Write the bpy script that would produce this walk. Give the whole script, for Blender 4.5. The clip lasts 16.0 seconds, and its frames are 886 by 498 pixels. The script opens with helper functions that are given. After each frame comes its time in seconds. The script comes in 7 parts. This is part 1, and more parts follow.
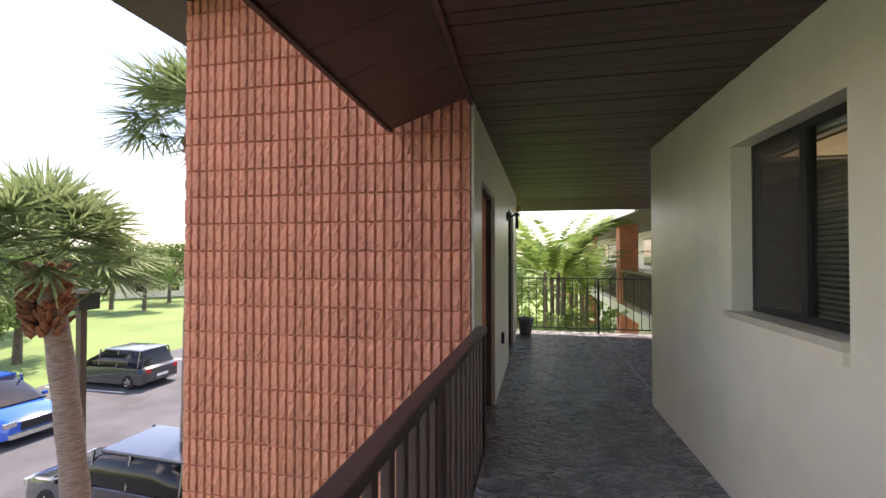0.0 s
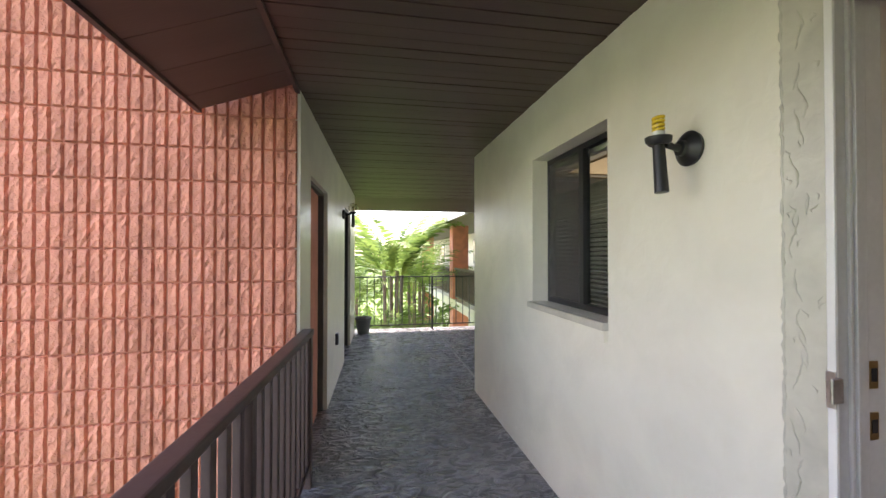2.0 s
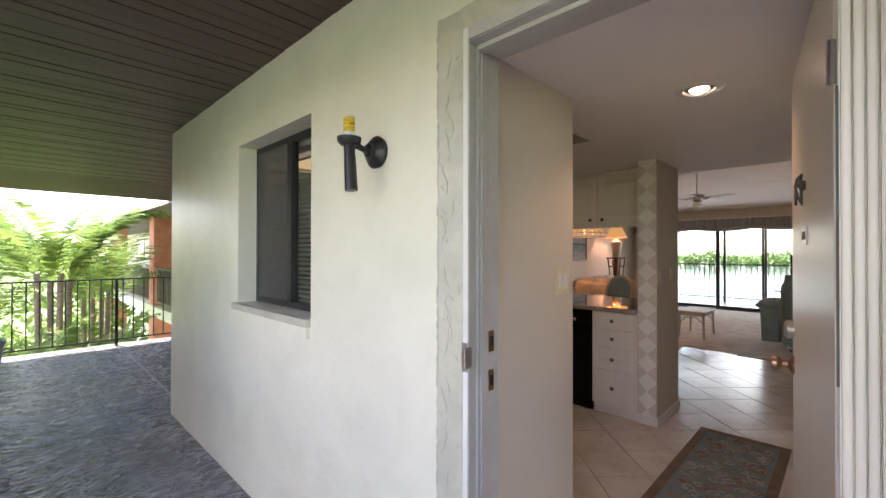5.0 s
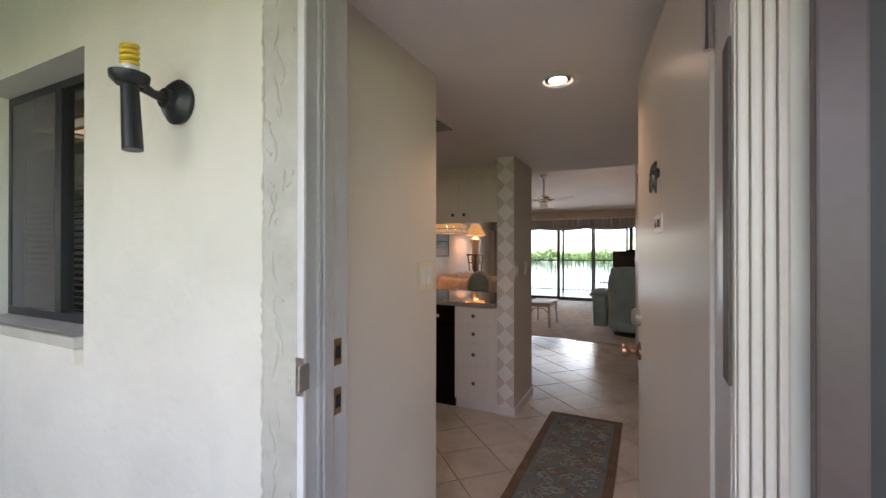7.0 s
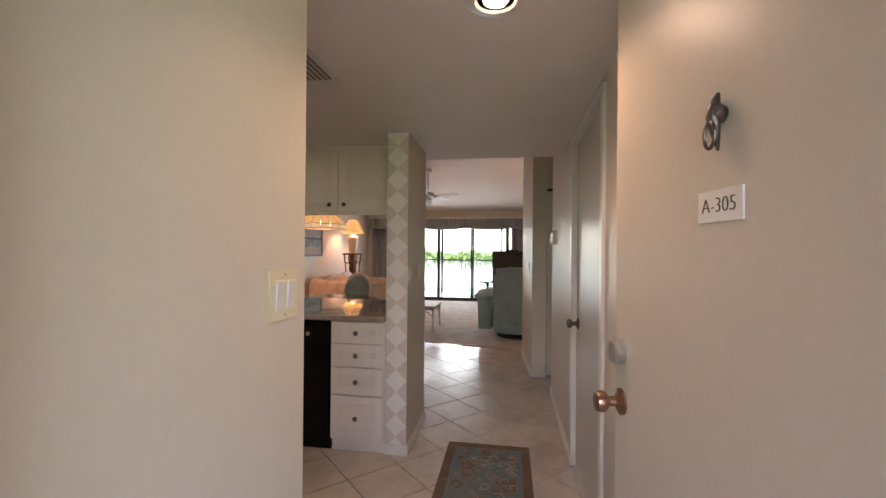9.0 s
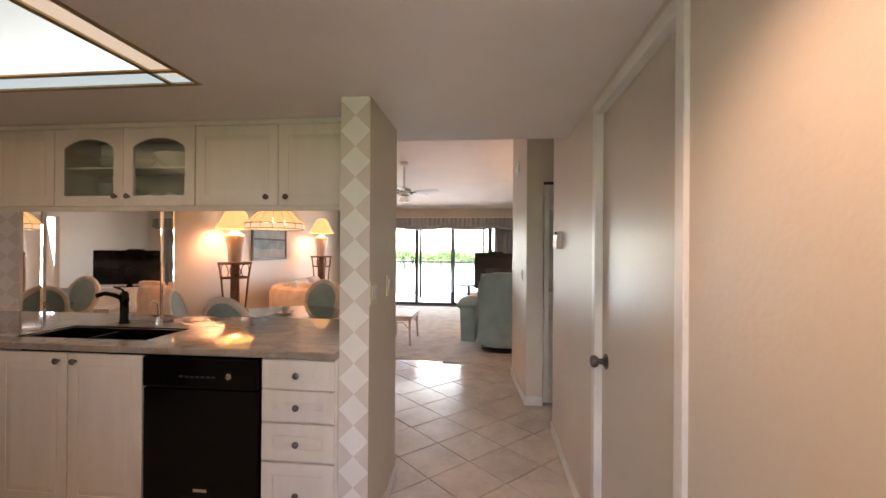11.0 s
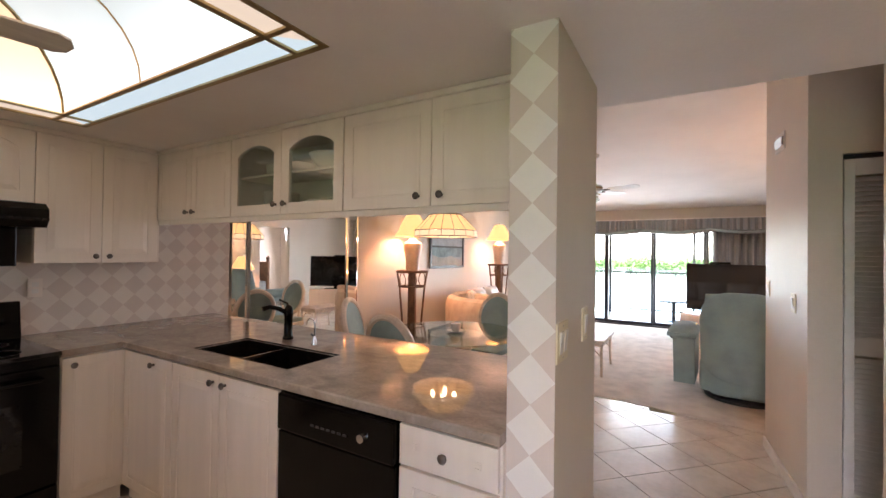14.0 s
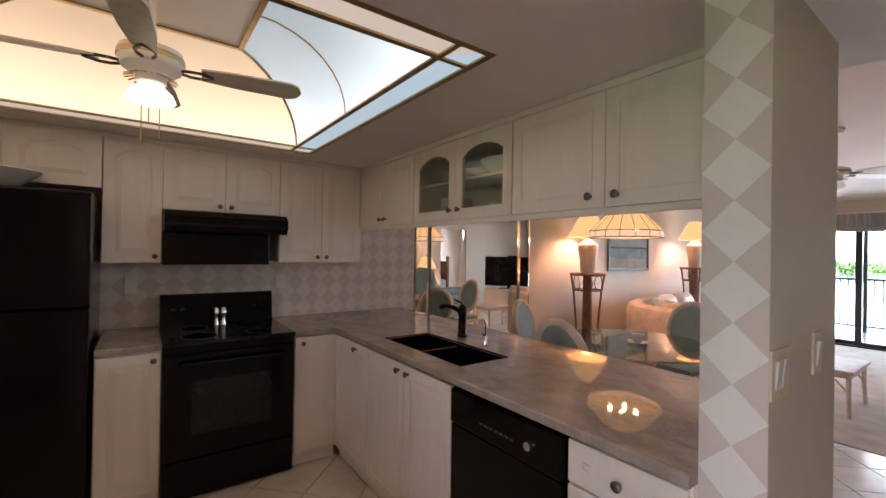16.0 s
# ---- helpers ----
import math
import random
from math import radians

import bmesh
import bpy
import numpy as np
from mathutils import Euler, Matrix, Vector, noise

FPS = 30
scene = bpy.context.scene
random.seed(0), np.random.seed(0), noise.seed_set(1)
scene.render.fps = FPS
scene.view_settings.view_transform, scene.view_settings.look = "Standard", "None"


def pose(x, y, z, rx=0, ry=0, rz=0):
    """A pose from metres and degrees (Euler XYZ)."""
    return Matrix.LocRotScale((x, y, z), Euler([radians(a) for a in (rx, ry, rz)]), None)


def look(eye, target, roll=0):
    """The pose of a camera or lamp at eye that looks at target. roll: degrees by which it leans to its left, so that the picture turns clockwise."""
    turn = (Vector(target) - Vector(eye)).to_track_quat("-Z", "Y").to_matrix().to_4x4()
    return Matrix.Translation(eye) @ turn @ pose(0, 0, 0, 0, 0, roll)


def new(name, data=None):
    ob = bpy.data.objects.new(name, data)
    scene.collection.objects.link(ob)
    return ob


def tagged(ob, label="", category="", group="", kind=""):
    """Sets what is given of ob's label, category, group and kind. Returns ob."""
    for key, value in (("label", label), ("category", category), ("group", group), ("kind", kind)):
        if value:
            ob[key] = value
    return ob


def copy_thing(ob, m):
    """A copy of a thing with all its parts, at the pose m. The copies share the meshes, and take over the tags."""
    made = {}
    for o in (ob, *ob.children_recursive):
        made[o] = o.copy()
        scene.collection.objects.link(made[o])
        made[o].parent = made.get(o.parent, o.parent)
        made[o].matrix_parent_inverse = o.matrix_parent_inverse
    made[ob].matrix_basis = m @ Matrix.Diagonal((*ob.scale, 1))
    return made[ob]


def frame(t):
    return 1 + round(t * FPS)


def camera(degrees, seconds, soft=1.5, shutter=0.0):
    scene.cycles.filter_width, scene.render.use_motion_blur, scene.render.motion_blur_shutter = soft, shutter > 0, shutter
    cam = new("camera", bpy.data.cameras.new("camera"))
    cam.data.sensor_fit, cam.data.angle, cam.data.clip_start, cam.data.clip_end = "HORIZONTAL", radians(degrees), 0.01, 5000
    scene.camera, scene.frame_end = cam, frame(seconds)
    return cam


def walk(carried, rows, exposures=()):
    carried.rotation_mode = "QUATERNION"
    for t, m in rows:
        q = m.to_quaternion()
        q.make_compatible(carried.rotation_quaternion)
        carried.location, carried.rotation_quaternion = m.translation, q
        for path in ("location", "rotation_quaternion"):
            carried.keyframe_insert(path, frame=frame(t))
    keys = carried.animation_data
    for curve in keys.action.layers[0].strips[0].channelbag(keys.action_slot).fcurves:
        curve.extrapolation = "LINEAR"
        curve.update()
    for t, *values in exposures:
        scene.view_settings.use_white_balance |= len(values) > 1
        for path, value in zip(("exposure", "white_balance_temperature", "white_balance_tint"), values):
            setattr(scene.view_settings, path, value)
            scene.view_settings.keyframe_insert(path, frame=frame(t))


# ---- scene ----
cam = camera(93.5, 16.0)
EXPOSURES = [(t, e, k, 26) for t, e, k in ((0, 1.55, 7300), (1.0, 2.0, 7250), (2.0, 2.35, 7000), (3.5, 2.7, 6750), (5, 2.7, 6700), (7.5, 2.6, 6500), (9, 3.15, 6700), (10, 3.5, 6700), (12.5, 4.15, 6600), (14, 4.1, 6250), (16, 3.62, 6000))]
PATH = [
    (0, (2.073, 0.817, 1.399), (1.69, 2.78, 1.427), -0.0),
    (0.5, (2.089, 0.826, 1.398), (1.869, 2.814, 1.428), 0.0),
    (1, (2.101, 0.842, 1.402), (2.058, 2.841, 1.429), -0.1),
    (1.5, (2.133, 0.852, 1.4), (2.276, 2.847, 1.423), -0.1),
    (2, (2.159, 0.858, 1.394), (2.516, 2.825, 1.419), -0.0),
    (2.5, (2.196, 0.868, 1.395), (2.773, 2.782, 1.418), 0.0),
    (3, (2.224, 0.858, 1.389), (3.003, 2.7, 1.415), 0.2),
    (3.5, (2.257, 0.854, 1.389), (3.228, 2.603, 1.412), 0.2),
    (4, (2.285, 0.857, 1.391), (3.431, 2.496, 1.41), 0.1),
    (4.5, (2.3, 0.852, 1.389), (3.599, 2.373, 1.407), 0.1),
    (5, (2.311, 0.848, 1.386), (3.743, 2.244, 1.4), 0.1),
    (7.5, (2.687, 1.057, 1.353), (4.552, 1.781, 1.357), 0.2),
    (8, (2.841, 1.153, 1.362), (4.762, 1.709, 1.364), 0.5),
    (8.5, (2.993, 1.223, 1.352), (4.952, 1.626, 1.359), 0.7),
    (9, (3.189, 1.288, 1.357), (5.164, 1.599, 1.362), 0.5),
    (9.5, (3.369, 1.347, 1.365), (5.355, 1.587, 1.369), 0.5),
    (10, (3.548, 1.373, 1.373), (5.538, 1.574, 1.378), 0.4),
    (12.5, (4.475, 1.463, 1.433), (6.442, 1.828, 1.443), 0.5),
    (13, (4.598, 1.533, 1.436), (6.518, 2.091, 1.446), 0.7),
    (13.5, (4.66, 1.593, 1.45), (6.502, 2.371, 1.457), 0.6),
    (14, (4.679, 1.62, 1.445), (6.402, 2.635, 1.468), 0.8),
    (14.5, (4.679, 1.63, 1.454), (6.285, 2.821, 1.472), 0.8),
    (15, (4.674, 1.637, 1.46), (6.161, 2.975, 1.477), 0.9),
    (15.5, (4.695, 1.631, 1.462), (6.028, 3.121, 1.476), 0.9),
    (16, (4.708, 1.615, 1.463), (5.882, 3.234, 1.473), 1.0),
]
walk(cam, [(t, look(eye, target, roll)) for t, eye, target, roll in PATH], EXPOSURES)

# world, sun
world = bpy.data.worlds.new("sky")
scene.world = world
world.use_nodes = True
wn, wl = world.node_tree.nodes, world.node_tree.links
sky = wn.new("ShaderNodeTexSky")
sky.sky_type, sky.sun_disc = "NISHITA", False
sky.sun_elevation, sky.sun_rotation = radians(63), radians(-15)
sky.dust_density, sky.air_density = 0.7, 1.0
# broken white cloud over the blue
w_tc = wn.new("ShaderNodeTexCoord")
w_noise = wn.new("ShaderNodeTexNoise")
w_noise.inputs["Scale"].default_value, w_noise.inputs["Detail"].default_value = 2.6, 6
w_ramp = wn.new("ShaderNodeValToRGB")
w_ramp.color_ramp.elements[0].position, w_ramp.color_ramp.elements[1].position = 0.55, 0.66
w_mix = wn.new("ShaderNodeMixRGB")
w_mix.inputs["Color2"].default_value = (9.2, 9.1, 8.9, 1)
wl.new(w_tc.outputs["Generated"], w_noise.inputs["Vector"])
wl.new(w_noise.outputs["Fac"], w_ramp.inputs["Fac"])
wl.new(w_ramp.outputs["Color"], w_mix.inputs["Fac"])
wl.new(sky.outputs["Color"], w_mix.inputs["Color1"])
wl.new(w_mix.outputs["Color"], wn["Background"].inputs["Color"])
wn["Background"].inputs["Strength"].default_value = 0.15
sun = new("sun", bpy.data.lights.new("sun", "SUN"))
sun.data.energy, sun.data.angle, sun.data.color = 4.2, radians(0.6), (1.0, 0.95, 0.87)
# the sun stands high beyond the block tower
sun.matrix_world = look((0, 0, 0), (0.12, -0.44, -0.89))


# ---- materials ----
def grain(name, colour, rough=0.6, vary=0.12, scale=6.0, fine=60.0, bump=0.1, metal=0.0, second=None, spec=0.5, coat=0.0, piece=0.0, stretch=None, swirl=0.0, relief=0.01):
    """A surface with blotches and fine grain at two sizes, and relief."""
    m = bpy.data.materials.new(name)
    m.use_nodes = True
    n, l = m.node_tree.nodes, m.node_tree.links
    b = n["Principled BSDF"]
    tc = n.new("ShaderNodeTexCoord")
    vec = tc.outputs["Object"]
    if stretch:
        mp = n.new("ShaderNodeMapping")
        mp.inputs["Scale"].default_value = stretch
        l.new(vec, mp.inputs["Vector"])
        vec = mp.outputs["Vector"]
    big, small = n.new("ShaderNodeTexNoise"), n.new("ShaderNodeTexNoise")
    big.inputs["Scale"].default_value, big.inputs["Detail"].default_value = scale, 3
    small.inputs["Scale"].default_value, small.inputs["Detail"].default_value = fine, 2
    big.inputs["Distortion"].default_value = small.inputs["Distortion"].default_value = swirl
    l.new(vec, big.inputs["Vector"])
    l.new(vec, small.inputs["Vector"])
    ramp = n.new("ShaderNodeValToRGB")
    c2 = second or tuple(c * (1 - 2 * vary) for c in colour)
    ramp.color_ramp.elements[0].color, ramp.color_ramp.elements[1].color = (*c2, 1), (*colour, 1)
    ramp.color_ramp.elements[0].position, ramp.color_ramp.elements[1].position = 0.30, 0.62
    l.new(big.outputs["Fac"], ramp.inputs["Fac"])
    mix = n.new("ShaderNodeMixRGB")
    mix.blend_type = "OVERLAY"
    mix.inputs["Fac"].default_value = min(1, vary * 1.5)
    l.new(ramp.outputs["Color"], mix.inputs["Color1"])
    l.new(small.outputs["Fac"], mix.inputs["Color2"])
    out = mix.outputs["Color"]
    if piece:
        info = n.new("ShaderNodeObjectInfo")
        hsv = n.new("ShaderNodeHueSaturation")
        rng = n.new("ShaderNodeMapRange")
        rng.inputs["To Min"].default_value, rng.inputs["To Max"].default_value = 1 - piece, 1 + piece
        l.new(info.outputs["Random"], rng.inputs["Value"])
        l.new(rng.outputs["Result"], hsv.inputs["Value"])
        l.new(out, hsv.inputs["Color"])
        out = hsv.outputs["Color"]
    l.new(out, b.inputs["Base Color"])
    rr = n.new("ShaderNodeMapRange")
    rr.inputs["To Min"].default_value, rr.inputs["To Max"].default_value = max(0.01, rough - min(0.08, rough * 0.6)), min(1, rough + min(0.08, rough * 0.6))
    l.new(small.outputs["Fac"], rr.inputs["Value"])
    l.new(rr.outputs["Result"], b.inputs["Roughness"])
    b.inputs["Metallic"].default_value = metal
    b.inputs["Specular IOR Level"].default_value = spec
    b.inputs["Coat Weight"].default_value = coat
    if bump:
        bp = n.new("ShaderNodeBump")
        bp.inputs["Strength"].default_value, bp.inputs["Distance"].default_value = bump, relief
        l.new(small.outputs["Fac"], bp.inputs["Height"])
        l.new(bp.outputs["Normal"], b.inputs["Normal"])
    return m


def glow(name, colour, strength):
    m = bpy.data.materials.new(name)
    m.use_nodes = True
    b = m.node_tree.nodes["Principled BSDF"]
    b.inputs["Base Color"].default_value = (*[0.45 * c for c in colour], 1)
    b.inputs["Emission Color"].default_value = (*colour, 1)
    b.inputs["Emission Strength"].default_value = strength
    return m


def backlit(name, colour, low, high, z0, z1):
    """A translucent panel lit from behind by tubes along its foot."""
    m = glow(name, colour, low)
    n, l = m.node_tree.nodes, m.node_tree.links
    tc, sep, rng_, noise = n.new("ShaderNodeTexCoord"), n.new("ShaderNodeSeparateXYZ"), n.new("ShaderNodeMapRange"), n.new("ShaderNodeTexNoise")
    l.new(tc.outputs["Object"], sep.inputs[0])
    l.new(sep.outputs["Z"], rng_.inputs["Value"])
    for k, v in (("From Min", z0), ("From Max", z1), ("To Min", low), ("To Max", high)):
        rng_.inputs[k].default_value = v
    noise.inputs["Scale"].default_value = 1.3
    l.new(tc.outputs["Object"], noise.inputs["Vector"])
    mul = n.new("ShaderNodeMath")
    mul.operation = "MULTIPLY_ADD"
    l.new(noise.outputs["Fac"], mul.inputs[0])
    mul.inputs[1].default_value, mul.inputs[2].default_value = 0.7, 0.65
    out = n.new("ShaderNodeMath")
    out.operation = "MULTIPLY"
    l.new(rng_.outputs["Result"], out.inputs[0])
    l.new(mul.outputs[0], out.inputs[1])
    l.new(out.outputs[0], n["Principled BSDF"].inputs["Emission Strength"])
    return m


def glass(name, tint=(0.9, 0.95, 0.93), rough=0.0):
    m = bpy.data.materials.new(name)
    m.use_nodes = True
    n, l = m.node_tree.nodes, m.node_tree.links
    tr, gl, mx, fr = n.new("ShaderNodeBsdfTransparent"), n.new("ShaderNodeBsdfGlossy"), n.new("ShaderNodeMixShader"), n.new("ShaderNodeMath")
    lw, ad = n.new("ShaderNodeLayerWeight"), n.new("ShaderNodeMapRange")
    tr.inputs["Color"].default_value = (*tint, 1)
    gl.inputs["Roughness"].default_value = rough
    fr.operation, fr.inputs[1].default_value = "POWER", 3.5
    l.new(lw.outputs["Facing"], fr.inputs[0])
    l.new(fr.outputs[0], ad.inputs["Value"])
    ad.inputs["To Min"].default_value, ad.inputs["To Max"].default_value = 0.03, 0.75
    l.new(ad.outputs["Result"], mx.inputs["Fac"])
    l.new(tr.outputs["BSDF"], mx.inputs[1])
    l.new(gl.outputs["BSDF"], mx.inputs[2])
    l.new(mx.outputs["Shader"], n["Material Output"].inputs["Surface"])
    return m


def harlequin(name, across, light, dark, period=0.15, shift=0.0, lift=0.0):
    """Wallpaper of upright diamonds that touch at their tips, across the given axis and z."""
    m = grain(name, light, 0.75, 0.03, 5, 90, 0.05)
    n, l = m.node_tree.nodes, m.node_tree.links
    b = n["Principled BSDF"]
    tc, sep = n.new("ShaderNodeTexCoord"), n.new("ShaderNodeSeparateXYZ")
    l.new(tc.outputs["Object"], sep.inputs[0])

    def op(kind, a, c):
        k = n.new("ShaderNodeMath")
        k.operation = kind
        for i, v in enumerate((a, c)):
            if isinstance(v, (int, float)):
                k.inputs[i].default_value = v
            else:
                l.new(v, k.inputs[i])
        return k.outputs[0]
    u = op("ADD", op("DIVIDE", sep.outputs[across], period), shift)
    v = op("DIVIDE", op("SUBTRACT", sep.outputs["Z"], lift), period)
    a = op("FLOOR", op("ADD", u, v), 0)
    c = op("FLOOR", op("SUBTRACT", u, v), 0)
    par = op("PINGPONG", op("ADD", a, c), 1)
    mix = n.new("ShaderNodeMixRGB")
    l.new(par, mix.inputs["Fac"])
    old = b.inputs["Base Color"].links[0].from_socket
    l.new(old, mix.inputs["Color1"])
    mul = n.new("ShaderNodeMixRGB")
    mul.blend_type, mul.inputs["Fac"].default_value = "MULTIPLY", 1
    mul.inputs["Color2"].default_value = (*[d / w for d, w in zip(dark, light)], 1)
    l.new(old, mul.inputs["Color1"])
    l.new(mul.outputs["Color"], mix.inputs["Color2"])
    l.new(mix.outputs["Color"], b.inputs["Base Color"])
    return m


M_BLOCK = grain("painted_block", (0.80, 0.33, 0.215), 0.8, 0.14, 3, 42, 0.9, piece=0.07, swirl=0.6, relief=0.016)
M_MORTAR = grain("painted_joint", (0.66, 0.26, 0.165), 0.9, 0.1)
M_STUCCO = grain("cream_stucco", (0.86, 0.82, 0.69), 0.34, 0.05, 2.5, 19, 0.28, swirl=0.6, relief=0.009)
# wall stucco in a darker grey: the reveal's shade is put into the colour
M_STUCCO_SHADED = grain("grey_cream_stucco_band", (0.56, 0.53, 0.435), 0.38, 0.08, 7, 26, 0.35, swirl=0.5, relief=0.009)
M_SOFFIT = grain("brown_vinyl_soffit", (0.078, 0.045, 0.037), 0.44, 0.12, 2, 40, 0.05, stretch=(0.3, 3, 1))
M_CONCRETE = grain("painted_concrete", (0.25, 0.25, 0.26), 0.27, 0.3, 2.2, 7.5, 1.0, second=(0.11, 0.112, 0.125), swirl=1.6, relief=0.06, stretch=(1.0, 1.6, 1))
M_BROWN = grain("brown_metal_paint", (0.095, 0.062, 0.055), 0.4, 0.1, 8, 60, 0.05)
M_BLACK = grain("black_metal_paint", (0.02, 0.02, 0.022), 0.4, 0.1, 8, 60, 0.05)
M_WALL = grain("cream_wall_paint", (0.69, 0.62, 0.525), 0.45, 0.03, 2, 55, 0.08)
M_CEIL = grain("white_ceiling_paint", (0.88, 0.83, 0.79), 0.7, 0.03, 2, 80, 0.12)
M_TRIM = grain("white_trim_paint", (0.80, 0.78, 0.74), 0.35, 0.05, 5, 60, 0.04)
# white trim greyed down for the entry frame: shade put into the paint colour
M_TRIM_SHADED = grain("greyed_frame_paint", (0.56, 0.53, 0.50), 0.35, 0.06, 5, 60, 0.04)
M_DOOR = grain("cream_door_paint", (0.63, 0.565, 0.475), 0.35, 0.04, 2, 50, 0.05)
M_TILE = grain("glazed_floor_tile", (0.70, 0.63, 0.54), 0.22, 0.10, 4, 24, 0.10, piece=0.05)
M_GROUT = grain("grout", (0.50, 0.44, 0.37), 0.8, 0.1)
M_CARPET = grain("beige_carpet", (0.62, 0.57, 0.50), 0.95, 0.12, 5, 160, 0.6)
M_CAB = grain("whitewashed_cabinet", (0.83, 0.76, 0.69), 0.4, 0.025, 3, 40, 0.05, stretch=(6, 6, 0.7))
M_STONE = grain("polished_granite", (0.37, 0.315, 0.27), 0.04, 0.18, 5, 40, 0.0, second=(0.26, 0.215, 0.185), stretch=(1.3, 0.9, 1), swirl=1.2)
M_APPL = grain("black_enamel", (0.004, 0.0035, 0.0035), 0.14, 0.05, 5, 60, 0.0, spec=0.2)
M_BLKGLASS = grain("black_glass", (0.012, 0.011, 0.011), 0.06, 0.03, 5, 60, 0.0, spec=0.4)
M_CHROME = grain("chrome", (0.8, 0.8, 0.8), 0.12, 0.02, 5, 60, 0.0, metal=1)
M_PEWTER = grain("aged_pewter_metal", (0.20, 0.18, 0.165), 0.38, 0.3, 20, 90, 0.1, metal=0.9)
M_BRASS = grain("dull_brass", (0.45, 0.33, 0.16), 0.35, 0.1, 10, 60, 0.0, metal=1)
M_IVORY = grain("ivory_plastic", (0.74, 0.66, 0.47), 0.35, 0.04, 5, 60, 0.0)
M_STEEL = grain("worn_steel", (0.55, 0.54, 0.52), 0.35, 0.15, 20, 90, 0.0, metal=0.9)
M_GLASS = glass("clear_glass")
M_GREYGLASS = glass("tinted_glass", (0.55, 0.56, 0.55))
M_WALLPAPER_COL = harlequin("harlequin_wallpaper", "Y", (0.84, 0.81, 0.77), (0.68, 0.60, 0.55), 0.148, -2.0175 / 0.148 + 0.5, 0.044)
M_WALLPAPER_BACK = harlequin("harlequin_backsplash", "X", (0.74, 0.68, 0.62), (0.64, 0.56, 0.51), 0.14)
M_GRASS = grain("lawn", (0.135, 0.22, 0.055), 0.9, 0.25, 0.25, 30, 0.6, second=(0.10, 0.16, 0.04))
M_ASPHALT = grain("asphalt", (0.072, 0.076, 0.084), 0.85, 0.2, 0.6, 120, 0.4)
M_LINE = grain("road_paint", (0.75, 0.75, 0.73), 0.7, 0.1, 6, 60, 0.1)
M_DARKVOID = grain("dark_room", (0.10, 0.085, 0.07), 0.6, 0.1)

# ---- mesh helpers ----
def add_box(bm, x0, y0, z0, x1, y1, z1, bevel=0.0, mat=None):
    vs = [bm.verts.new(p) for p in ((x0, y0, z0), (x1, y0, z0), (x1, y1, z0), (x0, y1, z0), (x0, y0, z1), (x1, y0, z1), (x1, y1, z1), (x0, y1, z1))]
    if mat:
        for v in vs:
            v.co = mat @ v.co
    fs = [bm.faces.new([vs[i] for i in f]) for f in ((0, 3, 2, 1), (4, 5, 6, 7), (0, 1, 5, 4), (1, 2, 6, 5), (2, 3, 7, 6), (3, 0, 4, 7))]
    if bevel:
        edges = list({e for f in fs for e in f.edges})
        bmesh.ops.bevel(bm, geom=edges, offset=bevel, segments=2, affect="EDGES", profile=0.6)
    return bm


def box(x0, y0, z0, x1, y1, z1, bevel=0.0, mat=None):
    return add_box(bmesh.new(), x0, y0, z0, x1, y1, z1, bevel, mat)


def add_lathe(bm, profile, seg=24, m=None, start=0.0, turn=2 * math.pi, ends=True):
    """Turns (radius, height) pairs about z."""
    m = m or Matrix()
    closed = abs(turn - 2 * math.pi) < 1e-6
    cols = seg if closed else seg + 1
    rings = []
    for r, z in profile:
        rings.append([bm.verts.new(m @ Vector((r * math.cos(start + turn * i / seg), r * math.sin(start + turn * i / seg), z))) for i in range(cols)])
    for a, b in zip(rings, rings[1:]):
        for i in range(seg):
            j = (i + 1) % cols
            bm.faces.new((a[i], a[j], b[j], b[i]))
    if closed and ends:
        for ring, r in ((rings[0], profile[0][0]), (rings[-1], profile[-1][0])):
            if r > 1e-4:
                bm.faces.new(ring if ring is rings[-1] else ring[::-1])
    return bm


def lathe(profile, seg=24, m=None):
    return add_lathe(bmesh.new(), profile, seg, m)


def add_tube(bm, pts, r, seg=8):
    """A round bar along points; r is a number or one radius a point."""
    pts = [Vector(p) for p in pts]
    rs = r if isinstance(r, (list, tuple)) else [r] * len(pts)
    rings = []
    side = None
    for i, p in enumerate(pts):
        d = (pts[min(i + 1, len(pts) - 1)] - pts[max(i - 1, 0)]).normalized()
        if side is None:
            side = d.cross(Vector((0, 0, 1)) if abs(d.z) < 0.9 else Vector((1, 0, 0))).normalized()
        side = (side - d * side.dot(d)).normalized()
        up = d.cross(side)
        rings.append([bm.verts.new(p + rs[i] * (math.cos(2 * math.pi * k / seg) * side + math.sin(2 * math.pi * k / seg) * up)) for k in range(seg)])
    for a, b in zip(rings, rings[1:]):
        for k in range(seg):
            j = (k + 1) % seg
            bm.faces.new((a[k], a[j], b[j], b[k]))
    bm.faces.new(rings[0][::-1])
    bm.faces.new(rings[-1])
    return bm


def tube(pts, r, seg=8):
    return add_tube(bmesh.new(), pts, r, seg)


def add_prism(bm, outline, lo, hi, axis="z", m=None):
    """An outline of pairs pushed from lo to hi along an axis."""
    def at(p, d):
        v = Vector((p[0], p[1], d)) if axis == "z" else Vector((p[0], d, p[1])) if axis == "y" else Vector((d, p[0], p[1]))
        return m @ v if m else v
    a = [bm.verts.new(at(p, lo)) for p in outline]
    b = [bm.verts.new(at(p, hi)) for p in outline]
    bm.faces.new(a[::-1])
    bm.faces.new(b)
    for i in range(len(a)):
        j = (i + 1) % len(a)
        bm.faces.new((a[i], a[j], b[j], b[i]))
    return bm


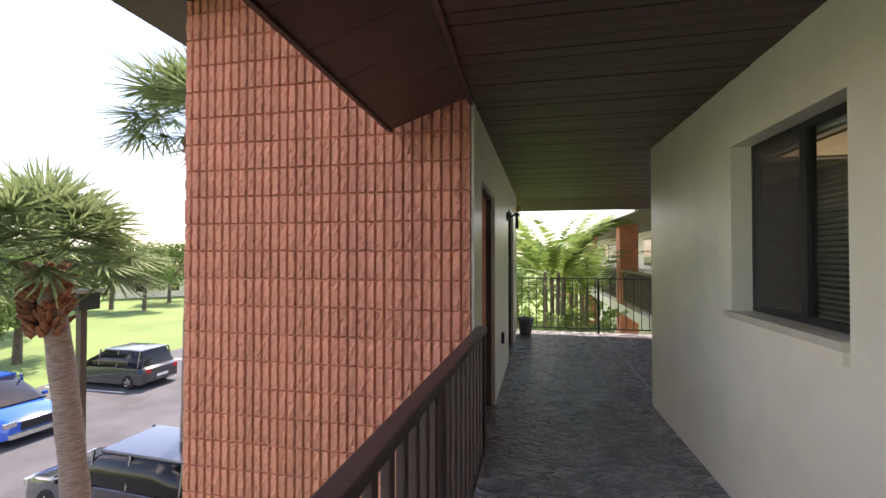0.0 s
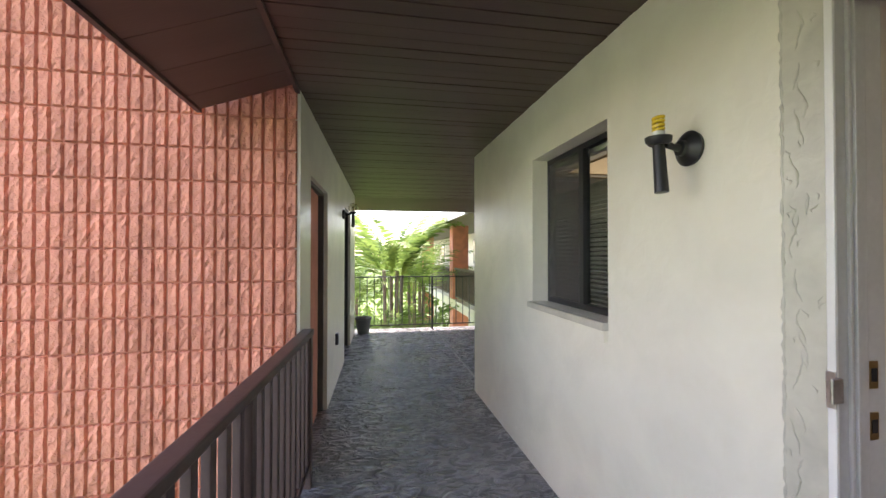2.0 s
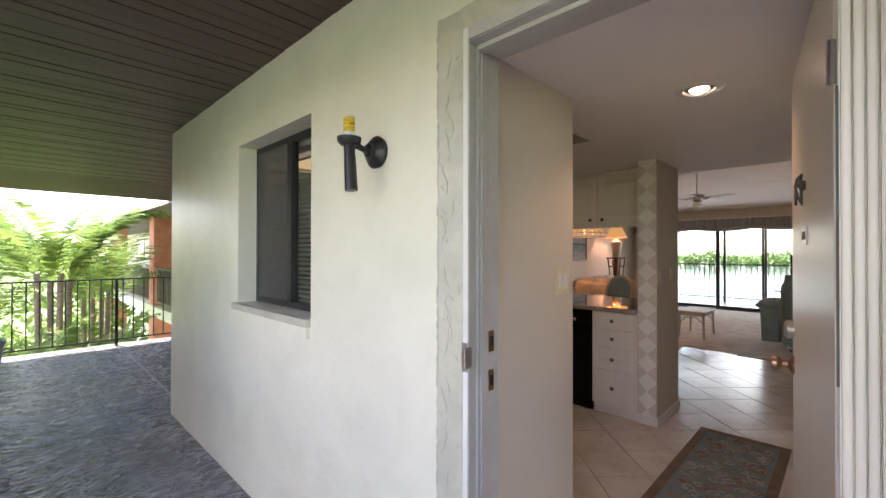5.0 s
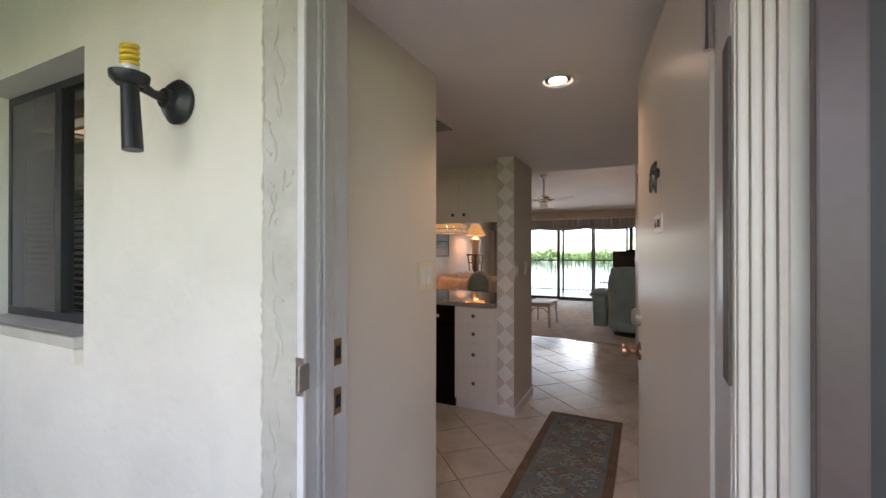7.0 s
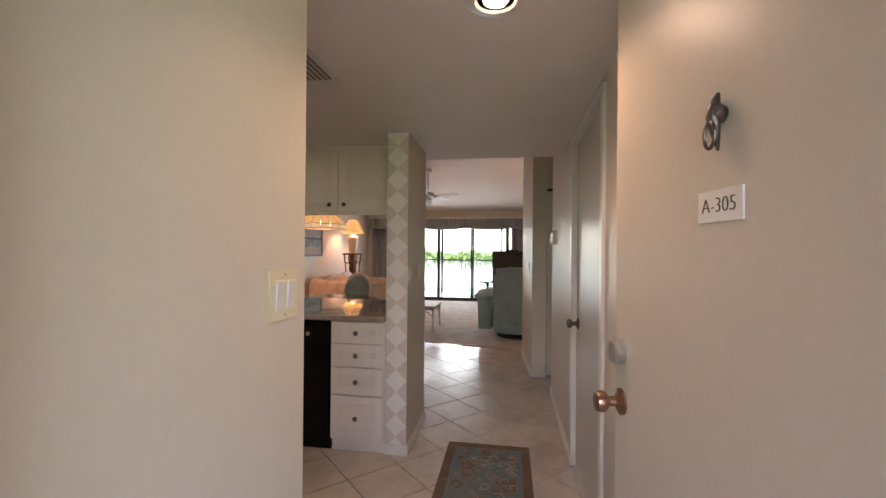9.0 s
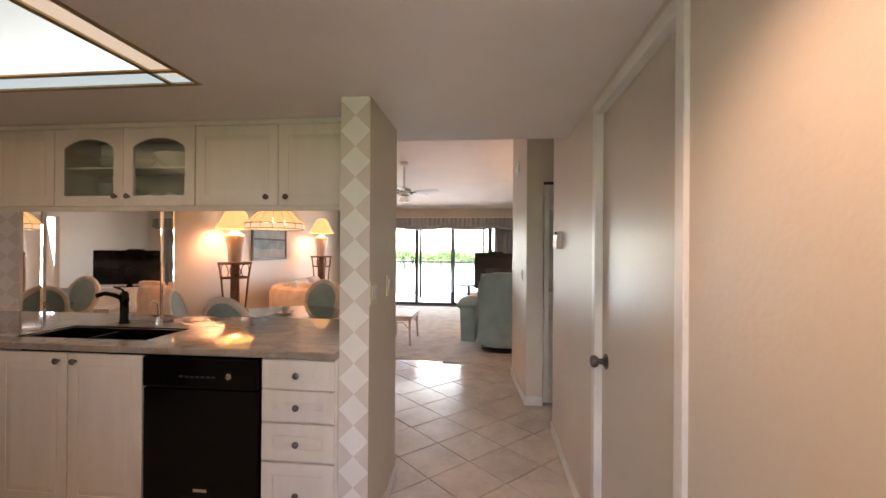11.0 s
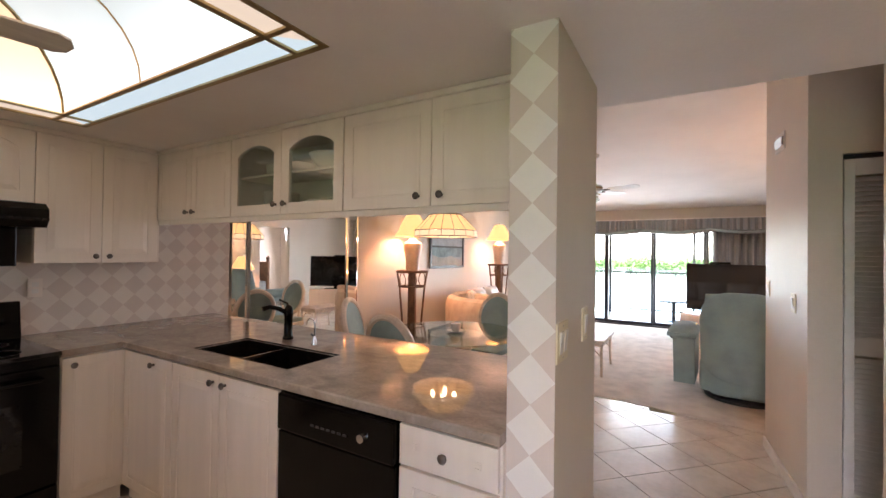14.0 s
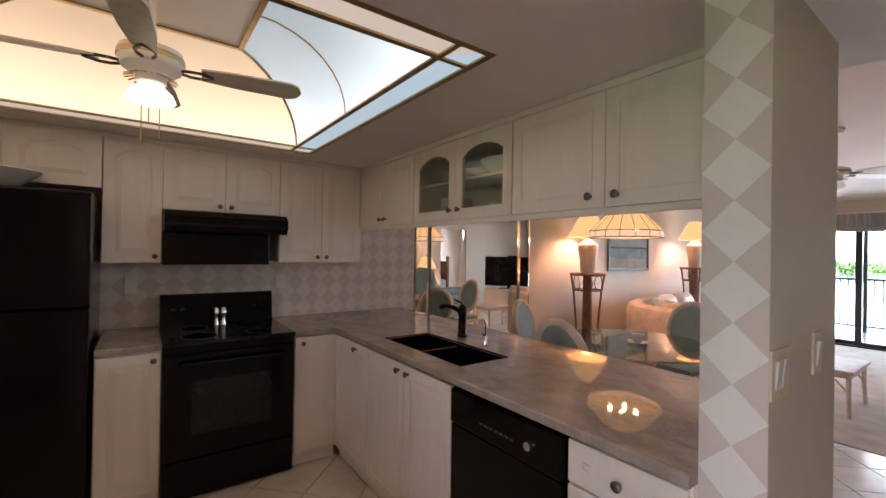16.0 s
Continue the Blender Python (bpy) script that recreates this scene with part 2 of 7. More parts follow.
def prism(outline, lo, hi, axis="z", m=None):
    return add_prism(bmesh.new(), outline, lo, hi, axis, m)


def finish(bm, name, material, smooth=False):
    bmesh.ops.recalc_face_normals(bm, faces=bm.faces[:])
    me = bpy.data.meshes.new(name)
    bm.to_mesh(me)
    bm.free()
    me.materials.append(material)
    if smooth:
        me.shade_smooth()
        me.set_sharp_from_angle(angle=radians(38))
    return me


def part(name, bm, material, parent, label="", smooth=False):
    ob = new(name, finish(bm, name, material, smooth))
    ob.parent = parent
    return tagged(ob, label)


def thing(name, label, category, m=None, group=""):
    ob = new(name)
    ob.empty_display_size = 0.1
    ob.matrix_world = m or Matrix()
    return tagged(ob, label, category, group)


def solid(name, bm, material, label, category, group="", m=None, smooth=False):
    ob = new(name, finish(bm, name, material, smooth))
    if m:
        ob.matrix_world = m
    return tagged(ob, label, category, group)


def setting(name, bm, material, label, category="", parent=None, smooth=False):
    ob = new(name, finish(bm, name, material, smooth))
    if parent:
        ob.parent = parent
        return tagged(ob, label)
    return tagged(ob, label, category or name.split("_")[0], kind="structure")

# ---- structure: the gallery outside ----
GROUND = -4.9
XR, XI = 3.28, 3.45          # outer and inner face of the entry wall
YB = 5.10                    # back wall of kitchen and living room
CEIL = 2.13
GAL = 2.43
TOWER = (-0.52, 1.73)

GF = -0.05                   # gallery floor, a low step under the flat's floor
setting("floor_gallery", box(1.50, -4.5, -0.30, XR, 5.16, GF), M_CONCRETE, "grey painted textured concrete gallery floor", "floor")
setting("floor_gallery_end", prism([(5.163, -0.30), (8.75, -0.30), (8.75, 0.0), (5.163, GF)], 1.62, 3.395, "x"), M_CONCRETE, "grey painted concrete gallery floor at the end", "floor")
setting("floor_gallery_side", prism([(5.163, -0.30), (8.75, -0.30), (8.75, 0.0), (5.163, GF)], 3.407, 6.5, "x"), M_CONCRETE, "grey painted concrete slab beyond the joint", "floor")


setting("floor_joint", prism([(5.17, GF - 0.02), (8.74, -0.02), (8.74, 0.003), (5.17, GF + 0.003)], 3.389, 3.413, "x"), grain("pale_joint", (0.42, 0.42, 0.41), 0.7, 0.15), "pale sealed joint in the gallery floor", "floor")


def wall_with_holes(name, axis, d0, d1, u0, u1, z0, z1, holes, material, label):
    """A wall along u with rectangular openings (u0, u1, z0, z1)."""
    bm = bmesh.new()
    us = sorted({u0, u1, *[h[0] for h in holes], *[h[1] for h in holes]})
    for a, b in zip(us, us[1:]):
        mid = (a + b) / 2
        spans, z = [], z0
        for h in sorted((h for h in holes if h[0] < mid < h[1]), key=lambda h: h[2]):
            if h[2] > z:
                spans.append((z, h[2]))
            z = h[3]
        if z < z1:
            spans.append((z, z1))
        for s, e in spans:
            if axis == "y":
                add_box(bm, d0, a, s, d1, b, e)
            else:
                add_box(bm, a, d0, s, b, d1, e)
    return setting(name, bm, material, label, "wall")


DOOR = (0.86, 1.812, -0.06, 2.145)
WIN = (2.66, 3.575, 1.07, 2.04)
wall_with_holes("wall_entry", "y", XR, XI, -4.5, 5.16, -0.06, 2.6, [DOOR, WIN], M_STUCCO, "cream painted stucco gallery wall with door and window")
setting("wall_entry_lining", box(XI + 0.002, 1.93, 0, XI + 0.012, 2.6, CEIL), M_WALL, "cream painted inner wall", "wall")
setting("wall_entry_lining_far", box(XI + 0.002, 3.7, 0, XI + 0.012, YB - 0.002, CEIL), M_WALL, "cream painted inner wall", "wall")
setting("wall_return", box(XI + 0.002, YB + 0.02, -0.06, 6.5, 5.16, 2.6), M_STUCCO, "cream stucco return wall", "wall")
ASKEW = Matrix.Translation((1.742, 3.6, 0)) @ Matrix.Rotation(radians(-2.3), 4, "Z") @ Matrix.Translation((-1.775, -3.6, 0))
DOOR_A = (3.98, 4.88, -0.06, 1.965)
DOOR_B = (6.55, 7.50, -0.06, 2.03)
wall_with_holes("wall_gallery_west", "y", 1.60, 1.775, 3.604, 8.45, -0.06, 2.6, [DOOR_A, DOOR_B], M_STUCCO, "cream stucco gallery wall opposite").matrix_world = ASKEW
setting("wall_gallery_closing", box(1.2, -4.62, -0.06, 3.6, -4.5, 2.6), M_STUCCO, "cream stucco wall closing the gallery", "wall")

# grooved vinyl soffit, boards across the gallery
bm = bmesh.new()
y = -4.5
i = 0
while y < 8.55:
    w = 0.098
    sag = 0.0018 * math.sin(i * 1.7)
    add_box(bm, 1.73, y, GAL + sag - 0.002, XR + (3.2 if y > 5.1 else 0.0), y + w - 0.007, GAL + 0.03)
    y += w
    i += 1
add_box(bm, 1.73, -4.5, GAL + 0.03, XR, 5.16, GAL + 0.06)
add_box(bm, 1.73, 5.161, GAL + 0.03, XR + 3.2, 8.55, GAL + 0.06)
setting("ceiling_gallery", bm, M_SOFFIT, "dark brown grooved vinyl soffit ceiling", "ceiling")
setting("ceiling_gallery_end", prism([(8.55, GAL - 0.004), (9.55, 2.29), (9.55, 2.42), (8.55, GAL + 0.06)], 1.0, XR + 3.2, "x"), M_SOFFIT, "dark brown sloping eave over the railing", "ceiling")
bm = bmesh.new()
y = -4.5
while y < 3.5:
    e = min(y + 0.296, 3.5)
    add_prism(bm, [(1.725, GAL), (1.20, 2.245), (1.20, 2.30), (1.725, GAL + 0.06)], y, e, "y")
    y += 0.30
add_box(bm, 1.175, -4.5, 2.225, 1.20, 3.51, 2.36)
add_box(bm, 1.712, -4.5, GAL - 0.022, 1.738, 3.60, GAL - 0.003)
setting("ceiling_eave", bm, M_SOFFIT, "dark brown sloping eave with a metal drip edge", "ceiling")
tower = setting("wall_block_tower", box(TOWER[0] + 0.02, 3.602, GROUND, TOWER[1] - 0.02, 7.0, 3.55), M_MORTAR, "terracotta painted split-face fluted block tower", "wall")
setting("roof_tower", prism([(-1.05, 3.36), (-1.05, 3.50), (1.9, 4.3), (1.9, 3.36)], 2.95, 7.5, "y"), M_SOFFIT, "dark brown eave of the tower roof", "roof")
setting("roof_slab", box(1.3, -4.7, 3.6, 14.6, 9.3, 3.75), M_SOFFIT, "flat roof deck", "roof")
setting("wall_parapet_west", box(1.30, -4.6, 2.37, 1.36, 3.5, 3.6), M_SOFFIT, "brown fascia under the roof", "trim")

# ---- structure: the flat ----
setting("floor_hall", box(XI, 0.62, -0.2, 9.08, YB, -0.008), M_GROUT, "grouted bed of the tile floor", "floor")
setting("floor_threshold", box(XR - 0.01, 0.862, -0.2, XI - 0.002, 1.706, 0.012), M_TRIM, "worn metal door threshold", "floor")
setting("floor_living", prism([(9.20, YB), (9.20, 2.2), (8.96, 0.9), (8.90, -0.2), (14.3, -0.2), (14.3, YB)], -0.19, 0.006), M_CARPET, "light beige wall-to-wall carpet", "floor")
setting("floor_dining", box(6.92, 2.6, -0.19, 9.198, YB, 0.005), M_CARPET, "light beige carpet under the dining table", "floor")
setting("wall_inner", box(XI + 0.002, 1.81, 0, 4.20, 1.93, CEIL), M_WALL, "cream painted stub wall beside the entry", "wall")
wall_with_holes("wall_hall", "x", 0.74, 0.88, 4.44, 7.243, 0, CEIL, [(5.08, 5.95, 0, 2.05)], M_WALL, "cream painted hall wall with a closet door")
setting("wall_hall_entry", box(XI + 0.002, 0.62, 0, 4.44, 0.80, CEIL), M_WALL, "cream painted wall behind the open door", "wall")
setting("wall_alcove_side", box(7.12, -0.32, 0, 7.243, 0.7395, 3.3), M_WALL, "cream painted side of the hall alcove", "wall")
setting("wall_alcove_end", box(7.2435, -0.32, 0, 8.46, -0.20, 3.3), M_WALL, "cream painted end of the hall alcove", "wall")
setting("wall_closet_back", box(8.40, -0.1995, 0, 8.46, 0.885, 3.3), M_WALL, "closet back wall", "wall")
setting("wall_bifold_head", box(7.785, -0.1995, 2.03, 7.90, 0.885, 3.3), M_WALL, "cream painted wall over the louvred door", "wall")
setting("floor_alcove", box(7.2435, -0.1995, -0.2, 8.40, 0.6195, -0.002), M_TILE, "pale tile floor of the hall alcove", "floor")
setting("wall_hall_upper", box(6.7005, 0.74, CEIL + 0.0005, 7.243, 0.88, 3.3), M_WALL, "cream painted wall rising to the vaulted ceiling", "wall")
setting("wall_jog", prism([(7.78, 0.886), (7.78, 1.035), (8.71, 1.105), (8.71, -0.3), (8.58, -0.3), (8.58, 0.886)], 0, 3.4), M_WALL, "cream painted wall at the end of the hall", "wall")
setting("wall_back", box(XI, YB, 0, 14.4, YB + 0.018, 3.6), M_WALL, "cream painted long wall", "wall")
BED = (11.0, 11.85, 0.0, 2.05)
wall_with_holes("wall_south", "x", -0.32, -0.2, 8.711, 14.4, 0, 3.6, [BED], M_WALL, "cream painted living room wall with a bedroom doorway")
SLIDE = (0.35, 4.25, 0.0, 2.06)
wall_with_holes("wall_east", "y", 14.2, 14.4, -3.6, YB, 0, 2.7, [SLIDE], M_WALL, "cream painted wall with the sliding doors")
setting("wall_column", box(5.872, 1.945, 0, 6.45, 2.09, CEIL), M_WALL, "cream painted wall end", "wall")
setting("wall_column_paper", box(5.868, 1.945, 0.07, 5.8718, 2.09, CEIL), M_WALLPAPER_COL, "cream and beige harlequin diamond wallpaper", "wall")
setting("wall_soffit", box(6.60, -0.32, CEIL + 0.1, 6.70, YB, 3.6), M_WALL, "cream painted wall over the kitchen edge", "wall")
setting("wall_backsplash", box(XI + 0.013, YB - 0.006, 0.0, 6.88, YB - 0.001, CEIL), M_WALLPAPER_BACK, "cream and beige harlequin backsplash wallpaper", "wall")
TRAY = (3.80, 5.66, 2.667, 4.541)
bm = bmesh.new()
add_box(bm, XI, 0.62, CEIL, 6.70, TRAY[2], CEIL + 0.1)
add_box(bm, TRAY[1], TRAY[2], CEIL, 6.70, YB, CEIL + 0.1)
add_box(bm, XI, TRAY[3], CEIL, TRAY[1], YB, CEIL + 0.1)
add_box(bm, XI, TRAY[2], CEIL, TRAY[0], TRAY[3], CEIL + 0.1)
setting("ceiling_hall", bm, M_CEIL, "smooth off-white hall and kitchen ceiling", "ceiling")
setting("ceiling_living", prism([(6.70, 3.12), (14.3, 2.41), (14.3, 2.5), (6.70, 3.22)], -0.32, YB, "y"), M_CEIL, "vaulted off-white living room ceiling", "ceiling")
# bedroom seen in the mirror
setting("floor_bedroom", box(8.6, -4.0, -0.2, 14.3, -0.2, 0.002), M_CARPET, "beige bedroom carpet", "floor")
setting("wall_bedroom", box(8.6, -3.6, 0, 14.3, -3.5, 2.6), M_WALL, "cream bedroom wall", "wall")
setting("wall_bedroom_side", box(8.5, -3.6, 0, 8.6, -0.32, 2.6), M_WALL, "cream bedroom side wall", "wall")
setting("ceiling_bedroom", box(8.5, -3.6, 2.45, 14.3, -0.32, 2.55), M_CEIL, "white bedroom ceiling", "ceiling")

# baseboards and trims
for nm, b in (("baseboard_jog", (7.772, 0.885, 0, 7.779, 1.043, 0.08)), ("baseboard_hall", (5.98, 0.881, 0, 7.243, 0.892, 0.08)),
              ("baseboard_column", (5.858, 1.935, 0, 5.868, 2.095, 0.07)), ("baseboard_column_side", (5.87, 1.934, 0, 6.455, 1.944, 0.07)), ("baseboard_inner", (XI + 0.04, 1.798, 0, 4.205, 1.809, 0.07))):
    setting(nm, box(*b), M_TRIM, "white painted baseboard", "baseboard")
setting("baseboard_jog_long", prism([(7.778, 1.036), (8.715, 1.106), (8.715, 1.116), (7.772, 1.047)], 0, 0.08), M_TRIM, "white painted baseboard", "baseboard")
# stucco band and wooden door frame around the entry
setting("trim_stucco_band", prism([(XR - 0.006, 1.8115), (XR + 0.016, 1.713), (XI, 1.7255), (XI, 1.8115)], -0.05, 2.1445), M_STUCCO_SHADED, "rough cream stucco reveal beside the entry, shade put into its colour", "trim")
setting("trim_stucco_head", prism([(XR - 0.006, 2.1445), (XR + 0.016, 2.0855), (XI, 2.0855), (XI, 2.1445)], 0.86, 1.7125, "y"), M_STUCCO_SHADED, "rough cream stucco reveal over the entry, shade put into its colour", "trim")
random.seed(4)
def on_reveal(f, z, out=0.0):
    return (XR - 0.006 + 0.022 * f - out, 1.8115 - 0.0985 * f, z)
bm = bmesh.new()
z = -0.02
while z < 2.1:
    f0 = random.uniform(0.22, 0.5)
    n_ = random.randint(5, 11)
    w0, w1 = random.uniform(0.25, 0.6), random.uniform(0, 6)
    pts = [on_reveal(f0 + 0.10 * math.sin(k * w0 + w1) + random.uniform(-0.02, 0.02), z + k * 0.011, 0.001) for k in range(n_)]
    add_tube(bm, pts, [0.0006 + 0.0032 * math.sin(math.pi * (q + 0.5) / n_) * random.uniform(0.4, 1) for q in range(n_)], 7)
    z += random.uniform(0.05, 0.12)
for k in range(26):
    p0, f0 = random.uniform(0, 2.1), random.uniform(0.15, 0.85)
    add_tube(bm, [on_reveal(f0 + 0.05 * q * random.uniform(-1, 1), p0 + q * 0.007, 0.0006) for q in range(4)], [0.0008, 0.0026, 0.0022, 0.0006], 6)
edge = [on_reveal(0.0 + random.uniform(-0.02, 0.03), -0.04 + k * 0.0125, -0.001) for k in range(174)]
add_tube(bm, edge, [random.uniform(0.0015, 0.0055) for _ in edge], 7)
setting("trim_stucco_ridges", bm, M_STUCCO_SHADED, "trowelled ridges in the stucco reveal", "trim", smooth=True)
frame_1 = setting("trim_door_frame", box(XR + 0.0165, 1.7065, -0.05, XI - 0.04, 1.7245, 2.0695, 0.003), M_TRIM_SHADED, "white painted wooden door frame", "trim")
setting("frame_jamb_edge", box(XI - 0.0395, 1.712, 0, XI + 0.02, 1.735, 2.0695, 0.003), M_TRIM_SHADED, "", parent=frame_1)
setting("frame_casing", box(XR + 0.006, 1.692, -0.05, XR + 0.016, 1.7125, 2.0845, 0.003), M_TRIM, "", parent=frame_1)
setting("frame_casing_head", box(XR + 0.006, 0.80, 2.046, XR + 0.016, 1.6915, 2.0845, 0.003), M_TRIM_SHADED, "", parent=frame_1)
setting("frame_head", box(XR + 0.0165, 0.862, 2.045, XI + 0.02, 1.706, 2.0695, 0.003), M_TRIM_SHADED, "", parent=frame_1)
setting("frame_stop", box(XR + 0.062, 1.697, 0, XR + 0.072, 1.706, 2.044, 0.002), M_TRIM_SHADED, "", parent=frame_1)
setting("frame_stop", box(XR + 0.078, 1.694, 0, XR + 0.088, 1.706, 2.044, 0.002), M_TRIM_SHADED, "", parent=frame_1)
setting("frame_stop_head", box(XR + 0.055, 0.90, 2.03, XR + 0.10, 1.6935, 2.0445, 0.002), M_TRIM_SHADED, "", parent=frame_1)
setting("frame_hinge_post", box(XR + 0.02, 0.815, 0, XI + 0.02, 0.862, 2.044, 0.003), M_TRIM_SHADED, "", parent=frame_1)
for k in range(4):
    setting("frame_flute", box(XR - 0.012, 0.798 + k * 0.0155, 0, XR + 0.012, 0.8115 + k * 0.0155, 2.045, 0.004), M_DOOR, "", parent=frame_1)
setting("frame_weather_strip", box(XR + 0.018, 0.8605, 1.155, XR + 0.070, 0.8645, 1.675), M_DARKVOID, "dark weather strip slot", parent=frame_1)
for z in (1.052, 0.922):
    sp = setting("strike_plate", box(XI - 0.038, 1.709, z, XI - 0.008, 1.7118, z + 0.070, 0.001), M_BRASS, "worn brass strike plate", parent=frame_1)
    setting("strike_hole", box(XI - 0.031, 1.7075, z + 0.018, XI - 0.013, 1.7088, z + 0.052), M_BLACK, "", parent=sp)
setting("latch_plate", box(XR + 0.002, 1.690, 1.015, XR + 0.0055, 1.7125, 1.105, 0.001), M_STEEL, "steel latch plate", parent=frame_1)
setting("latch_box", box(XR - 0.016, 1.682, 1.03, XR + 0.018, 1.6915, 1.092, 0.004), M_STEEL, "steel latch box", parent=frame_1)

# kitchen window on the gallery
win = setting("window_1", box(XR - 0.03, 2.66, 1.03, XR + 0.11, 3.61, 1.069, 0.006), M_STUCCO_SHADED, "bronze sliding window with a sloping stucco sill", "window")
setting("sill_ear", box(XR - 0.025, 2.66, 0.975, XR + 0.01, 2.692, 1.0295, 0.004), M_STUCCO, "", parent=win)
def window_bar(*b):
    setting("window_frame", box(*b, 0.003), M_BLACK, "dark bronze frame", parent=win)
window_bar(XR + 0.11, 2.66, 1.07, XR + 0.155, 3.575, 1.105)
window_bar(XR + 0.11, 2.66, 2.005, XR + 0.155, 3.575, 2.04)
window_bar(XR + 0.11, 2.66, 1.1055, XR + 0.155, 2.69, 2.0045)
window_bar(XR + 0.11, 3.545, 1.1055, XR + 0.155, 3.575, 2.0045)
window_bar(XR + 0.10, 3.07, 1.1055, XR + 0.145, 3.12, 2.0045)
setting("pane", box(XR + 0.122, 2.69, 1.105, XR + 0.126, 3.07, 2.005), M_GLASS, "", parent=win)
setting("pane", box(XR + 0.132, 3.12, 1.105, XR + 0.136, 3.545, 2.005), M_GLASS, "", parent=win)
setting("insect_screen", box(XR + 0.114, 3.12, 1.105, XR + 0.116, 3.545, 2.005), glass("screen", (0.62, 0.62, 0.62), 0.6), "dark insect screen", parent=win)
blind = thing("window_blind", "dark slatted venetian blind hanging inside the kitchen window", "blind")
part("head_rail", box(XI + 0.01, 2.66, 1.99, XI + 0.05, 3.64, 2.03), M_CAB, blind)
M_SLAT = grain("blind_slat", (0.34, 0.30, 0.26), 0.5, 0.1)
slat = finish(box(-0.02, -0.485, -0.0015, 0.02, 0.485, 0.0015), "slat", M_SLAT)
for k in range(27):
    s = new("slat", slat)
    s.parent = blind
    s.matrix_local = pose(XI + 0.03, 3.15, 1.10 + k * 0.027, 0, 18, 0)
# doors across the gallery
M_DOORBROWN = grain("brown_door_paint", (0.085, 0.083, 0.075), 0.6, 0.08, 3, 40, 0.03)
def gallery_door(name, hole, label):
    y0, y1, _, z1 = hole
    d = setting(name, box(1.63, y0 + 0.037, GF, 1.67, y1 - 0.037, z1 - 0.035), M_DOORBROWN, label, "door")
    for b in ((1.61, y0, GF, 1.74, y0 + 0.036, z1), (1.61, y1 - 0.036, GF, 1.74, y1, z1), (1.61, y0 + 0.0365, z1 - 0.034, 1.74, y1 - 0.0365, z1)):
        setting("door_frame", box(*b, 0.003), M_DOORBROWN, "", parent=d)
    setting("door_knob", lathe([(0.0, 0), (0.028, 0.0), (0.03, 0.008), (0.012, 0.014), (0.012, 0.03), (0.026, 0.042), (0.028, 0.056), (0.018, 0.066), (0, 0.068)], 16, pose(1.67, y0 + 0.11, 0.92, 0, 90, 0)), M_BRASS, "dull brass knob", parent=d, smooth=True)
    d.matrix_world = ASKEW
gallery_door("door_2", DOOR_A, "brown painted flat door across the gallery")
gallery_door("door_3", DOOR_B, "dark brown door near the gallery end")

# ---- gallery things ----
# near railing
rail = thing("railing", "brown painted metal gallery railing with flat pickets", "railing")
RX = 1.795
rail.matrix_world = Matrix.Translation((RX, 3.6, 0)) @ Matrix.Rotation(radians(-2.9), 4, "Z") @ Matrix.Translation((-RX, -3.6, 0))
part("top_rail", box(RX - 0.035, -4.4, 0.885, RX + 0.035, 3.60, 0.925, 0.008), M_BROWN, rail)
part("bottom_rail", box(RX - 0.02, -4.4, 0.06, RX + 0.02, 3.60, 0.095, 0.004), M_BROWN, rail)
pk = finish(box(-0.014, -0.020, 0.0955, 0.014, 0.020, 0.8845, 0.003), "picket", M_BROWN)
y = -4.3
while y < 3.55:
    p = new("picket", pk)
    p.parent = rail
    p.location = (RX, y, 0)
    y += 0.117
for y in (-3.0, -1.2, 0.9, 2.45, 3.57):
    part("post", box(RX - 0.028, y - 0.028, GF, RX + 0.028, y + 0.028, 0.8845, 0.004), M_BROWN, rail)
# end railing
rail2 = thing("end_railing", "black wrought iron railing with thin round bars at the gallery end", "railing")
part("top_rail", box(1.80, 8.60, 0.965, 6.4, 8.64, 0.985, 0.004), M_BLACK, rail2)
part("bottom_rail", box(1.80, 8.61, 0.075, 6.4, 8.63, 0.095), M_BLACK, rail2)
bar = finish(lathe([(0.008, 0.095), (0.008, 0.965)], 8), "bar", M_BLACK, True)
x = 1.9
while x < 6.3:
    p = new("bar", bar)
    p.parent = rail2
    p.location = (x, 8.62, 0)
    x += 0.128
for x in (3.36, 1.82, 5.0, 6.35):
    part("post", box(x - 0.018, 8.602, -0.003, x + 0.018, 8.638, 0.9645), M_BLACK, rail2)


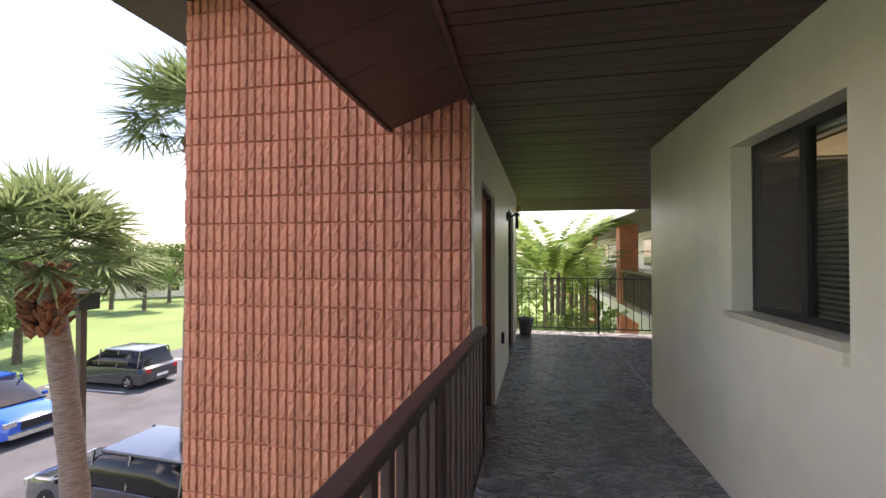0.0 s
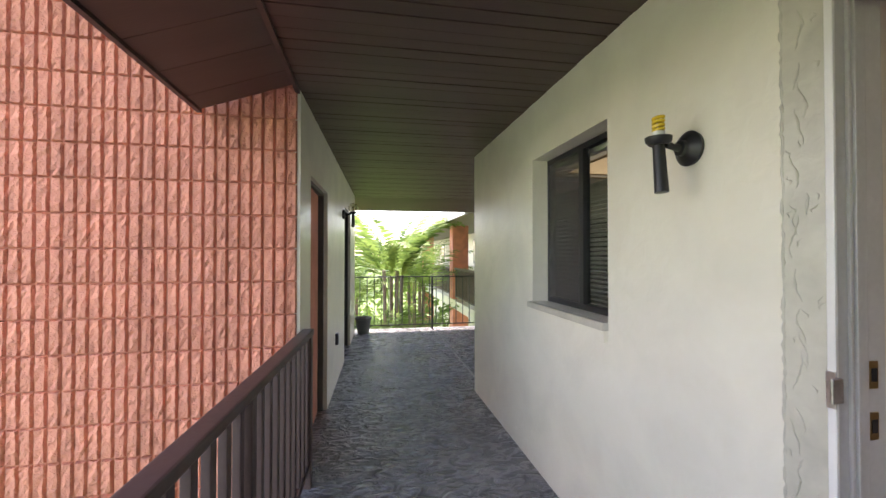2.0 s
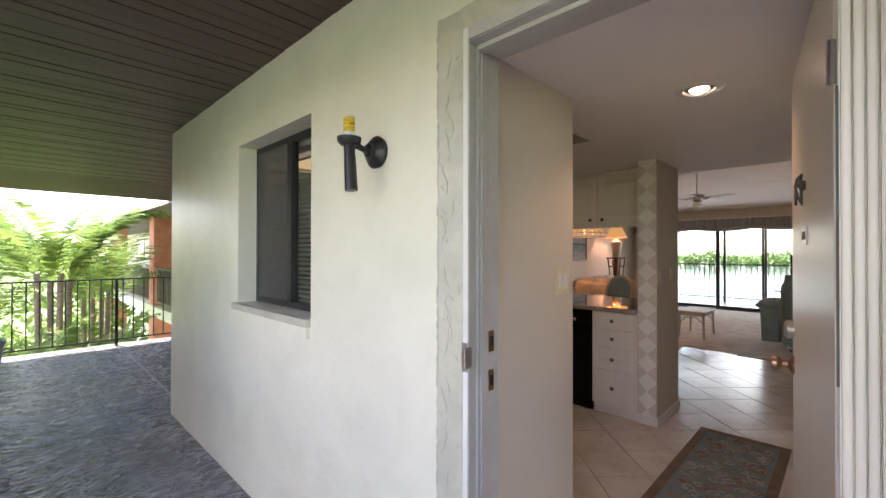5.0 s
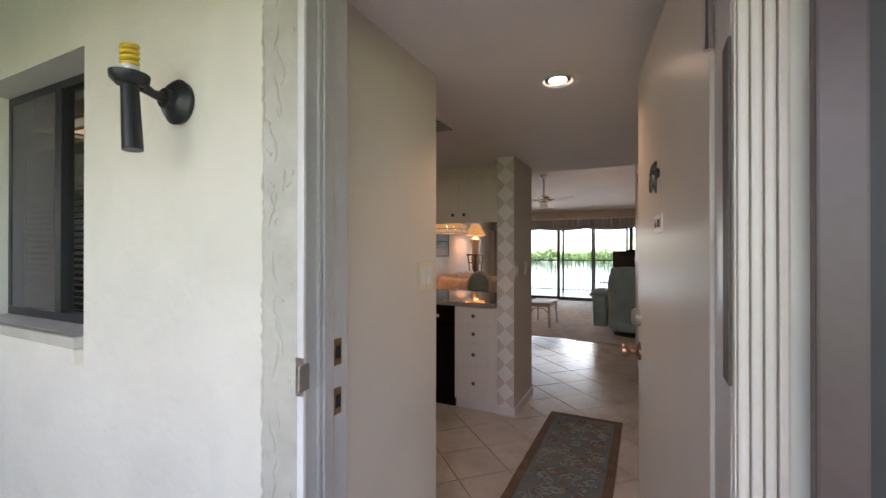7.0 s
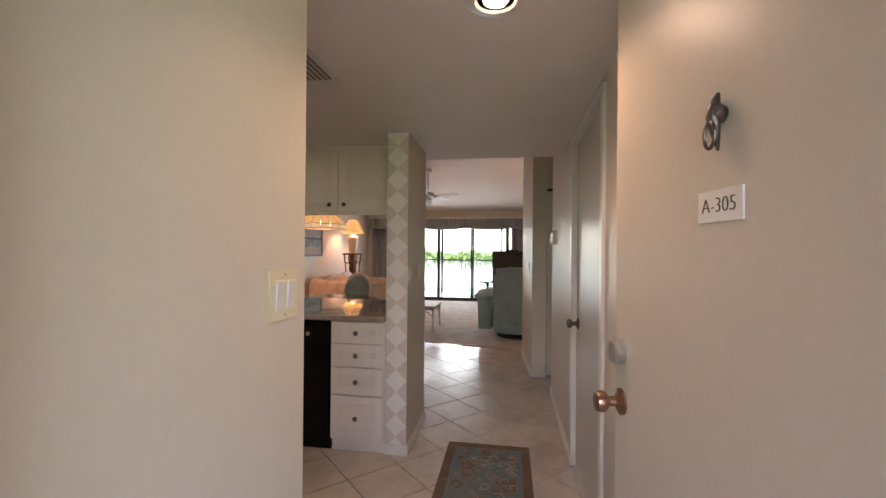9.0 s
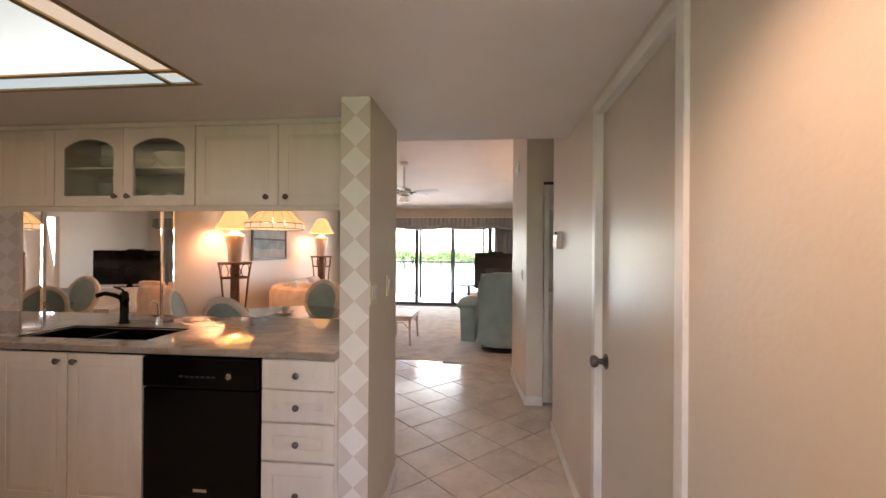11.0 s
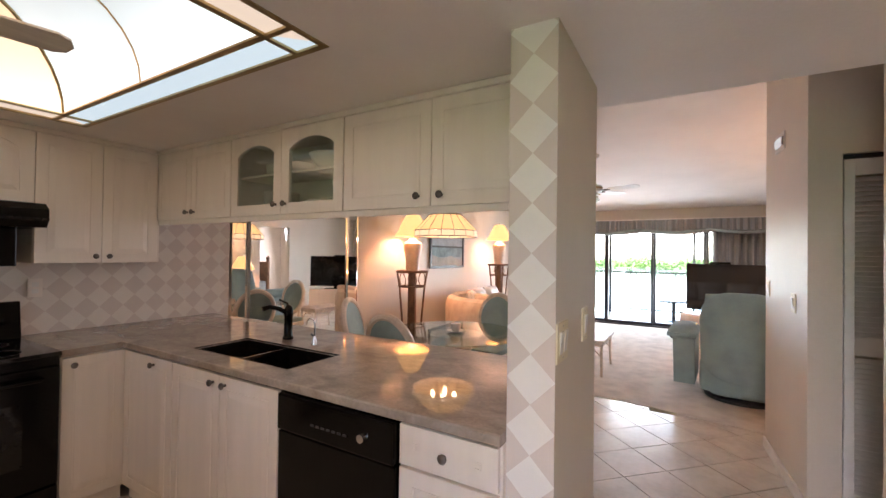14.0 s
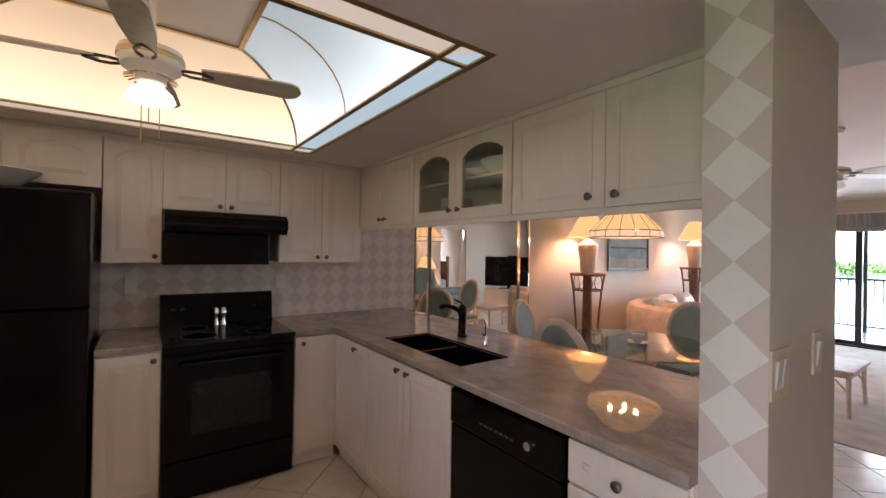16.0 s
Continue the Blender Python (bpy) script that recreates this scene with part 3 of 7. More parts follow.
def sconce(name, m, bulb_material, label):
    """A wall lamp: round plate, arm, cup and a hanging tube, with a spiral bulb."""
    s = thing(name, label, "wall lamp", m)
    part("wall_plate", lathe([(0, 0), (0.058, 0), (0.062, 0.014), (0.046, 0.03), (0.028, 0.036), (0.026, 0.05), (0, 0.052)], 28, pose(0, 0, 0, 0, -90, 0)), M_BLACK, s, smooth=True)
    part("arm", tube([(-0.04, 0, 0), (-0.075, 0, 0.003), (-0.10, 0, 0.012)], [0.016, 0.011, 0.014], 12), M_BLACK, s, smooth=True)
    part("cup", lathe([(0, -0.010), (0.03, -0.010), (0.042, 0.002), (0.044, 0.018), (0.038, 0.018), (0.03, 0.006), (0, 0.006)], 28, pose(-0.13, 0, 0.015)), M_BLACK, s, smooth=True)
    part("tube", lathe([(0, -0.17), (0.023, -0.17), (0.023, -0.16), (0.020, -0.03), (0.020, 0), (0, 0)], 20, pose(-0.13, 0, 0.01, -5, 0, 0)), M_BLACK, s, smooth=True)
    pts = [(-0.13 + 0.016 * math.cos(a * 0.55), 0.016 * math.sin(a * 0.55), 0.050 + a * 0.0012) for a in range(46)]
    b = part("bulb", tube(pts, 0.0062, 8), bulb_material, s, "yellow spiral bulb", smooth=True)
    part("bulb_base", lathe([(0, 0.02), (0.018, 0.02), (0.022, 0.052), (0, 0.055)], 16, pose(-0.13, 0, 0)), M_TRIM, b, smooth=True)
    return s


M_YELLOW = grain("yellow_bulb_glass", (0.85, 0.58, 0.05), 0.25, 0.05)
sconce("wall_lamp", pose(XR, 2.14, 1.765), M_YELLOW, "black metal wall lamp with a bare yellow spiral bulb")
s2 = sconce("wall_lamp", ASKEW @ pose(1.775, 6.30, 1.90, 0, 0, 180), glass("lamp_globe", (0.85, 0.8, 0.65)), "black wall lamp with a clear globe across the gallery")
part("globe", lathe([(0.03, 0.0), (0.06, 0.03), (0.066, 0.07), (0.04, 0.11), (0, 0.12)], 20, pose(-0.13, 0, 0.03)), glass("globe_glass", (0.8, 0.78, 0.7)), s2, smooth=True)
pot = thing("flower_pot", "grey plastic plant pot standing by the railing", "pot", pose(2.09, 8.40, -0.004))
part("pot_body", lathe([(0, 0), (0.10, 0), (0.135, 0.24), (0.15, 0.245), (0.15, 0.285), (0.135, 0.285), (0.12, 0.22), (0, 0.20)], 28), grain("grey_pot", (0.13, 0.14, 0.15), 0.5), pot, smooth=True)
part("soil", lathe([(0, 0.225), (0.118, 0.225), (0.118, 0.23), (0, 0.235)], 20), grain("soil", (0.05, 0.035, 0.025), 0.95), pot)
outl = thing("wall_outlet", "dark weatherproof wall outlet on the stucco wall", "outlet", ASKEW @ pose(1.775, 5.55, 0.47))
part("outlet_body", box(0, -0.035, -0.06, 0.03, 0.035, 0.06, 0.006), M_BLACK, outl)

# entry door, standing open
LEAF = math.degrees(math.atan2(0.13, 0.90))
leaf = thing("entry_door", "cream painted flat entry door standing wide open", "door", pose(XI + 0.005, 0.87, 0.015, 0, 0, LEAF))
part("door_leaf", box(0, -0.045, 0, 0.925, 0, 2.025, 0.003), M_DOOR, leaf)
for z in (0.25, 0.55, 1.75):
    part("hinge", lathe([(0, -0.045), (0.008, -0.045), (0.008, 0.045), (0, 0.045)], 10, pose(-0.008, 0.004, z)), M_CHROME, leaf, smooth=True)
knob = [(0, 0), (0.034, 0), (0.034, 0.006), (0.02, 0.012), (0.013, 0.018), (0.013, 0.034), (0.024, 0.042), (0.028, 0.054), (0.024, 0.066), (0.012, 0.07), (0, 0.07)]
part("door_knob", lathe(knob, 24, pose(0.882, 0, 0.955, -90, 0, 0)), M_CHROME, leaf, "worn bronze door knob", smooth=True).data.materials[0] = grain("worn_bronze", (0.42, 0.26, 0.19), 0.3, 0.2, 12, 60, 0, metal=1)
part("deadbolt", lathe([(0, 0), (0.032, 0), (0.034, 0.02), (0.026, 0.028), (0.008, 0.03), (0, 0.03)], 24, pose(0.882, 0, 1.085, -90, 0, 0)), M_STEEL, leaf, "brushed deadbolt", smooth=True)
plate = part("number_plate", box(0.437, 0, 1.393, 0.550, 0.004, 1.447, 0.001), M_TRIM, leaf, "white number plate lettered A-305")
txt = bpy.data.curves.new("number", "FONT")
txt.body, txt.size, txt.extrude, txt.align_x, txt.align_y = "A-305", 0.036, 0.0006, "CENTER", "CENTER"
txt.offset = -0.0007
tob = new("number_curve", txt)
bpy.context.view_layer.update()
tm = bpy.data.meshes.new_from_object(tob.evaluated_get(bpy.context.evaluated_depsgraph_get()))
bpy.data.objects.remove(tob)
tm.materials.append(grain("engraved_grey", (0.08, 0.075, 0.06), 0.6))
num = new("number", tm)
num.parent = plate
num.matrix_local = pose(0.494, 0.0045, 1.42, 90, 0, 180)
kn = part("knocker", lathe([(0, 0), (0.014, 0), (0.018, 0.01), (0.01, 0.02), (0, 0.022)], 14, pose(0.49, 0, 1.57, -90, 0, 0)), M_PEWTER, leaf, "weathered metal door knocker shaped like a bird", smooth=True)
part("knocker_body", tube([(0.49, 0.008, 1.605), (0.489, 0.014, 1.59), (0.491, 0.016, 1.565), (0.488, 0.013, 1.535), (0.49, 0.008, 1.51)], [0.003, 0.008, 0.011, 0.007, 0.002], 10, ), M_PEWTER, kn, smooth=True)
part("knocker_ring", tube([(0.49 + 0.014 * math.sin(a), 0.022, 1.535 + 0.022 * math.cos(a)) for a in [k * math.pi / 8 for k in range(17)]], 0.003, 8), M_PEWTER, kn, smooth=True)

# security door folded back against the gallery wall
sec = thing("security_door", "dark brown metal security door with a scrollwork grille, folded open", "door", pose(XR - 0.032, 0.785, 0.02, 0, 0, -93))
for b in ((0, -0.03, 0, 0.05, 0, 2.03), (0.83, -0.03, 0, 0.88, 0, 2.03), (0.051, -0.03, 0, 0.829, 0, 0.07), (0.051, -0.03, 1.96, 0.829, 0, 2.03), (0.051, -0.03, 0.95, 0.829, 0, 1.0)):
    part("door_bar", box(*b, 0.004), M_BROWN, sec)
bm = bmesh.new()
for col in range(8):
    for row in range(16):
        cx, cz = 0.10 + col * 0.098, 0.13 + row * 0.118
        if 0.9 < cz < 1.05:
            continue
        add_tube(bm, [(cx + 0.046 * math.cos(a), -0.015, cz + 0.056 * math.sin(a)) for a in [k * math.pi / 5 for k in range(11)]], 0.005, 5)
part("grille", bm, M_BROWN, sec, smooth=True)
part("mesh_panel", box(0.05, -0.024, 0.07, 0.83, -0.022, 1.96), grain("dark_screen", (0.035, 0.03, 0.03), 0.6), sec)

# ---- hall things ----
def switch_plate(m, gangs, label):
    s = thing("light_switch", label, "switch", m)
    w = 0.036 + gangs * 0.043
    part("plate", box(-w / 2, -0.058, 0, w / 2, 0.058, 0.006, 0.002), M_IVORY, s)
    for g in range(gangs):
        cx = (g - (gangs - 1) / 2) * 0.046
        r = part("rocker", box(-0.0165, -0.033, 0, 0.0165, 0.033, 0.006, 0.0015, pose(cx, 0, 0.005, 5, 0, 0)), M_TRIM, s)
        part("bezel", box(cx - 0.019, -0.036, 0.0055, cx + 0.019, 0.036, 0.0068), M_IVORY, r)
    for dz in (-0.046, 0.046):
        part("screw", lathe([(0, 0.006), (0.003, 0.006), (0.002, 0.0075), (0, 0.0075)], 8, pose(0, dz, 0)), M_CHROME, s)
    return s


switch_plate(pose(4.095, 1.81, 1.25, 90, 0, 0), 2, "cream two-gang rocker light switch on the entry wall")
switch_plate(pose(5.93, 1.945, 1.19, 90, 0, 0), 2, "white two-gang rocker switch on the wall end")
switch_plate(pose(6.24, 1.945, 1.20, 90, 0, 0), 1, "white light switch on the wall end near the living room")
switch_plate(pose(8.02, 1.054, 1.17, 90, 0, 184.3), 1, "white light switch on the hall wall")
switch_plate(pose(8.62, 1.099, 1.22, 90, 0, 184.3), 1, "white light switch near the living room corner")
al = thing("alarm_panel", "white alarm keypad fixed to the hall wall", "alarm panel", pose(6.94, 0.88, 1.475))
part("panel_body", box(-0.09, 0, -0.06, 0.09, 0.035, 0.06, 0.006), M_TRIM, al)
part("display", box(-0.05, 0.035, 0.01, 0.05, 0.037, 0.045), grain("grey_display", (0.25, 0.27, 0.25), 0.3), al)
part("flap", box(-0.08, 0.035, -0.05, 0.08, 0.04, 0.0, 0.002), M_CAB, al)
part("camera_lens", lathe([(0, 0), (0.012, 0), (0.01, 0.012), (0, 0.014)], 14, pose(-0.06, 0.036, 0.045, -90, 0, 0)), M_BLACK, al)
# backing grey that paints in the shade between the vent slats
M_VENT_SHADE = grain("vent_shadow_grey", (0.32, 0.30, 0.28), 0.7)
def vent(m, w, h, slats, label):
    v = thing("air_vent", label, "vent", m)
    part("frame", prism([(-w / 2, -h / 2), (w / 2, -h / 2), (w / 2, h / 2), (-w / 2, h / 2)], 0, 0.006), M_TRIM, v)
    part("backing", box(-w / 2 + 0.03, -h / 2 + 0.03, 0.006, w / 2 - 0.03, h / 2 - 0.03, 0.007), M_VENT_SHADE, v)
    sl = finish(box(-w / 2 + 0.03, -0.009, 0, w / 2 - 0.03, 0.009, 0.002), "slat", M_TRIM)
    for k in range(slats):
        o = new("slat", sl)
        o.parent = v
        o.matrix_local = pose(0, -h / 2 + 0.04 + (h - 0.08) * k / (slats - 1), 0.013, 30, 0, 0)
vent(pose(4.72, 2.20, CEIL, 180, 0, 0), 0.55, 0.30, 10, "white slatted ceiling air vent")
vent(pose(8.32, 1.077, 2.24, 90, 0, 184.3), 0.22, 0.12, 5, "small white wall air vent")
# recessed downlight
dlt = thing("downlight", "recessed ceiling downlight with a white trim ring, lit", "ceiling light", pose(4.474, 1.333, CEIL))
part("trim_ring", lathe([(0.058, -0.003), (0.066, -0.010), (0.09, -0.008), (0.10, -0.001)], 32), M_TRIM, dlt, smooth=True)
part("baffle", lathe([(0, -0.002), (0.058, -0.002), (0.058, -0.003), (0, -0.003)], 24), M_TRIM, dlt, smooth=True)
part("bulb", lathe([(0, -0.016), (0.02, -0.015), (0.036, -0.010), (0.04, -0.004), (0, -0.0035)], 24), glow("warm_bulb", (1.0, 0.80, 0.55), 3), dlt, "lit warm reflector bulb", smooth=True)
spot = new("downlight_beam", bpy.data.lights.new("downlight_beam", "SPOT"))
spot.data.energy, spot.data.spot_size, spot.data.spot_blend, spot.data.color, spot.data.shadow_soft_size = 2.5, radians(140), 0.6, (1.0, 0.68, 0.44), 0.05
spot.matrix_world = look((4.474, 1.333, CEIL - 0.03), (4.474, 1.333, 0))
# hall closet door
cl = thing("closet_door", "cream painted flat closet door, closed", "door", pose(0, 0.80, 0))
part("door_leaf", box(5.11, 0.02, 0.01, 5.925, 0.06, 2.03, 0.002), M_DOOR, cl)
for b in ((5.055, 0.0, 0, 5.105, 0.095, 2.085), (5.93, 0.0, 0, 5.98, 0.095, 2.085), (5.1055, 0.0, 2.036, 5.9295, 0.095, 2.085)):
    part("door_frame", box(*b, 0.003), M_TRIM, cl)
for z in (0.30, 1.05, 1.85):
    part("hinge", lathe([(0, -0.05), (0.007, -0.05), (0.007, 0.05), (0, 0.05)], 10, pose(5.107, 0.066, z)), M_TRIM, cl)
part("door_knob", lathe(knob, 24, pose(5.855, 0.06, 0.91, -90, 0, 0)), M_PEWTER, cl, "tarnished brass knob", smooth=True)
# louvred bifold
bi = thing("louvred_door", "white louvred bifold closet door, closed", "door", pose(7.80, 0.880, 0, 0, 0, -90))
W2 = 1.07
for u0 in (0.003, W2 / 2 + 0.002):
    u1 = u0 + W2 / 2 - 0.005
    for b in ((u0, 0, 0.02, u0 + 0.045, 0.028, 2.0), (u1 - 0.045, 0, 0.02, u1, 0.028, 2.0)):
        part("stile", box(*b, 0.002), M_TRIM, bi)
    for z0, z1 in ((0.02, 0.16), (0.92, 1.02), (1.91, 2.0)):
        part("panel_rail", box(u0 + 0.0455, 0, z0, u1 - 0.0455, 0.028, z1, 0.002), M_TRIM, bi)
lv = finish(box(0, -0.017, -0.0025, W2 / 2 - 0.096, 0.017, 0.0025), "louvre", M_TRIM)
for u in (0.0485, W2 / 2 + 0.0475):
    for z0, n in ((0.175, 27), (1.035, 32)):
        for k in range(n):
            o = new("louvre", lv)
            o.parent = bi
            o.matrix_local = pose(u, 0.014, z0 + k * 0.0275, 45, 0, 0)
part("track", box(0.0, 0.004, 2.005, W2, 0.03, 2.028), M_BLACK, bi)
# rug
rug = thing("rug", "blue-grey and tan floral runner rug on the tile floor", "rug", pose(5.32, 1.415, 0.001))
M_RUG = grain("rug_pile", (0.15, 0.21, 0.22), 0.95, 0.25, 14, 120, 0.6, second=(0.25, 0.21, 0.16), swirl=1.0)
M_RUGEDGE = grain("rug_border", (0.20, 0.13, 0.085), 0.95, 0.15, 8, 120, 0.5)
part("field", box(-0.72, -0.22, 0, 0.72, 0.22, 0.009), M_RUG, rug)
bm = bmesh.new()
for b in ((-0.78, -0.275, 0.78, -0.2205), (-0.78, 0.2205, 0.78, 0.275), (-0.78, -0.22, -0.7205, 0.22), (0.7205, -0.22, 0.78, 0.22)):
    add_box(bm, b[0], b[1], 0, b[2], b[3], 0.011, 0.002)
part("border", bm, M_RUGEDGE, rug, "brown woven border")
random.seed(9)
bm, bm2 = bmesh.new(), bmesh.new()
for k in range(150):
    cx, cy, r = random.uniform(-0.68, 0.68), random.uniform(-0.185, 0.185), random.uniform(0.015, 0.05)
    a0, s = random.uniform(0, 6.3), random.choice((-1, 1))
    add_tube(bm if k % 3 else bm2, [(cx + r * (1 - q / 14) * math.cos(a0 + s * q * 0.5), cy + r * (1 - q / 14) * math.sin(a0 + s * q * 0.5), 0.0095) for q in range(12)], 0.004, 4)
part("scroll_pattern", bm, grain("rug_cream", (0.34, 0.33, 0.28), 0.95, 0.1), rug, "cream scroll pattern")["kind"] = "stuff"
part("flower_pattern", bm2, grain("rug_rust", (0.23, 0.12, 0.07), 0.95, 0.1), rug, "rust flower pattern")["kind"] = "stuff"

# ---- kitchen ----
def cabinet_door(parent, u0, u1, z0, z1, knob_u=None, knob_z=None, arch=False, panes=False):
    """A raised panel door in the plane y = 0, facing -y; u runs along x."""
    g = 0.0015
    u0, u1 = u0 + g, u1 - g
    fr = min(0.06, (u1 - u0) * 0.2)
    d = None
    steps = 12
    top = z1 - fr

    def arc(w, rise):
        pts = []
        for k in range(steps + 1):
            f = k / steps
            pts.append((w[0] + (w[1] - w[0]) * f, top - rise + rise * math.sin(math.pi * f) ** 0.7))
        return pts
    rise = 0.055 if arch else 0.0
    inner = [(u0 + fr, z0 + fr), (u1 - fr, z0 + fr)] + arc((u0 + fr, u1 - fr), rise)[::-1] if arch else [(u0 + fr, z0 + fr), (u1 - fr, z0 + fr), (u1 - fr, top), (u0 + fr, top)]
    bm = bmesh.new()
    if arch or panes:
        add_box(bm, u0, -0.019, z0, u0 + fr, 0, z1)
        add_box(bm, u1 - fr, -0.019, z0, u1, 0, z1)
        add_box(bm, u0 + fr, -0.019, z0, u1 - fr, 0, z0 + fr)
        if arch:
            add_prism(bm, [(u0 + fr, z1), *arc((u0 + fr, u1 - fr), rise), (u1 - fr, z1)], -0.019, 0, "y")
        else:
            add_box(bm, u0 + fr, -0.019, top, u1 - fr, 0, z1)
    else:
        add_box(bm, u0, -0.019, z0, u1, 0, z1, 0.003)
    if arch or panes:
        bmesh.ops.remove_doubles(bm, verts=bm.verts[:], dist=1e-5)
    d = part("door", bm, M_CAB, parent)
    if panes:
        part("pane", prism(inner, -0.012, -0.008, "y"), M_GLASS, d)
    else:
        cx, cz = (u0 + u1) / 2, (z0 + z1) / 2
        if arch:
            part("recess", box(u0 + fr, -0.011, z0 + fr, u1 - fr, -0.002, top), M_CAB, d)
        s = lambda p, k: (cx + (p[0] - cx) * k[0], cz + (p[1] - cz) * k[1])
        k1 = (1 - 0.028 / ((u1 - u0) / 2 - fr), 1 - 0.028 / ((z1 - z0) / 2 - fr))
        bm = bmesh.new()
        y0, y1 = (-0.0105, -0.019) if arch else (-0.019, -0.024)
        a = [bm.verts.new((p[0], y0, p[1])) for p in inner]
        b = [bm.verts.new((s(p, k1)[0], y1, s(p, k1)[1])) for p in inner]
        bm.faces.new(b)
        for i in range(len(a)):
            j = (i + 1) % len(a)
            bm.faces.new((a[i], a[j], b[j], b[i]))
        part("raised_panel", bm, M_CAB, d)
        if not arch:
            bm = bmesh.new()
            w = 0.006
            for q in ((u0 + fr - w, z0 + fr - w, u1 - fr + w, z0 + fr), (u0 + fr - w, top, u1 - fr + w, top + w), (u0 + fr - w, z0 + fr, u0 + fr, top), (u1 - fr, z0 + fr, u1 - fr + w, top)):
                add_box(bm, q[0], -0.0225, q[1], q[2], -0.018, q[3], 0.0015)
            part("moulding", bm, M_CAB, d)
    if knob_u is not None:
        part("door_knob", lathe([(0, 0), (0.007, 0), (0.006, 0.012), (0.015, 0.018), (0.016, 0.024), (0.01, 0.029), (0, 0.03)], 16, pose(knob_u, -0.019, knob_z, 90, 0, 0)), M_PEWTER, d, "dark antique metal knob", smooth=True)
    return d


def cabinet(name, m, w, z0, z1, depth, doors, label, group, shell=False, body_top=None):
    """doors: list of (u0, u1, z0, z1, knob_u, knob_z, arch, panes) in the cabinet's own metres."""
    c = thing(name, label, "cabinet", m, group)
    if shell:
        bm = bmesh.new()
        t = 0.016
        for b in ((0, 0, z0, t, depth, z1), (w - t, 0, z0, w, depth, z1), (t, 0, z0, w - t, depth, z0 + t), (t, 0, z1 - t, w - t, depth, z1), (t, depth - 0.006, z0 + t, w - t, depth, z1 - t), (t, 0.03, (z0 + z1) / 2, w - t, depth - 0.007, (z0 + z1) / 2 + 0.012)):
            add_box(bm, *b)
        part("body", bm, M_CAB, c)
    else:
        part("body", box(0, 0.0005, z0, w, depth, body_top or z1), M_CAB, c)
    for d in doors:
        cabinet_door(c, *d)
    return c


UZ0, UZ1 = 1.645, 2.10
XU = 6.18
# wall cabinets over the pass-through face -x: own x runs towards -y
def over(y_hi):
    return pose(XU, y_hi, 0, 0, 0, -90)
cabinet("wall_cabinet", over(3.055), 0.965, UZ0, UZ1, 0.27, [(0, 0.498, UZ0, UZ1, 0.435, 1.69), (0.498, 0.965, UZ0, UZ1, 0.55, 1.69)], "whitewashed wall cabinet with two panel doors over the counter", "wall cabinets")
glassc = cabinet("glass_cabinet", over(3.955), 0.895, UZ0, UZ1, 0.27, [(0, 0.445, UZ0, UZ1, 0.405, 1.70, True, True), (0.445, 0.895, UZ0, UZ1, 0.485, 1.70, True, True)], "whitewashed wall cabinet with arched glass doors and crockery inside", "wall cabinets", True)
cabinet("wall_cabinet", over(4.80), 0.84, UZ0, UZ1, 0.27, [(0, 0.42, UZ0, UZ1, 0.385, 1.69), (0.42, 0.84, UZ0, UZ1, 0.46, 1.69)], "whitewashed corner wall cabinet with two panel doors", "wall cabinets")
# wall cabinets on the back wall face -y
YU = 4.80
D = YB - 0.008 - YU
cabinet("wall_cabinet", pose(5.526, YU, 0), 0.65, 1.36, UZ1, D, [(0, 0.315, 1.36, UZ1, 0.28, 1.40), (0.315, 0.63, 1.36, UZ1, 0.35, 1.40)], "tall whitewashed wall cabinet with two panel doors", "wall cabinets")
cabinet("wall_cabinet", pose(4.815, YU, 0), 0.71, 1.70, UZ1, D, [(0, 0.355, 1.70, UZ1, 0.32, 1.735, True), (0.355, 0.71, 1.70, UZ1, 0.39, 1.735, True)], "short whitewashed wall cabinet above the range hood", "wall cabinets")
cabinet("wall_cabinet", pose(4.52, YU, 0), 0.294, 1.36, UZ1, D, [(0, 0.294, 1.36, UZ1, 0.26, 1.40, True)], "narrow whitewashed wall cabinet beside the refrigerator", "wall cabinets")
cabinet("wall_cabinet", pose(3.70, YU - 0.02, 0), 0.815, 1.80, UZ1, D + 0.02, [(0, 0.405, 1.80, UZ1, None, None, True), (0.405, 0.815, 1.80, UZ1, None, None, True)], "whitewashed cabinet above the refrigerator", "wall cabinets")
setting("trim_crown", box(XU - 0.03, 2.092, UZ1 + 0.001, XU + 0.27, 4.80, CEIL - 0.001, 0.006), M_CAB, "whitewashed strip above the wall cabinets", "trim")
setting("trim_crown_back", box(3.7, YU - 0.03, UZ1 + 0.001, 6.14, YB - 0.008, CEIL - 0.001, 0.006), M_CAB, "whitewashed strip above the wall cabinets", "trim")
setting("trim_light_rail", box(XU - 0.012, 2.092, UZ0 - 0.03, XU + 0.012, 4.79, UZ0 - 0.001, 0.003), M_CAB, "pale strip under the wall cabinets", "trim")

# crockery in the glass cabinet
M_CHINA = grain("white_china", (0.80, 0.76, 0.68), 0.15, 0.03)
def crockery(name, x, y, z, prof, n, step, label, cat):
    for k in range(n):
        solid(name, lathe(prof, 24), M_CHINA, label, cat, "crockery in the glass cabinet", pose(x, y, z + k * step), True)
plate_p = [(0, 0), (0.05, 0), (0.062, 0.004), (0.10, 0.015), (0.101, 0.018), (0.06, 0.008), (0, 0.006)]
cup_p = [(0, 0), (0.026, 0), (0.036, 0.03), (0.04, 0.07), (0.037, 0.07), (0.032, 0.03), (0.02, 0.006), (0, 0.005)]
bowl_p = [(0, 0), (0.04, 0), (0.075, 0.03), (0.092, 0.06), (0.088, 0.06), (0.07, 0.032), (0.03, 0.008), (0, 0.007)]
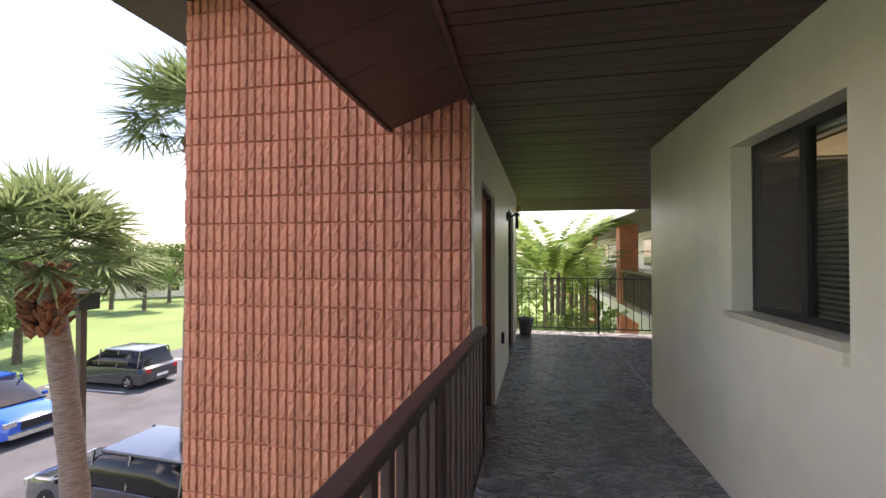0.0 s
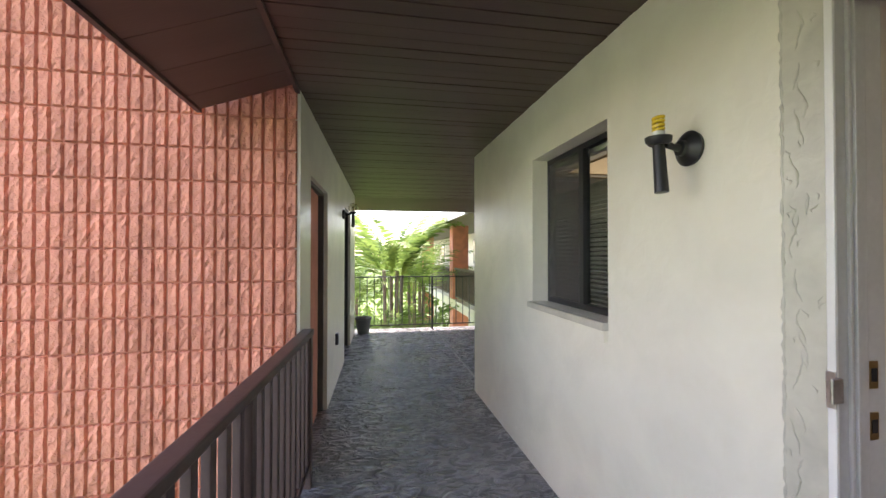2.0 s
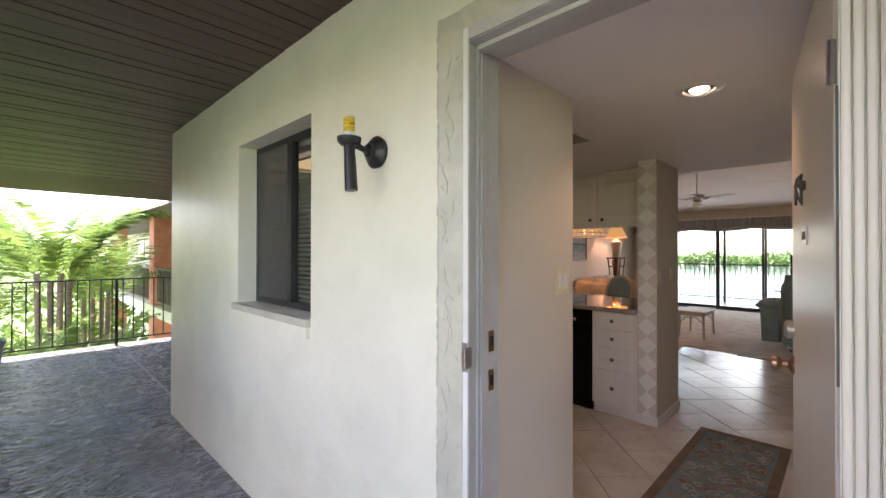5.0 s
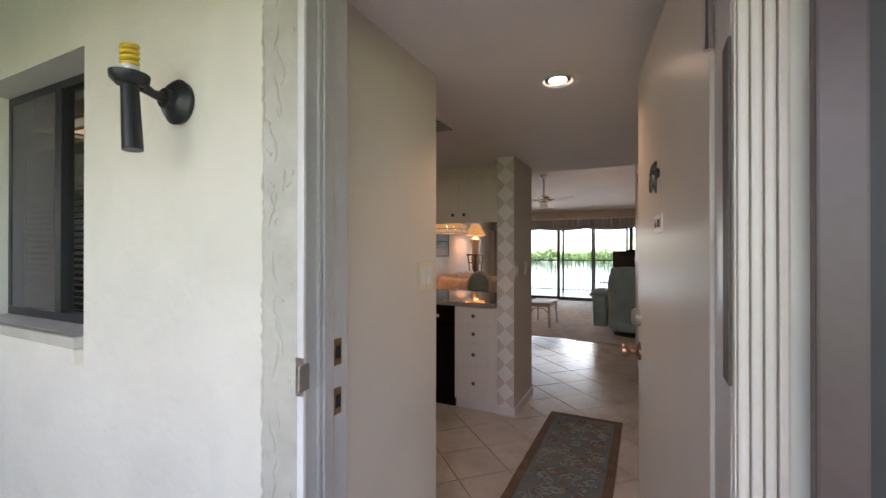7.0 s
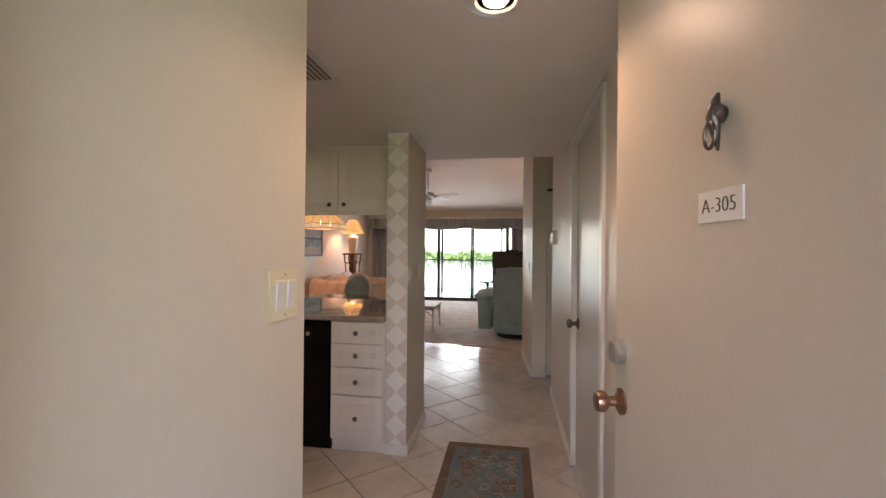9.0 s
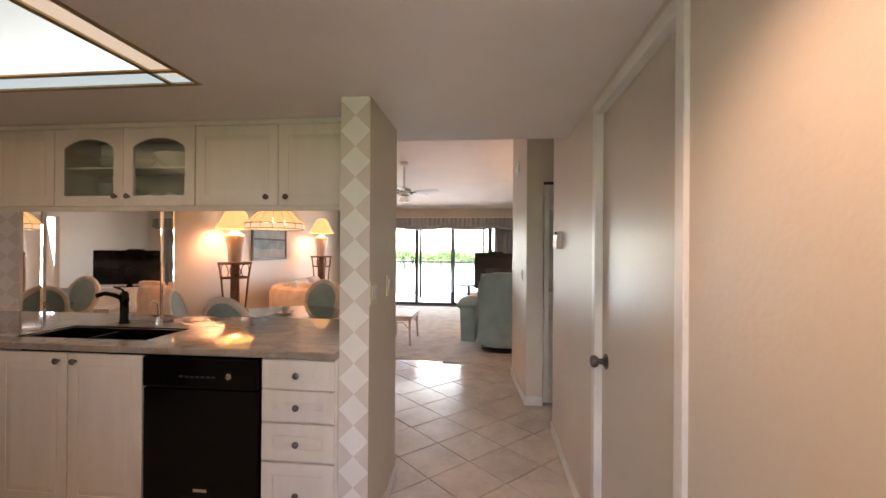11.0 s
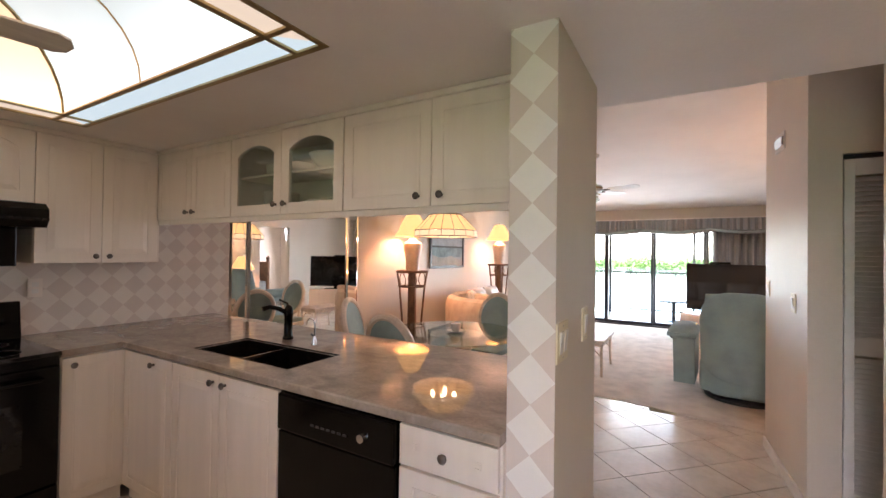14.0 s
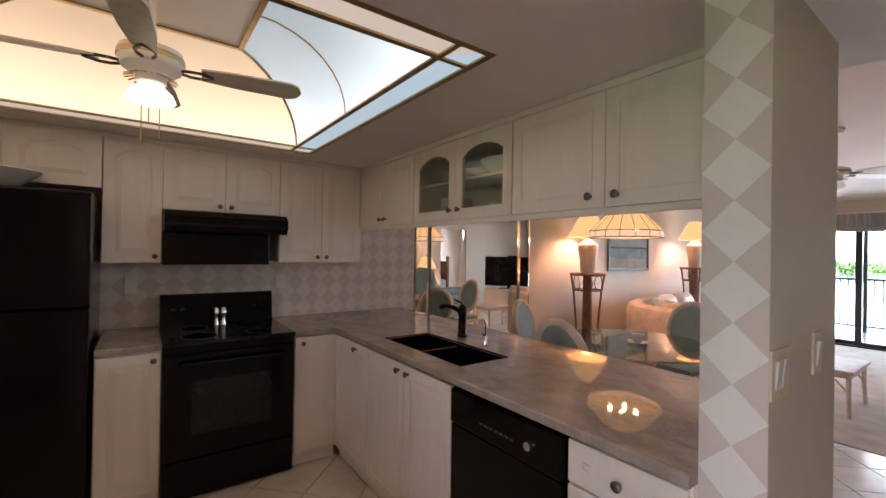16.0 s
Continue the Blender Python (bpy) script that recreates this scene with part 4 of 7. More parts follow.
S0, S1 = UZ0 + 0.017, (UZ0 + UZ1) / 2 + 0.013
crockery("plate", XU + 0.14, 3.70, S0, plate_p, 12, 0.010, "white china plate stacked on the cabinet shelf", "plate")
crockery("plate", XU + 0.14, 3.68, S1, plate_p, 6, 0.008, "white china plate stacked on the upper shelf", "plate")
crockery("bowl", XU + 0.13, 3.55, S1, bowl_p, 1, 0.02, "white china bowl on the upper shelf", "bowl")
crockery("bowl", XU + 0.15, 3.28, S1, [(r * 1.5, z * 1.4) for r, z in bowl_p], 1, 0.02, "large white china bowl on the upper shelf", "bowl")
for yy in (3.40, 3.30, 3.18):
    crockery("cup", XU + 0.10, yy, S0, cup_p, 1, 0.02, "white china cup on the cabinet shelf", "cup")

# base cabinets along the pass-through, facing -x
XB, CT = 5.845, 0.878
def base(y_hi):
    return pose(XB, y_hi, 0, 0, 0, -90)
drw = thing("drawer_unit", "whitewashed base unit with four drawers", "cabinet", base(2.463), "base cabinets")
part("body", box(0, 0.0005, 0.085, 0.373, 0.58, CT), M_CAB, drw)
part("toe_kick", box(0, 0.03, 0, 0.373, 0.58, 0.084), M_CAB, drw)
for a, b in ((0.738, 0.872), (0.582, 0.728), (0.395, 0.570), (0.10, 0.383)):
    cabinet_door(drw, 0.006, 0.367, a, b, 0.186, (a + b) / 2)
for o in drw.children:
    if o.name.startswith("door"):
        o.name = o.name.replace("door", "drawer_front")
dw = thing("dishwasher", "black built-in dishwasher with a control strip", "dishwasher", base(3.07))
part("body", box(0, 0.0, 0.09, 0.60, 0.56, CT - 0.004), M_APPL, dw)
part("door", box(0.004, -0.022, 0.10, 0.596, -0.0005, 0.715, 0.004), M_APPL, dw)
cp = part("control_panel", box(0.004, -0.030, 0.722, 0.596, -0.0005, 0.868, 0.008), M_APPL, dw)
part("handle_recess", box(0.16, -0.0315, 0.83, 0.44, -0.0295, 0.852, 0.001), M_APPL, cp)
for k in range(7):
    part("button", box(0.20 + k * 0.028, -0.0335, 0.775, 0.218 + k * 0.028, -0.0295, 0.783), grain("grey_button", (0.06, 0.06, 0.06), 0.5), cp)
part("dial", lathe([(0, 0), (0.017, 0), (0.015, 0.014), (0, 0.015)], 18, pose(0.46, -0.030, 0.79, 90, 0, 0)), M_CHROME, cp, "small steel dial", smooth=True)
part("badge", box(0.27, -0.024, 0.22, 0.34, -0.0215, 0.235), M_CHROME, dw, "small steel badge")
part("toe_kick", box(0.004, 0.03, 0.0, 0.596, 0.5, 0.089), M_APPL, dw)
sinkc = cabinet("sink_cabinet", base(4.44), 1.368, 0.085, CT, 0.58, [(0.955, 1.362, 0.10, 0.868, 1.00, 0.83), (0.545, 0.952, 0.10, 0.868, 0.905, 0.83), (0.03, 0.54, 0.10, 0.868, 0.36, 0.83)], "whitewashed base cabinet with panel doors under the sink", "base cabinets", body_top=0.70)
part("toe_kick", box(0, 0.03, 0, 1.368, 0.5, 0.084), M_CAB, sinkc)
YF = 4.44
c = cabinet("base_cabinet", pose(5.545, YF, 0), 0.298, 0.085, CT, 0.64, [(0.004, 0.292, 0.10, 0.868, 0.05, 0.83)], "whitewashed corner base cabinet beside the range", "base cabinets")
part("toe_kick", box(0, 0.03, 0, 0.298, 0.6, 0.084), M_CAB, c)
c = cabinet("base_cabinet", pose(4.52, YF, 0), 0.294, 0.085, CT, 0.64, [(0.004, 0.29, 0.10, 0.868, 0.255, 0.83)], "narrow whitewashed base cabinet beside the refrigerator", "base cabinets")
part("toe_kick", box(0, 0.03, 0, 0.294, 0.6, 0.084), M_CAB, c)

# granite counter with a hole for the sink
SX0, SX1, SY0, SY1 = 5.95, 6.27, 3.17, 3.93
CX0, CX1 = 5.825, 6.74
bm = bmesh.new()
for b in ((CX0, 2.0915, CX1, SY0), (CX0, SY0, SX0, SY1), (SX1, SY0, CX1, SY1), (CX0, SY1, CX1, YB - 0.008), (5.545, YF - 0.02, CX0, YB - 0.008)):
    add_box(bm, b[0], b[1], CT + 0.001, b[2], b[3], 0.915)
bmesh.ops.remove_doubles(bm, verts=bm.verts[:], dist=1e-4)
top = thing("worktop", "polished grey-brown granite worktop with a pass-through ledge", "worktop")
part("slab", bm, M_STONE, top)
part("edge", prism([(0, 0), (-0.006, 0.004), (-0.006, 0.032), (0, 0.037)], 2.0915, YF - 0.0205, "y", Matrix.Translation((CX0, 0, CT + 0.001))), M_STONE, top)
part("side_slab", box(4.52, YF - 0.02, CT + 0.001, 4.813, YB - 0.008, 0.915, 0.003), M_STONE, top)
setting("wall_knee", box(6.44, 2.0915, 0, 6.58, YB - 0.008, CT), M_WALL, "cream half wall under the ledge", "wall")
sk = thing("kitchen_sink", "black double-bowl undermount sink in the granite worktop", "sink")
for a, b in ((SY0, 3.545), (3.565, SY1)):
    bm = bmesh.new()
    o = [(SX0, a), (SX1, a), (SX1, b), (SX0, b)]
    i = [(SX0 + 0.03, a + 0.03), (SX1 - 0.03, a + 0.03), (SX1 - 0.03, b - 0.03), (SX0 + 0.03, b - 0.03)]
    va = [bm.verts.new((*p, 0.905)) for p in o]
    vb = [bm.verts.new((*p, 0.73)) for p in i]
    for k in range(4):
        bm.faces.new((va[k], va[(k + 1) % 4], vb[(k + 1) % 4], vb[k]))
    bm.faces.new(vb)
    bowl = part("bowl", bm, M_APPL, sk)
    part("drain", lathe([(0, 0.731), (0.035, 0.731), (0.04, 0.734), (0.03, 0.736), (0, 0.733)], 20, pose((SX0 + SX1) / 2, (a + b) / 2, 0)), M_CHROME, bowl, smooth=True)
part("divider", box(SX0, 3.5455, 0.86, SX1, 3.5645, 0.904, 0.004), M_APPL, sk)
part("rim", tube([(SX0, SY0, 0.913), (SX1, SY0, 0.913), (SX1, SY1, 0.913), (SX0, SY1, 0.913), (SX0, SY0, 0.913)], 0.004, 6), M_APPL, sk)
fc = thing("faucet", "dark bronze single-lever kitchen faucet", "faucet", pose(6.39, 3.71, 0.916))
part("base", lathe([(0, 0), (0.03, 0), (0.032, 0.01), (0.026, 0.02), (0.024, 0.13), (0.028, 0.15), (0.024, 0.19), (0.012, 0.205), (0, 0.206)], 24), M_APPL, fc, smooth=True)
part("spout", tube([(0, 0, 0.15), (-0.05, 0.02, 0.185), (-0.10, 0.04, 0.20), (-0.14, 0.055, 0.19)], [0.015, 0.014, 0.013, 0.015], 12), M_APPL, fc, smooth=True)
part("lever", tube([(0, 0, 0.19), (0.0, 0.015, 0.215), (-0.03, 0.05, 0.235)], [0.009, 0.007, 0.006], 8), M_APPL, fc, smooth=True)
tp = thing("filter_tap", "small chrome water filter tap", "faucet", pose(6.36, 3.45, 0.916))
part("base", lathe([(0, 0), (0.02, 0), (0.02, 0.006), (0.012, 0.03), (0.009, 0.05), (0, 0.05)], 18), M_CHROME, tp, smooth=True)
part("spout", tube([(0, 0, 0.04), (0, 0, 0.12), (-0.01, 0, 0.145), (-0.035, 0, 0.155), (-0.055, 0, 0.145), (-0.06, 0, 0.125)], 0.0045, 8), M_CHROME, tp, smooth=True)
part("lever", tube([(0, 0, 0.045), (0, 0.03, 0.06)], 0.005, 8), M_BLACK, tp, smooth=True)

# range
rg = thing("kitchen_range", "black freestanding electric range with an oven window", "stove", pose(4.817, 4.39, 0) @ Matrix.Diagonal((0.952, 1, 1, 1)))
part("body", box(0.002, 0.025, 0.012, 0.758, 0.685, 0.895), M_APPL, rg)
part("cooktop", box(0, 0.0, 0.896, 0.76, 0.62, 0.918, 0.004), M_BLKGLASS, rg)
bg = part("backguard", prism([(0.60, 0.918), (0.685, 0.918), (0.685, 1.13), (0.635, 1.13)], 0.002, 0.758, "x"), M_APPL, rg)
od = part("oven_door", box(0.006, 0.0, 0.25, 0.754, 0.0245, 0.845, 0.006), M_APPL, rg)
part("oven_window", box(0.15, -0.002, 0.38, 0.61, 0.001, 0.69), M_BLKGLASS, od, "dark glass oven window")
part("handle", tube([(0.08, 0.0, 0.79), (0.09, -0.04, 0.795), (0.67, -0.04, 0.795), (0.68, 0.0, 0.79)], 0.011, 10), M_APPL, od, smooth=True)
part("storage_drawer", box(0.006, 0.003, 0.05, 0.754, 0.0245, 0.24, 0.005), M_APPL, rg)
for k in range(4):
    part("control_knob", lathe([(0, 0), (0.018, 0), (0.016, 0.02), (0, 0.022)], 16, pose(0.08 + (k % 2) * 0.06 + (k // 2) * 0.54, 0.614, 1.02, 76, 0, 0)), M_APPL, bg, smooth=True)
for cx, cy, r in ((0.2, 0.16, 0.10), (0.56, 0.16, 0.08), (0.2, 0.44, 0.08), (0.56, 0.44, 0.10)):
    part("burner_ring", lathe([(r - 0.003, 0.9182), (r, 0.9186), (r + 0.003, 0.9182)], 32, pose(cx, cy, 0)), grain("burner_grey", (0.12, 0.12, 0.12), 0.4), rg)
for k in range(2):
    sh = thing("salt_shaker", "chrome salt and pepper shaker on the range", "shaker", pose(5.14 + k * 0.045, 4.88, 0.919), "shakers")
    part("shaker_body", lathe([(0, 0), (0.019, 0), (0.019, 0.01), (0.014, 0.03), (0.014, 0.07), (0.018, 0.085), (0, 0.085)], 18), M_CHROME, sh, smooth=True)
    part("cap", lathe([(0, 0.0855), (0.019, 0.0855), (0.018, 0.11), (0.008, 0.125), (0, 0.126)], 18), M_CHROME, sh, smooth=True)
hd = thing("range_hood", "black under-cabinet range hood", "range hood", pose(4.817, 4.56, -0.015) @ Matrix.Diagonal((0.965, 1, 1, 1)))
part("hood_body", prism([(0.03, 1.57), (0.0, 1.61), (0.0, 1.665), (0.05, 1.698), (0.50, 1.698), (0.50, 1.57)], 0, 0.735, "x"), M_APPL, hd)
part("rim", box(0, -0.006, 1.605, 0.735, 0.0, 1.62), M_BLKGLASS, hd)
part("lower_shell", box(0.0, 0.20, 1.36, 0.66, 0.49, 1.5695, 0.006), M_APPL, hd)
for k in range(2):
    part("switch", box(0.33 + k * 0.06, 0.018, 1.668, 0.36 + k * 0.06, 0.03, 1.683), M_BLKGLASS, hd)
# refrigerator
fr = thing("refrigerator", "black refrigerator with a plain textured door", "refrigerator", pose(3.67, 4.38, 0))
part("body", box(0, 0.065, 0.02, 0.83, 0.70, 1.735, 0.006), M_APPL, fr)
for a, b in ((0.04, 1.14), (1.15, 1.735)):
    d = part("door", box(0.0, 0.0, a, 0.83, 0.06, b, 0.012), M_APPL, fr)
    part("handle", tube([(0.06, 0.0, a + 0.1), (0.06, -0.045, a + 0.12), (0.06, -0.045, min(b - 0.06, a + 0.5)), (0.06, 0.0, min(b - 0.04, a + 0.52))], 0.012, 8), M_APPL, d, smooth=True)
fb = thing("serving_bowl", "white serving bowl on top of the refrigerator", "bowl", pose(4.08, 4.66, 1.737))
part("bowl_body", lathe([(0, 0), (0.07, 0), (0.12, 0.03), (0.20, 0.10), (0.195, 0.105), (0.11, 0.04), (0, 0.012)], 28), M_CHINA, fb, smooth=True)
for x in (4.66, 5.62):
    o = thing("wall_socket", "cream wall socket on the backsplash", "outlet", pose(x, YB - 0.008, 1.20, 90, 0, 0))
    part("plate", box(-0.035, -0.057, 0, 0.035, 0.057, 0.006, 0.002), M_CAB, o)
    for dz in (-0.02, 0.02):
        part("socket", box(-0.016, dz - 0.014, 0.006, 0.016, dz + 0.014, 0.008, 0.001), M_TRIM, o)

# luminous ceiling tray: curved glowing panels between brass strips
tray = thing("luminous_ceiling_tray", "backlit coved ceiling tray with translucent panels and brass strips", "ceiling light")
X0, X1, Y0, Y1 = TRAY
B1, RUN, RISE = 0.13, 0.42, 0.36
M_LUM = backlit("warm_backlit_acrylic", (1.0, 0.74, 0.43), 0.115, 0.05, CEIL + 0.05, CEIL + 0.37)
M_LUMC = backlit("cool_backlit_acrylic", (0.80, 0.96, 0.92), 0.085, 0.034, CEIL + 0.05, CEIL + 0.37)
M_FLANGE = glow("backlit_flange", (1.0, 0.86, 0.62), 0.045)
M_FLANGEC = glow("cool_backlit_flange", (0.74, 0.95, 0.95), 0.046)
M_STRIP = M_BRASS
def cove(k):
    """Inset and rise of the curved cove, k from 0 to 1."""
    a = k * math.pi / 2
    return B1 + RUN * (1 - math.cos(a)), RISE * math.sin(a)
N = 8
for side in range(4):
    bm = bmesh.new()
    rows = []
    for k in range(N + 1):
        d, h = cove(k / N)
        z = CEIL + 0.012 + h
        c4 = [(X0 + d, Y0 + d, z), (X1 - d, Y0 + d, z), (X1 - d, Y1 - d, z), (X0 + d, Y1 - d, z)]
        rows.append((bm.verts.new(c4[side]), bm.verts.new(c4[(side + 1) % 4])))
    for a, b in zip(rows, rows[1:]):
        bm.faces.new((a[0], a[1], b[1], b[0]))
    part("cove_panel", bm, M_LUMC if side in (1,) else M_LUM, tray, "glowing curved acrylic panel", smooth=True)
    bm = bmesh.new()
    c0 = [(X0, Y0), (X1, Y0), (X1, Y1), (X0, Y1)]
    ci = [(X0 + B1, Y0 + B1), (X1 - B1, Y0 + B1), (X1 - B1, Y1 - B1), (X0 + B1, Y1 - B1)]
    p = [c0[side], c0[(side + 1) % 4], ci[(side + 1) % 4], ci[side]]
    bm.faces.new([bm.verts.new((*q, CEIL + 0.01)) for q in p])
    part("flange_panel", bm, M_FLANGEC if side == 1 else M_FLANGE, tray, "flat glowing border panel")
    # brass ribs on the corners and across
    pts = []
    for k in range(N + 1):
        d, h = cove(k / N)
        c4 = [(X0 + d, Y0 + d), (X1 - d, Y0 + d), (X1 - d, Y1 - d), (X0 + d, Y1 - d)][side]
        pts.append((*c4, CEIL + 0.008 + h))
    part("corner_rib", tube(pts, 0.009, 6), M_STRIP, tray)
    d, h = cove(1)
    mid = [((X0 + X1) / 2, Y0 + 0), (X1 - 0, (Y0 + Y1) / 2), ((X0 + X1) / 2, Y1), (X0, (Y0 + Y1) / 2)][side]
    nrm = [(0, 1), (-1, 0), (0, -1), (1, 0)][side]
    part("middle_rib", tube([(mid[0] + nrm[0] * cove(k / N)[0], mid[1] + nrm[1] * cove(k / N)[0], CEIL + 0.008 + cove(k / N)[1]) for k in range(N + 1)], 0.004, 6), M_STRIP, tray)
for d, z in ((0.0, 0.002), (B1, 0.006), (B1 + RUN, RISE + 0.004)):
    for b in ((X0 + d - 0.012, Y0 + d - 0.012, X1 - d + 0.012, Y0 + d + 0.012), (X0 + d - 0.012, Y1 - d - 0.012, X1 - d + 0.012, Y1 - d + 0.012), (X0 + d - 0.012, Y0 + d + 0.0125, X0 + d + 0.012, Y1 - d - 0.0125), (X1 - d - 0.012, Y0 + d + 0.0125, X1 - d + 0.012, Y1 - d - 0.0125)):
        part("brass_strip", box(b[0], b[1], CEIL + z - 0.004, b[2], b[3], CEIL + z + 0.004), M_STRIP, tray)
for cx, cy, ax in ((X0, Y0 + B1, 0), (X1 - B1, Y0 + B1, 0), (X0, Y1 - B1, 0), (X1 - B1, Y1 - B1, 0), (X0 + B1, Y0, 1), (X0 + B1, Y1 - B1, 1), (X1 - B1, Y0, 1), (X1 - B1, Y1 - B1, 1)):
    b = (cx, cy - 0.01, cx + B1, cy + 0.01) if ax == 0 else (cx - 0.01, cy, cx + 0.01, cy + B1)
    part("brass_strip", box(b[0], b[1], CEIL - 0.001, b[2], b[3], CEIL + 0.007), M_STRIP, tray)
part("top_panel", box(X0 + B1 + RUN, Y0 + B1 + RUN, CEIL + RISE + 0.012, X1 - B1 - RUN, Y1 - B1 - RUN, CEIL + RISE + 0.03), M_CEIL, tray, "flat pale panel")


def ceiling_fan(m, drop, blade_len, turn, material, metal, label, bulbs=0, blades=5):
    """m: where the rod meets the ceiling; drop: from there to the blades."""
    f = thing("ceiling_fan", label, "ceiling fan", m)
    part("canopy", lathe([(0, 0), (0.065, 0), (0.068, -0.02), (0.05, -0.05), (0.02, -0.06), (0, -0.06)], 24), metal, f, smooth=True)
    part("rod", lathe([(0.012, -0.05), (0.012, -drop + 0.07)], 12), metal, f)
    part("motor", lathe([(0, -drop + 0.075), (0.05, -drop + 0.07), (0.105, -drop + 0.05), (0.112, -drop + 0.015), (0.10, -drop - 0.02), (0.055, -drop - 0.035), (0.05, -drop - 0.075), (0, -drop - 0.08)], 32), metal, f, smooth=True)
    part("motor_band", lathe([(0.1125, -drop + 0.03), (0.114, -drop + 0.02), (0.1125, -drop + 0.01)], 32), M_BRASS, f, smooth=True)
    for k in range(20):
        part("motor_slot", box(0.060, -0.0035, -0.0015, 0.094, 0.0035, 0.0015, 0, Matrix.Rotation(k * math.pi / 10, 4, "Z") @ pose(0, 0, -drop - 0.0315, 0, 18, 0)), M_BRASS, f)
    for k in range(blades):
        r = Matrix.Rotation(radians(turn + k * 360 / blades), 4, "Z")
        bl = [(0.17, -0.04), (0.17, 0.04), (0.30, 0.054), (blade_len - 0.05, 0.06), (blade_len - 0.015, 0.042), (blade_len, 0.0), (blade_len - 0.015, -0.042), (blade_len - 0.05, -0.06), (0.30, -0.054)]
        b = part("blade", prism(bl, -0.004, 0.004, "z", r @ pose(0, 0, -drop - 0.005, -12, 0, 0)), material, f)
        bm = bmesh.new()
        for s in (-1, 1):
            add_tube(bm, [r @ Vector(p) for p in ((0.09, 0.012 * s, -drop - 0.01), (0.13, 0.03 * s, -drop - 0.012), (0.17, 0.03 * s, -drop - 0.012), (0.21, 0.0, -drop - 0.012))], 0.006, 6)
        part("blade_iron", bm, M_PEWTER if metal is M_TRIM else metal, b, smooth=True)
    return f


M_BLADE = grain("pale_fan_blade", (0.66, 0.60, 0.53), 0.4, 0.08, 4, 40, 0.02, stretch=(1, 8, 1))
kf = ceiling_fan(pose((X0 + X1) / 2, (Y0 + Y1) / 2, CEIL + RISE + 0.011), 0.33, 0.56, -8, M_BLADE, M_TRIM, "white ceiling fan with pale blades and a lit glass shade", blades=4)
part("light_shade", lathe([(0.04, -0.41), (0.05, -0.42), (0.075, -0.445), (0.085, -0.47), (0.075, -0.48), (0, -0.485)], 24), glow("lit_fan_glass", (1.0, 0.86, 0.62), 0.13), kf, "frosted glass shade, lit", smooth=True)
for dx, ln in ((0.03, 0.20), (-0.03, 0.24)):
    part("pull_chain", tube([(dx, 0.05, -0.40), (dx, 0.05, -0.40 - ln)], 0.0025, 6), M_BRASS, kf)

# ---- dining and living room ----
mir = thing("wall_mirror", "wide silvered mirror on the wall beside the dining table", "mirror")
M_MIRROR = bpy.data.materials.new("mirror_silver")
M_MIRROR.use_nodes = True
for k, v in (("Base Color", (0.86, 0.86, 0.84, 1)), ("Metallic", 1.0), ("Roughness", 0.012)):
    M_MIRROR.node_tree.nodes["Principled BSDF"].inputs[k].default_value = v
MZ0, MZ1 = 0.10, 2.30
for a, b in ((6.885, 7.06), (7.065, 8.34), (8.345, 8.535)):
    bm = bmesh.new()
    e = 0.022
    lo = [bm.verts.new(p) for p in ((a, YB - 0.001, MZ0), (b, YB - 0.001, MZ0), (b, YB - 0.001, MZ1), (a, YB - 0.001, MZ1))]
    hi = [bm.verts.new(p) for p in ((a + e, YB - 0.006, MZ0 + e), (b - e, YB - 0.006, MZ0 + e), (b - e, YB - 0.006, MZ1 - e), (a + e, YB - 0.006, MZ1 - e))]
    bm.faces.new(hi)
    for i in range(4):
        bm.faces.new((lo[i], lo[(i + 1) % 4], hi[(i + 1) % 4], hi[i]))
    part("mirror_panel", bm, M_MIRROR, mir)

M_WICKER = grain("whitewashed_rattan", (0.70, 0.60, 0.50), 0.5, 0.12, 12, 60, 0.15)
M_TEAL = grain("grey_green_fabric", (0.28, 0.385, 0.385), 0.9, 0.08, 6, 140, 0.3)
M_BROCADE = grain("cream_brocade", (0.74, 0.60, 0.47), 0.75, 0.12, 9, 80, 0.25, second=(0.62, 0.46, 0.35))
M_SATIN = grain("silver_satin", (0.66, 0.64, 0.60), 0.3, 0.1, 8, 60, 0.05)
M_BAMBOO = grain("dark_bamboo", (0.26, 0.13, 0.065), 0.45, 0.2, 10, 60, 0.15)
M_CERAMIC = grain("cream_ceramic", (0.78, 0.66, 0.54), 0.35, 0.08, 8, 40, 0.15)


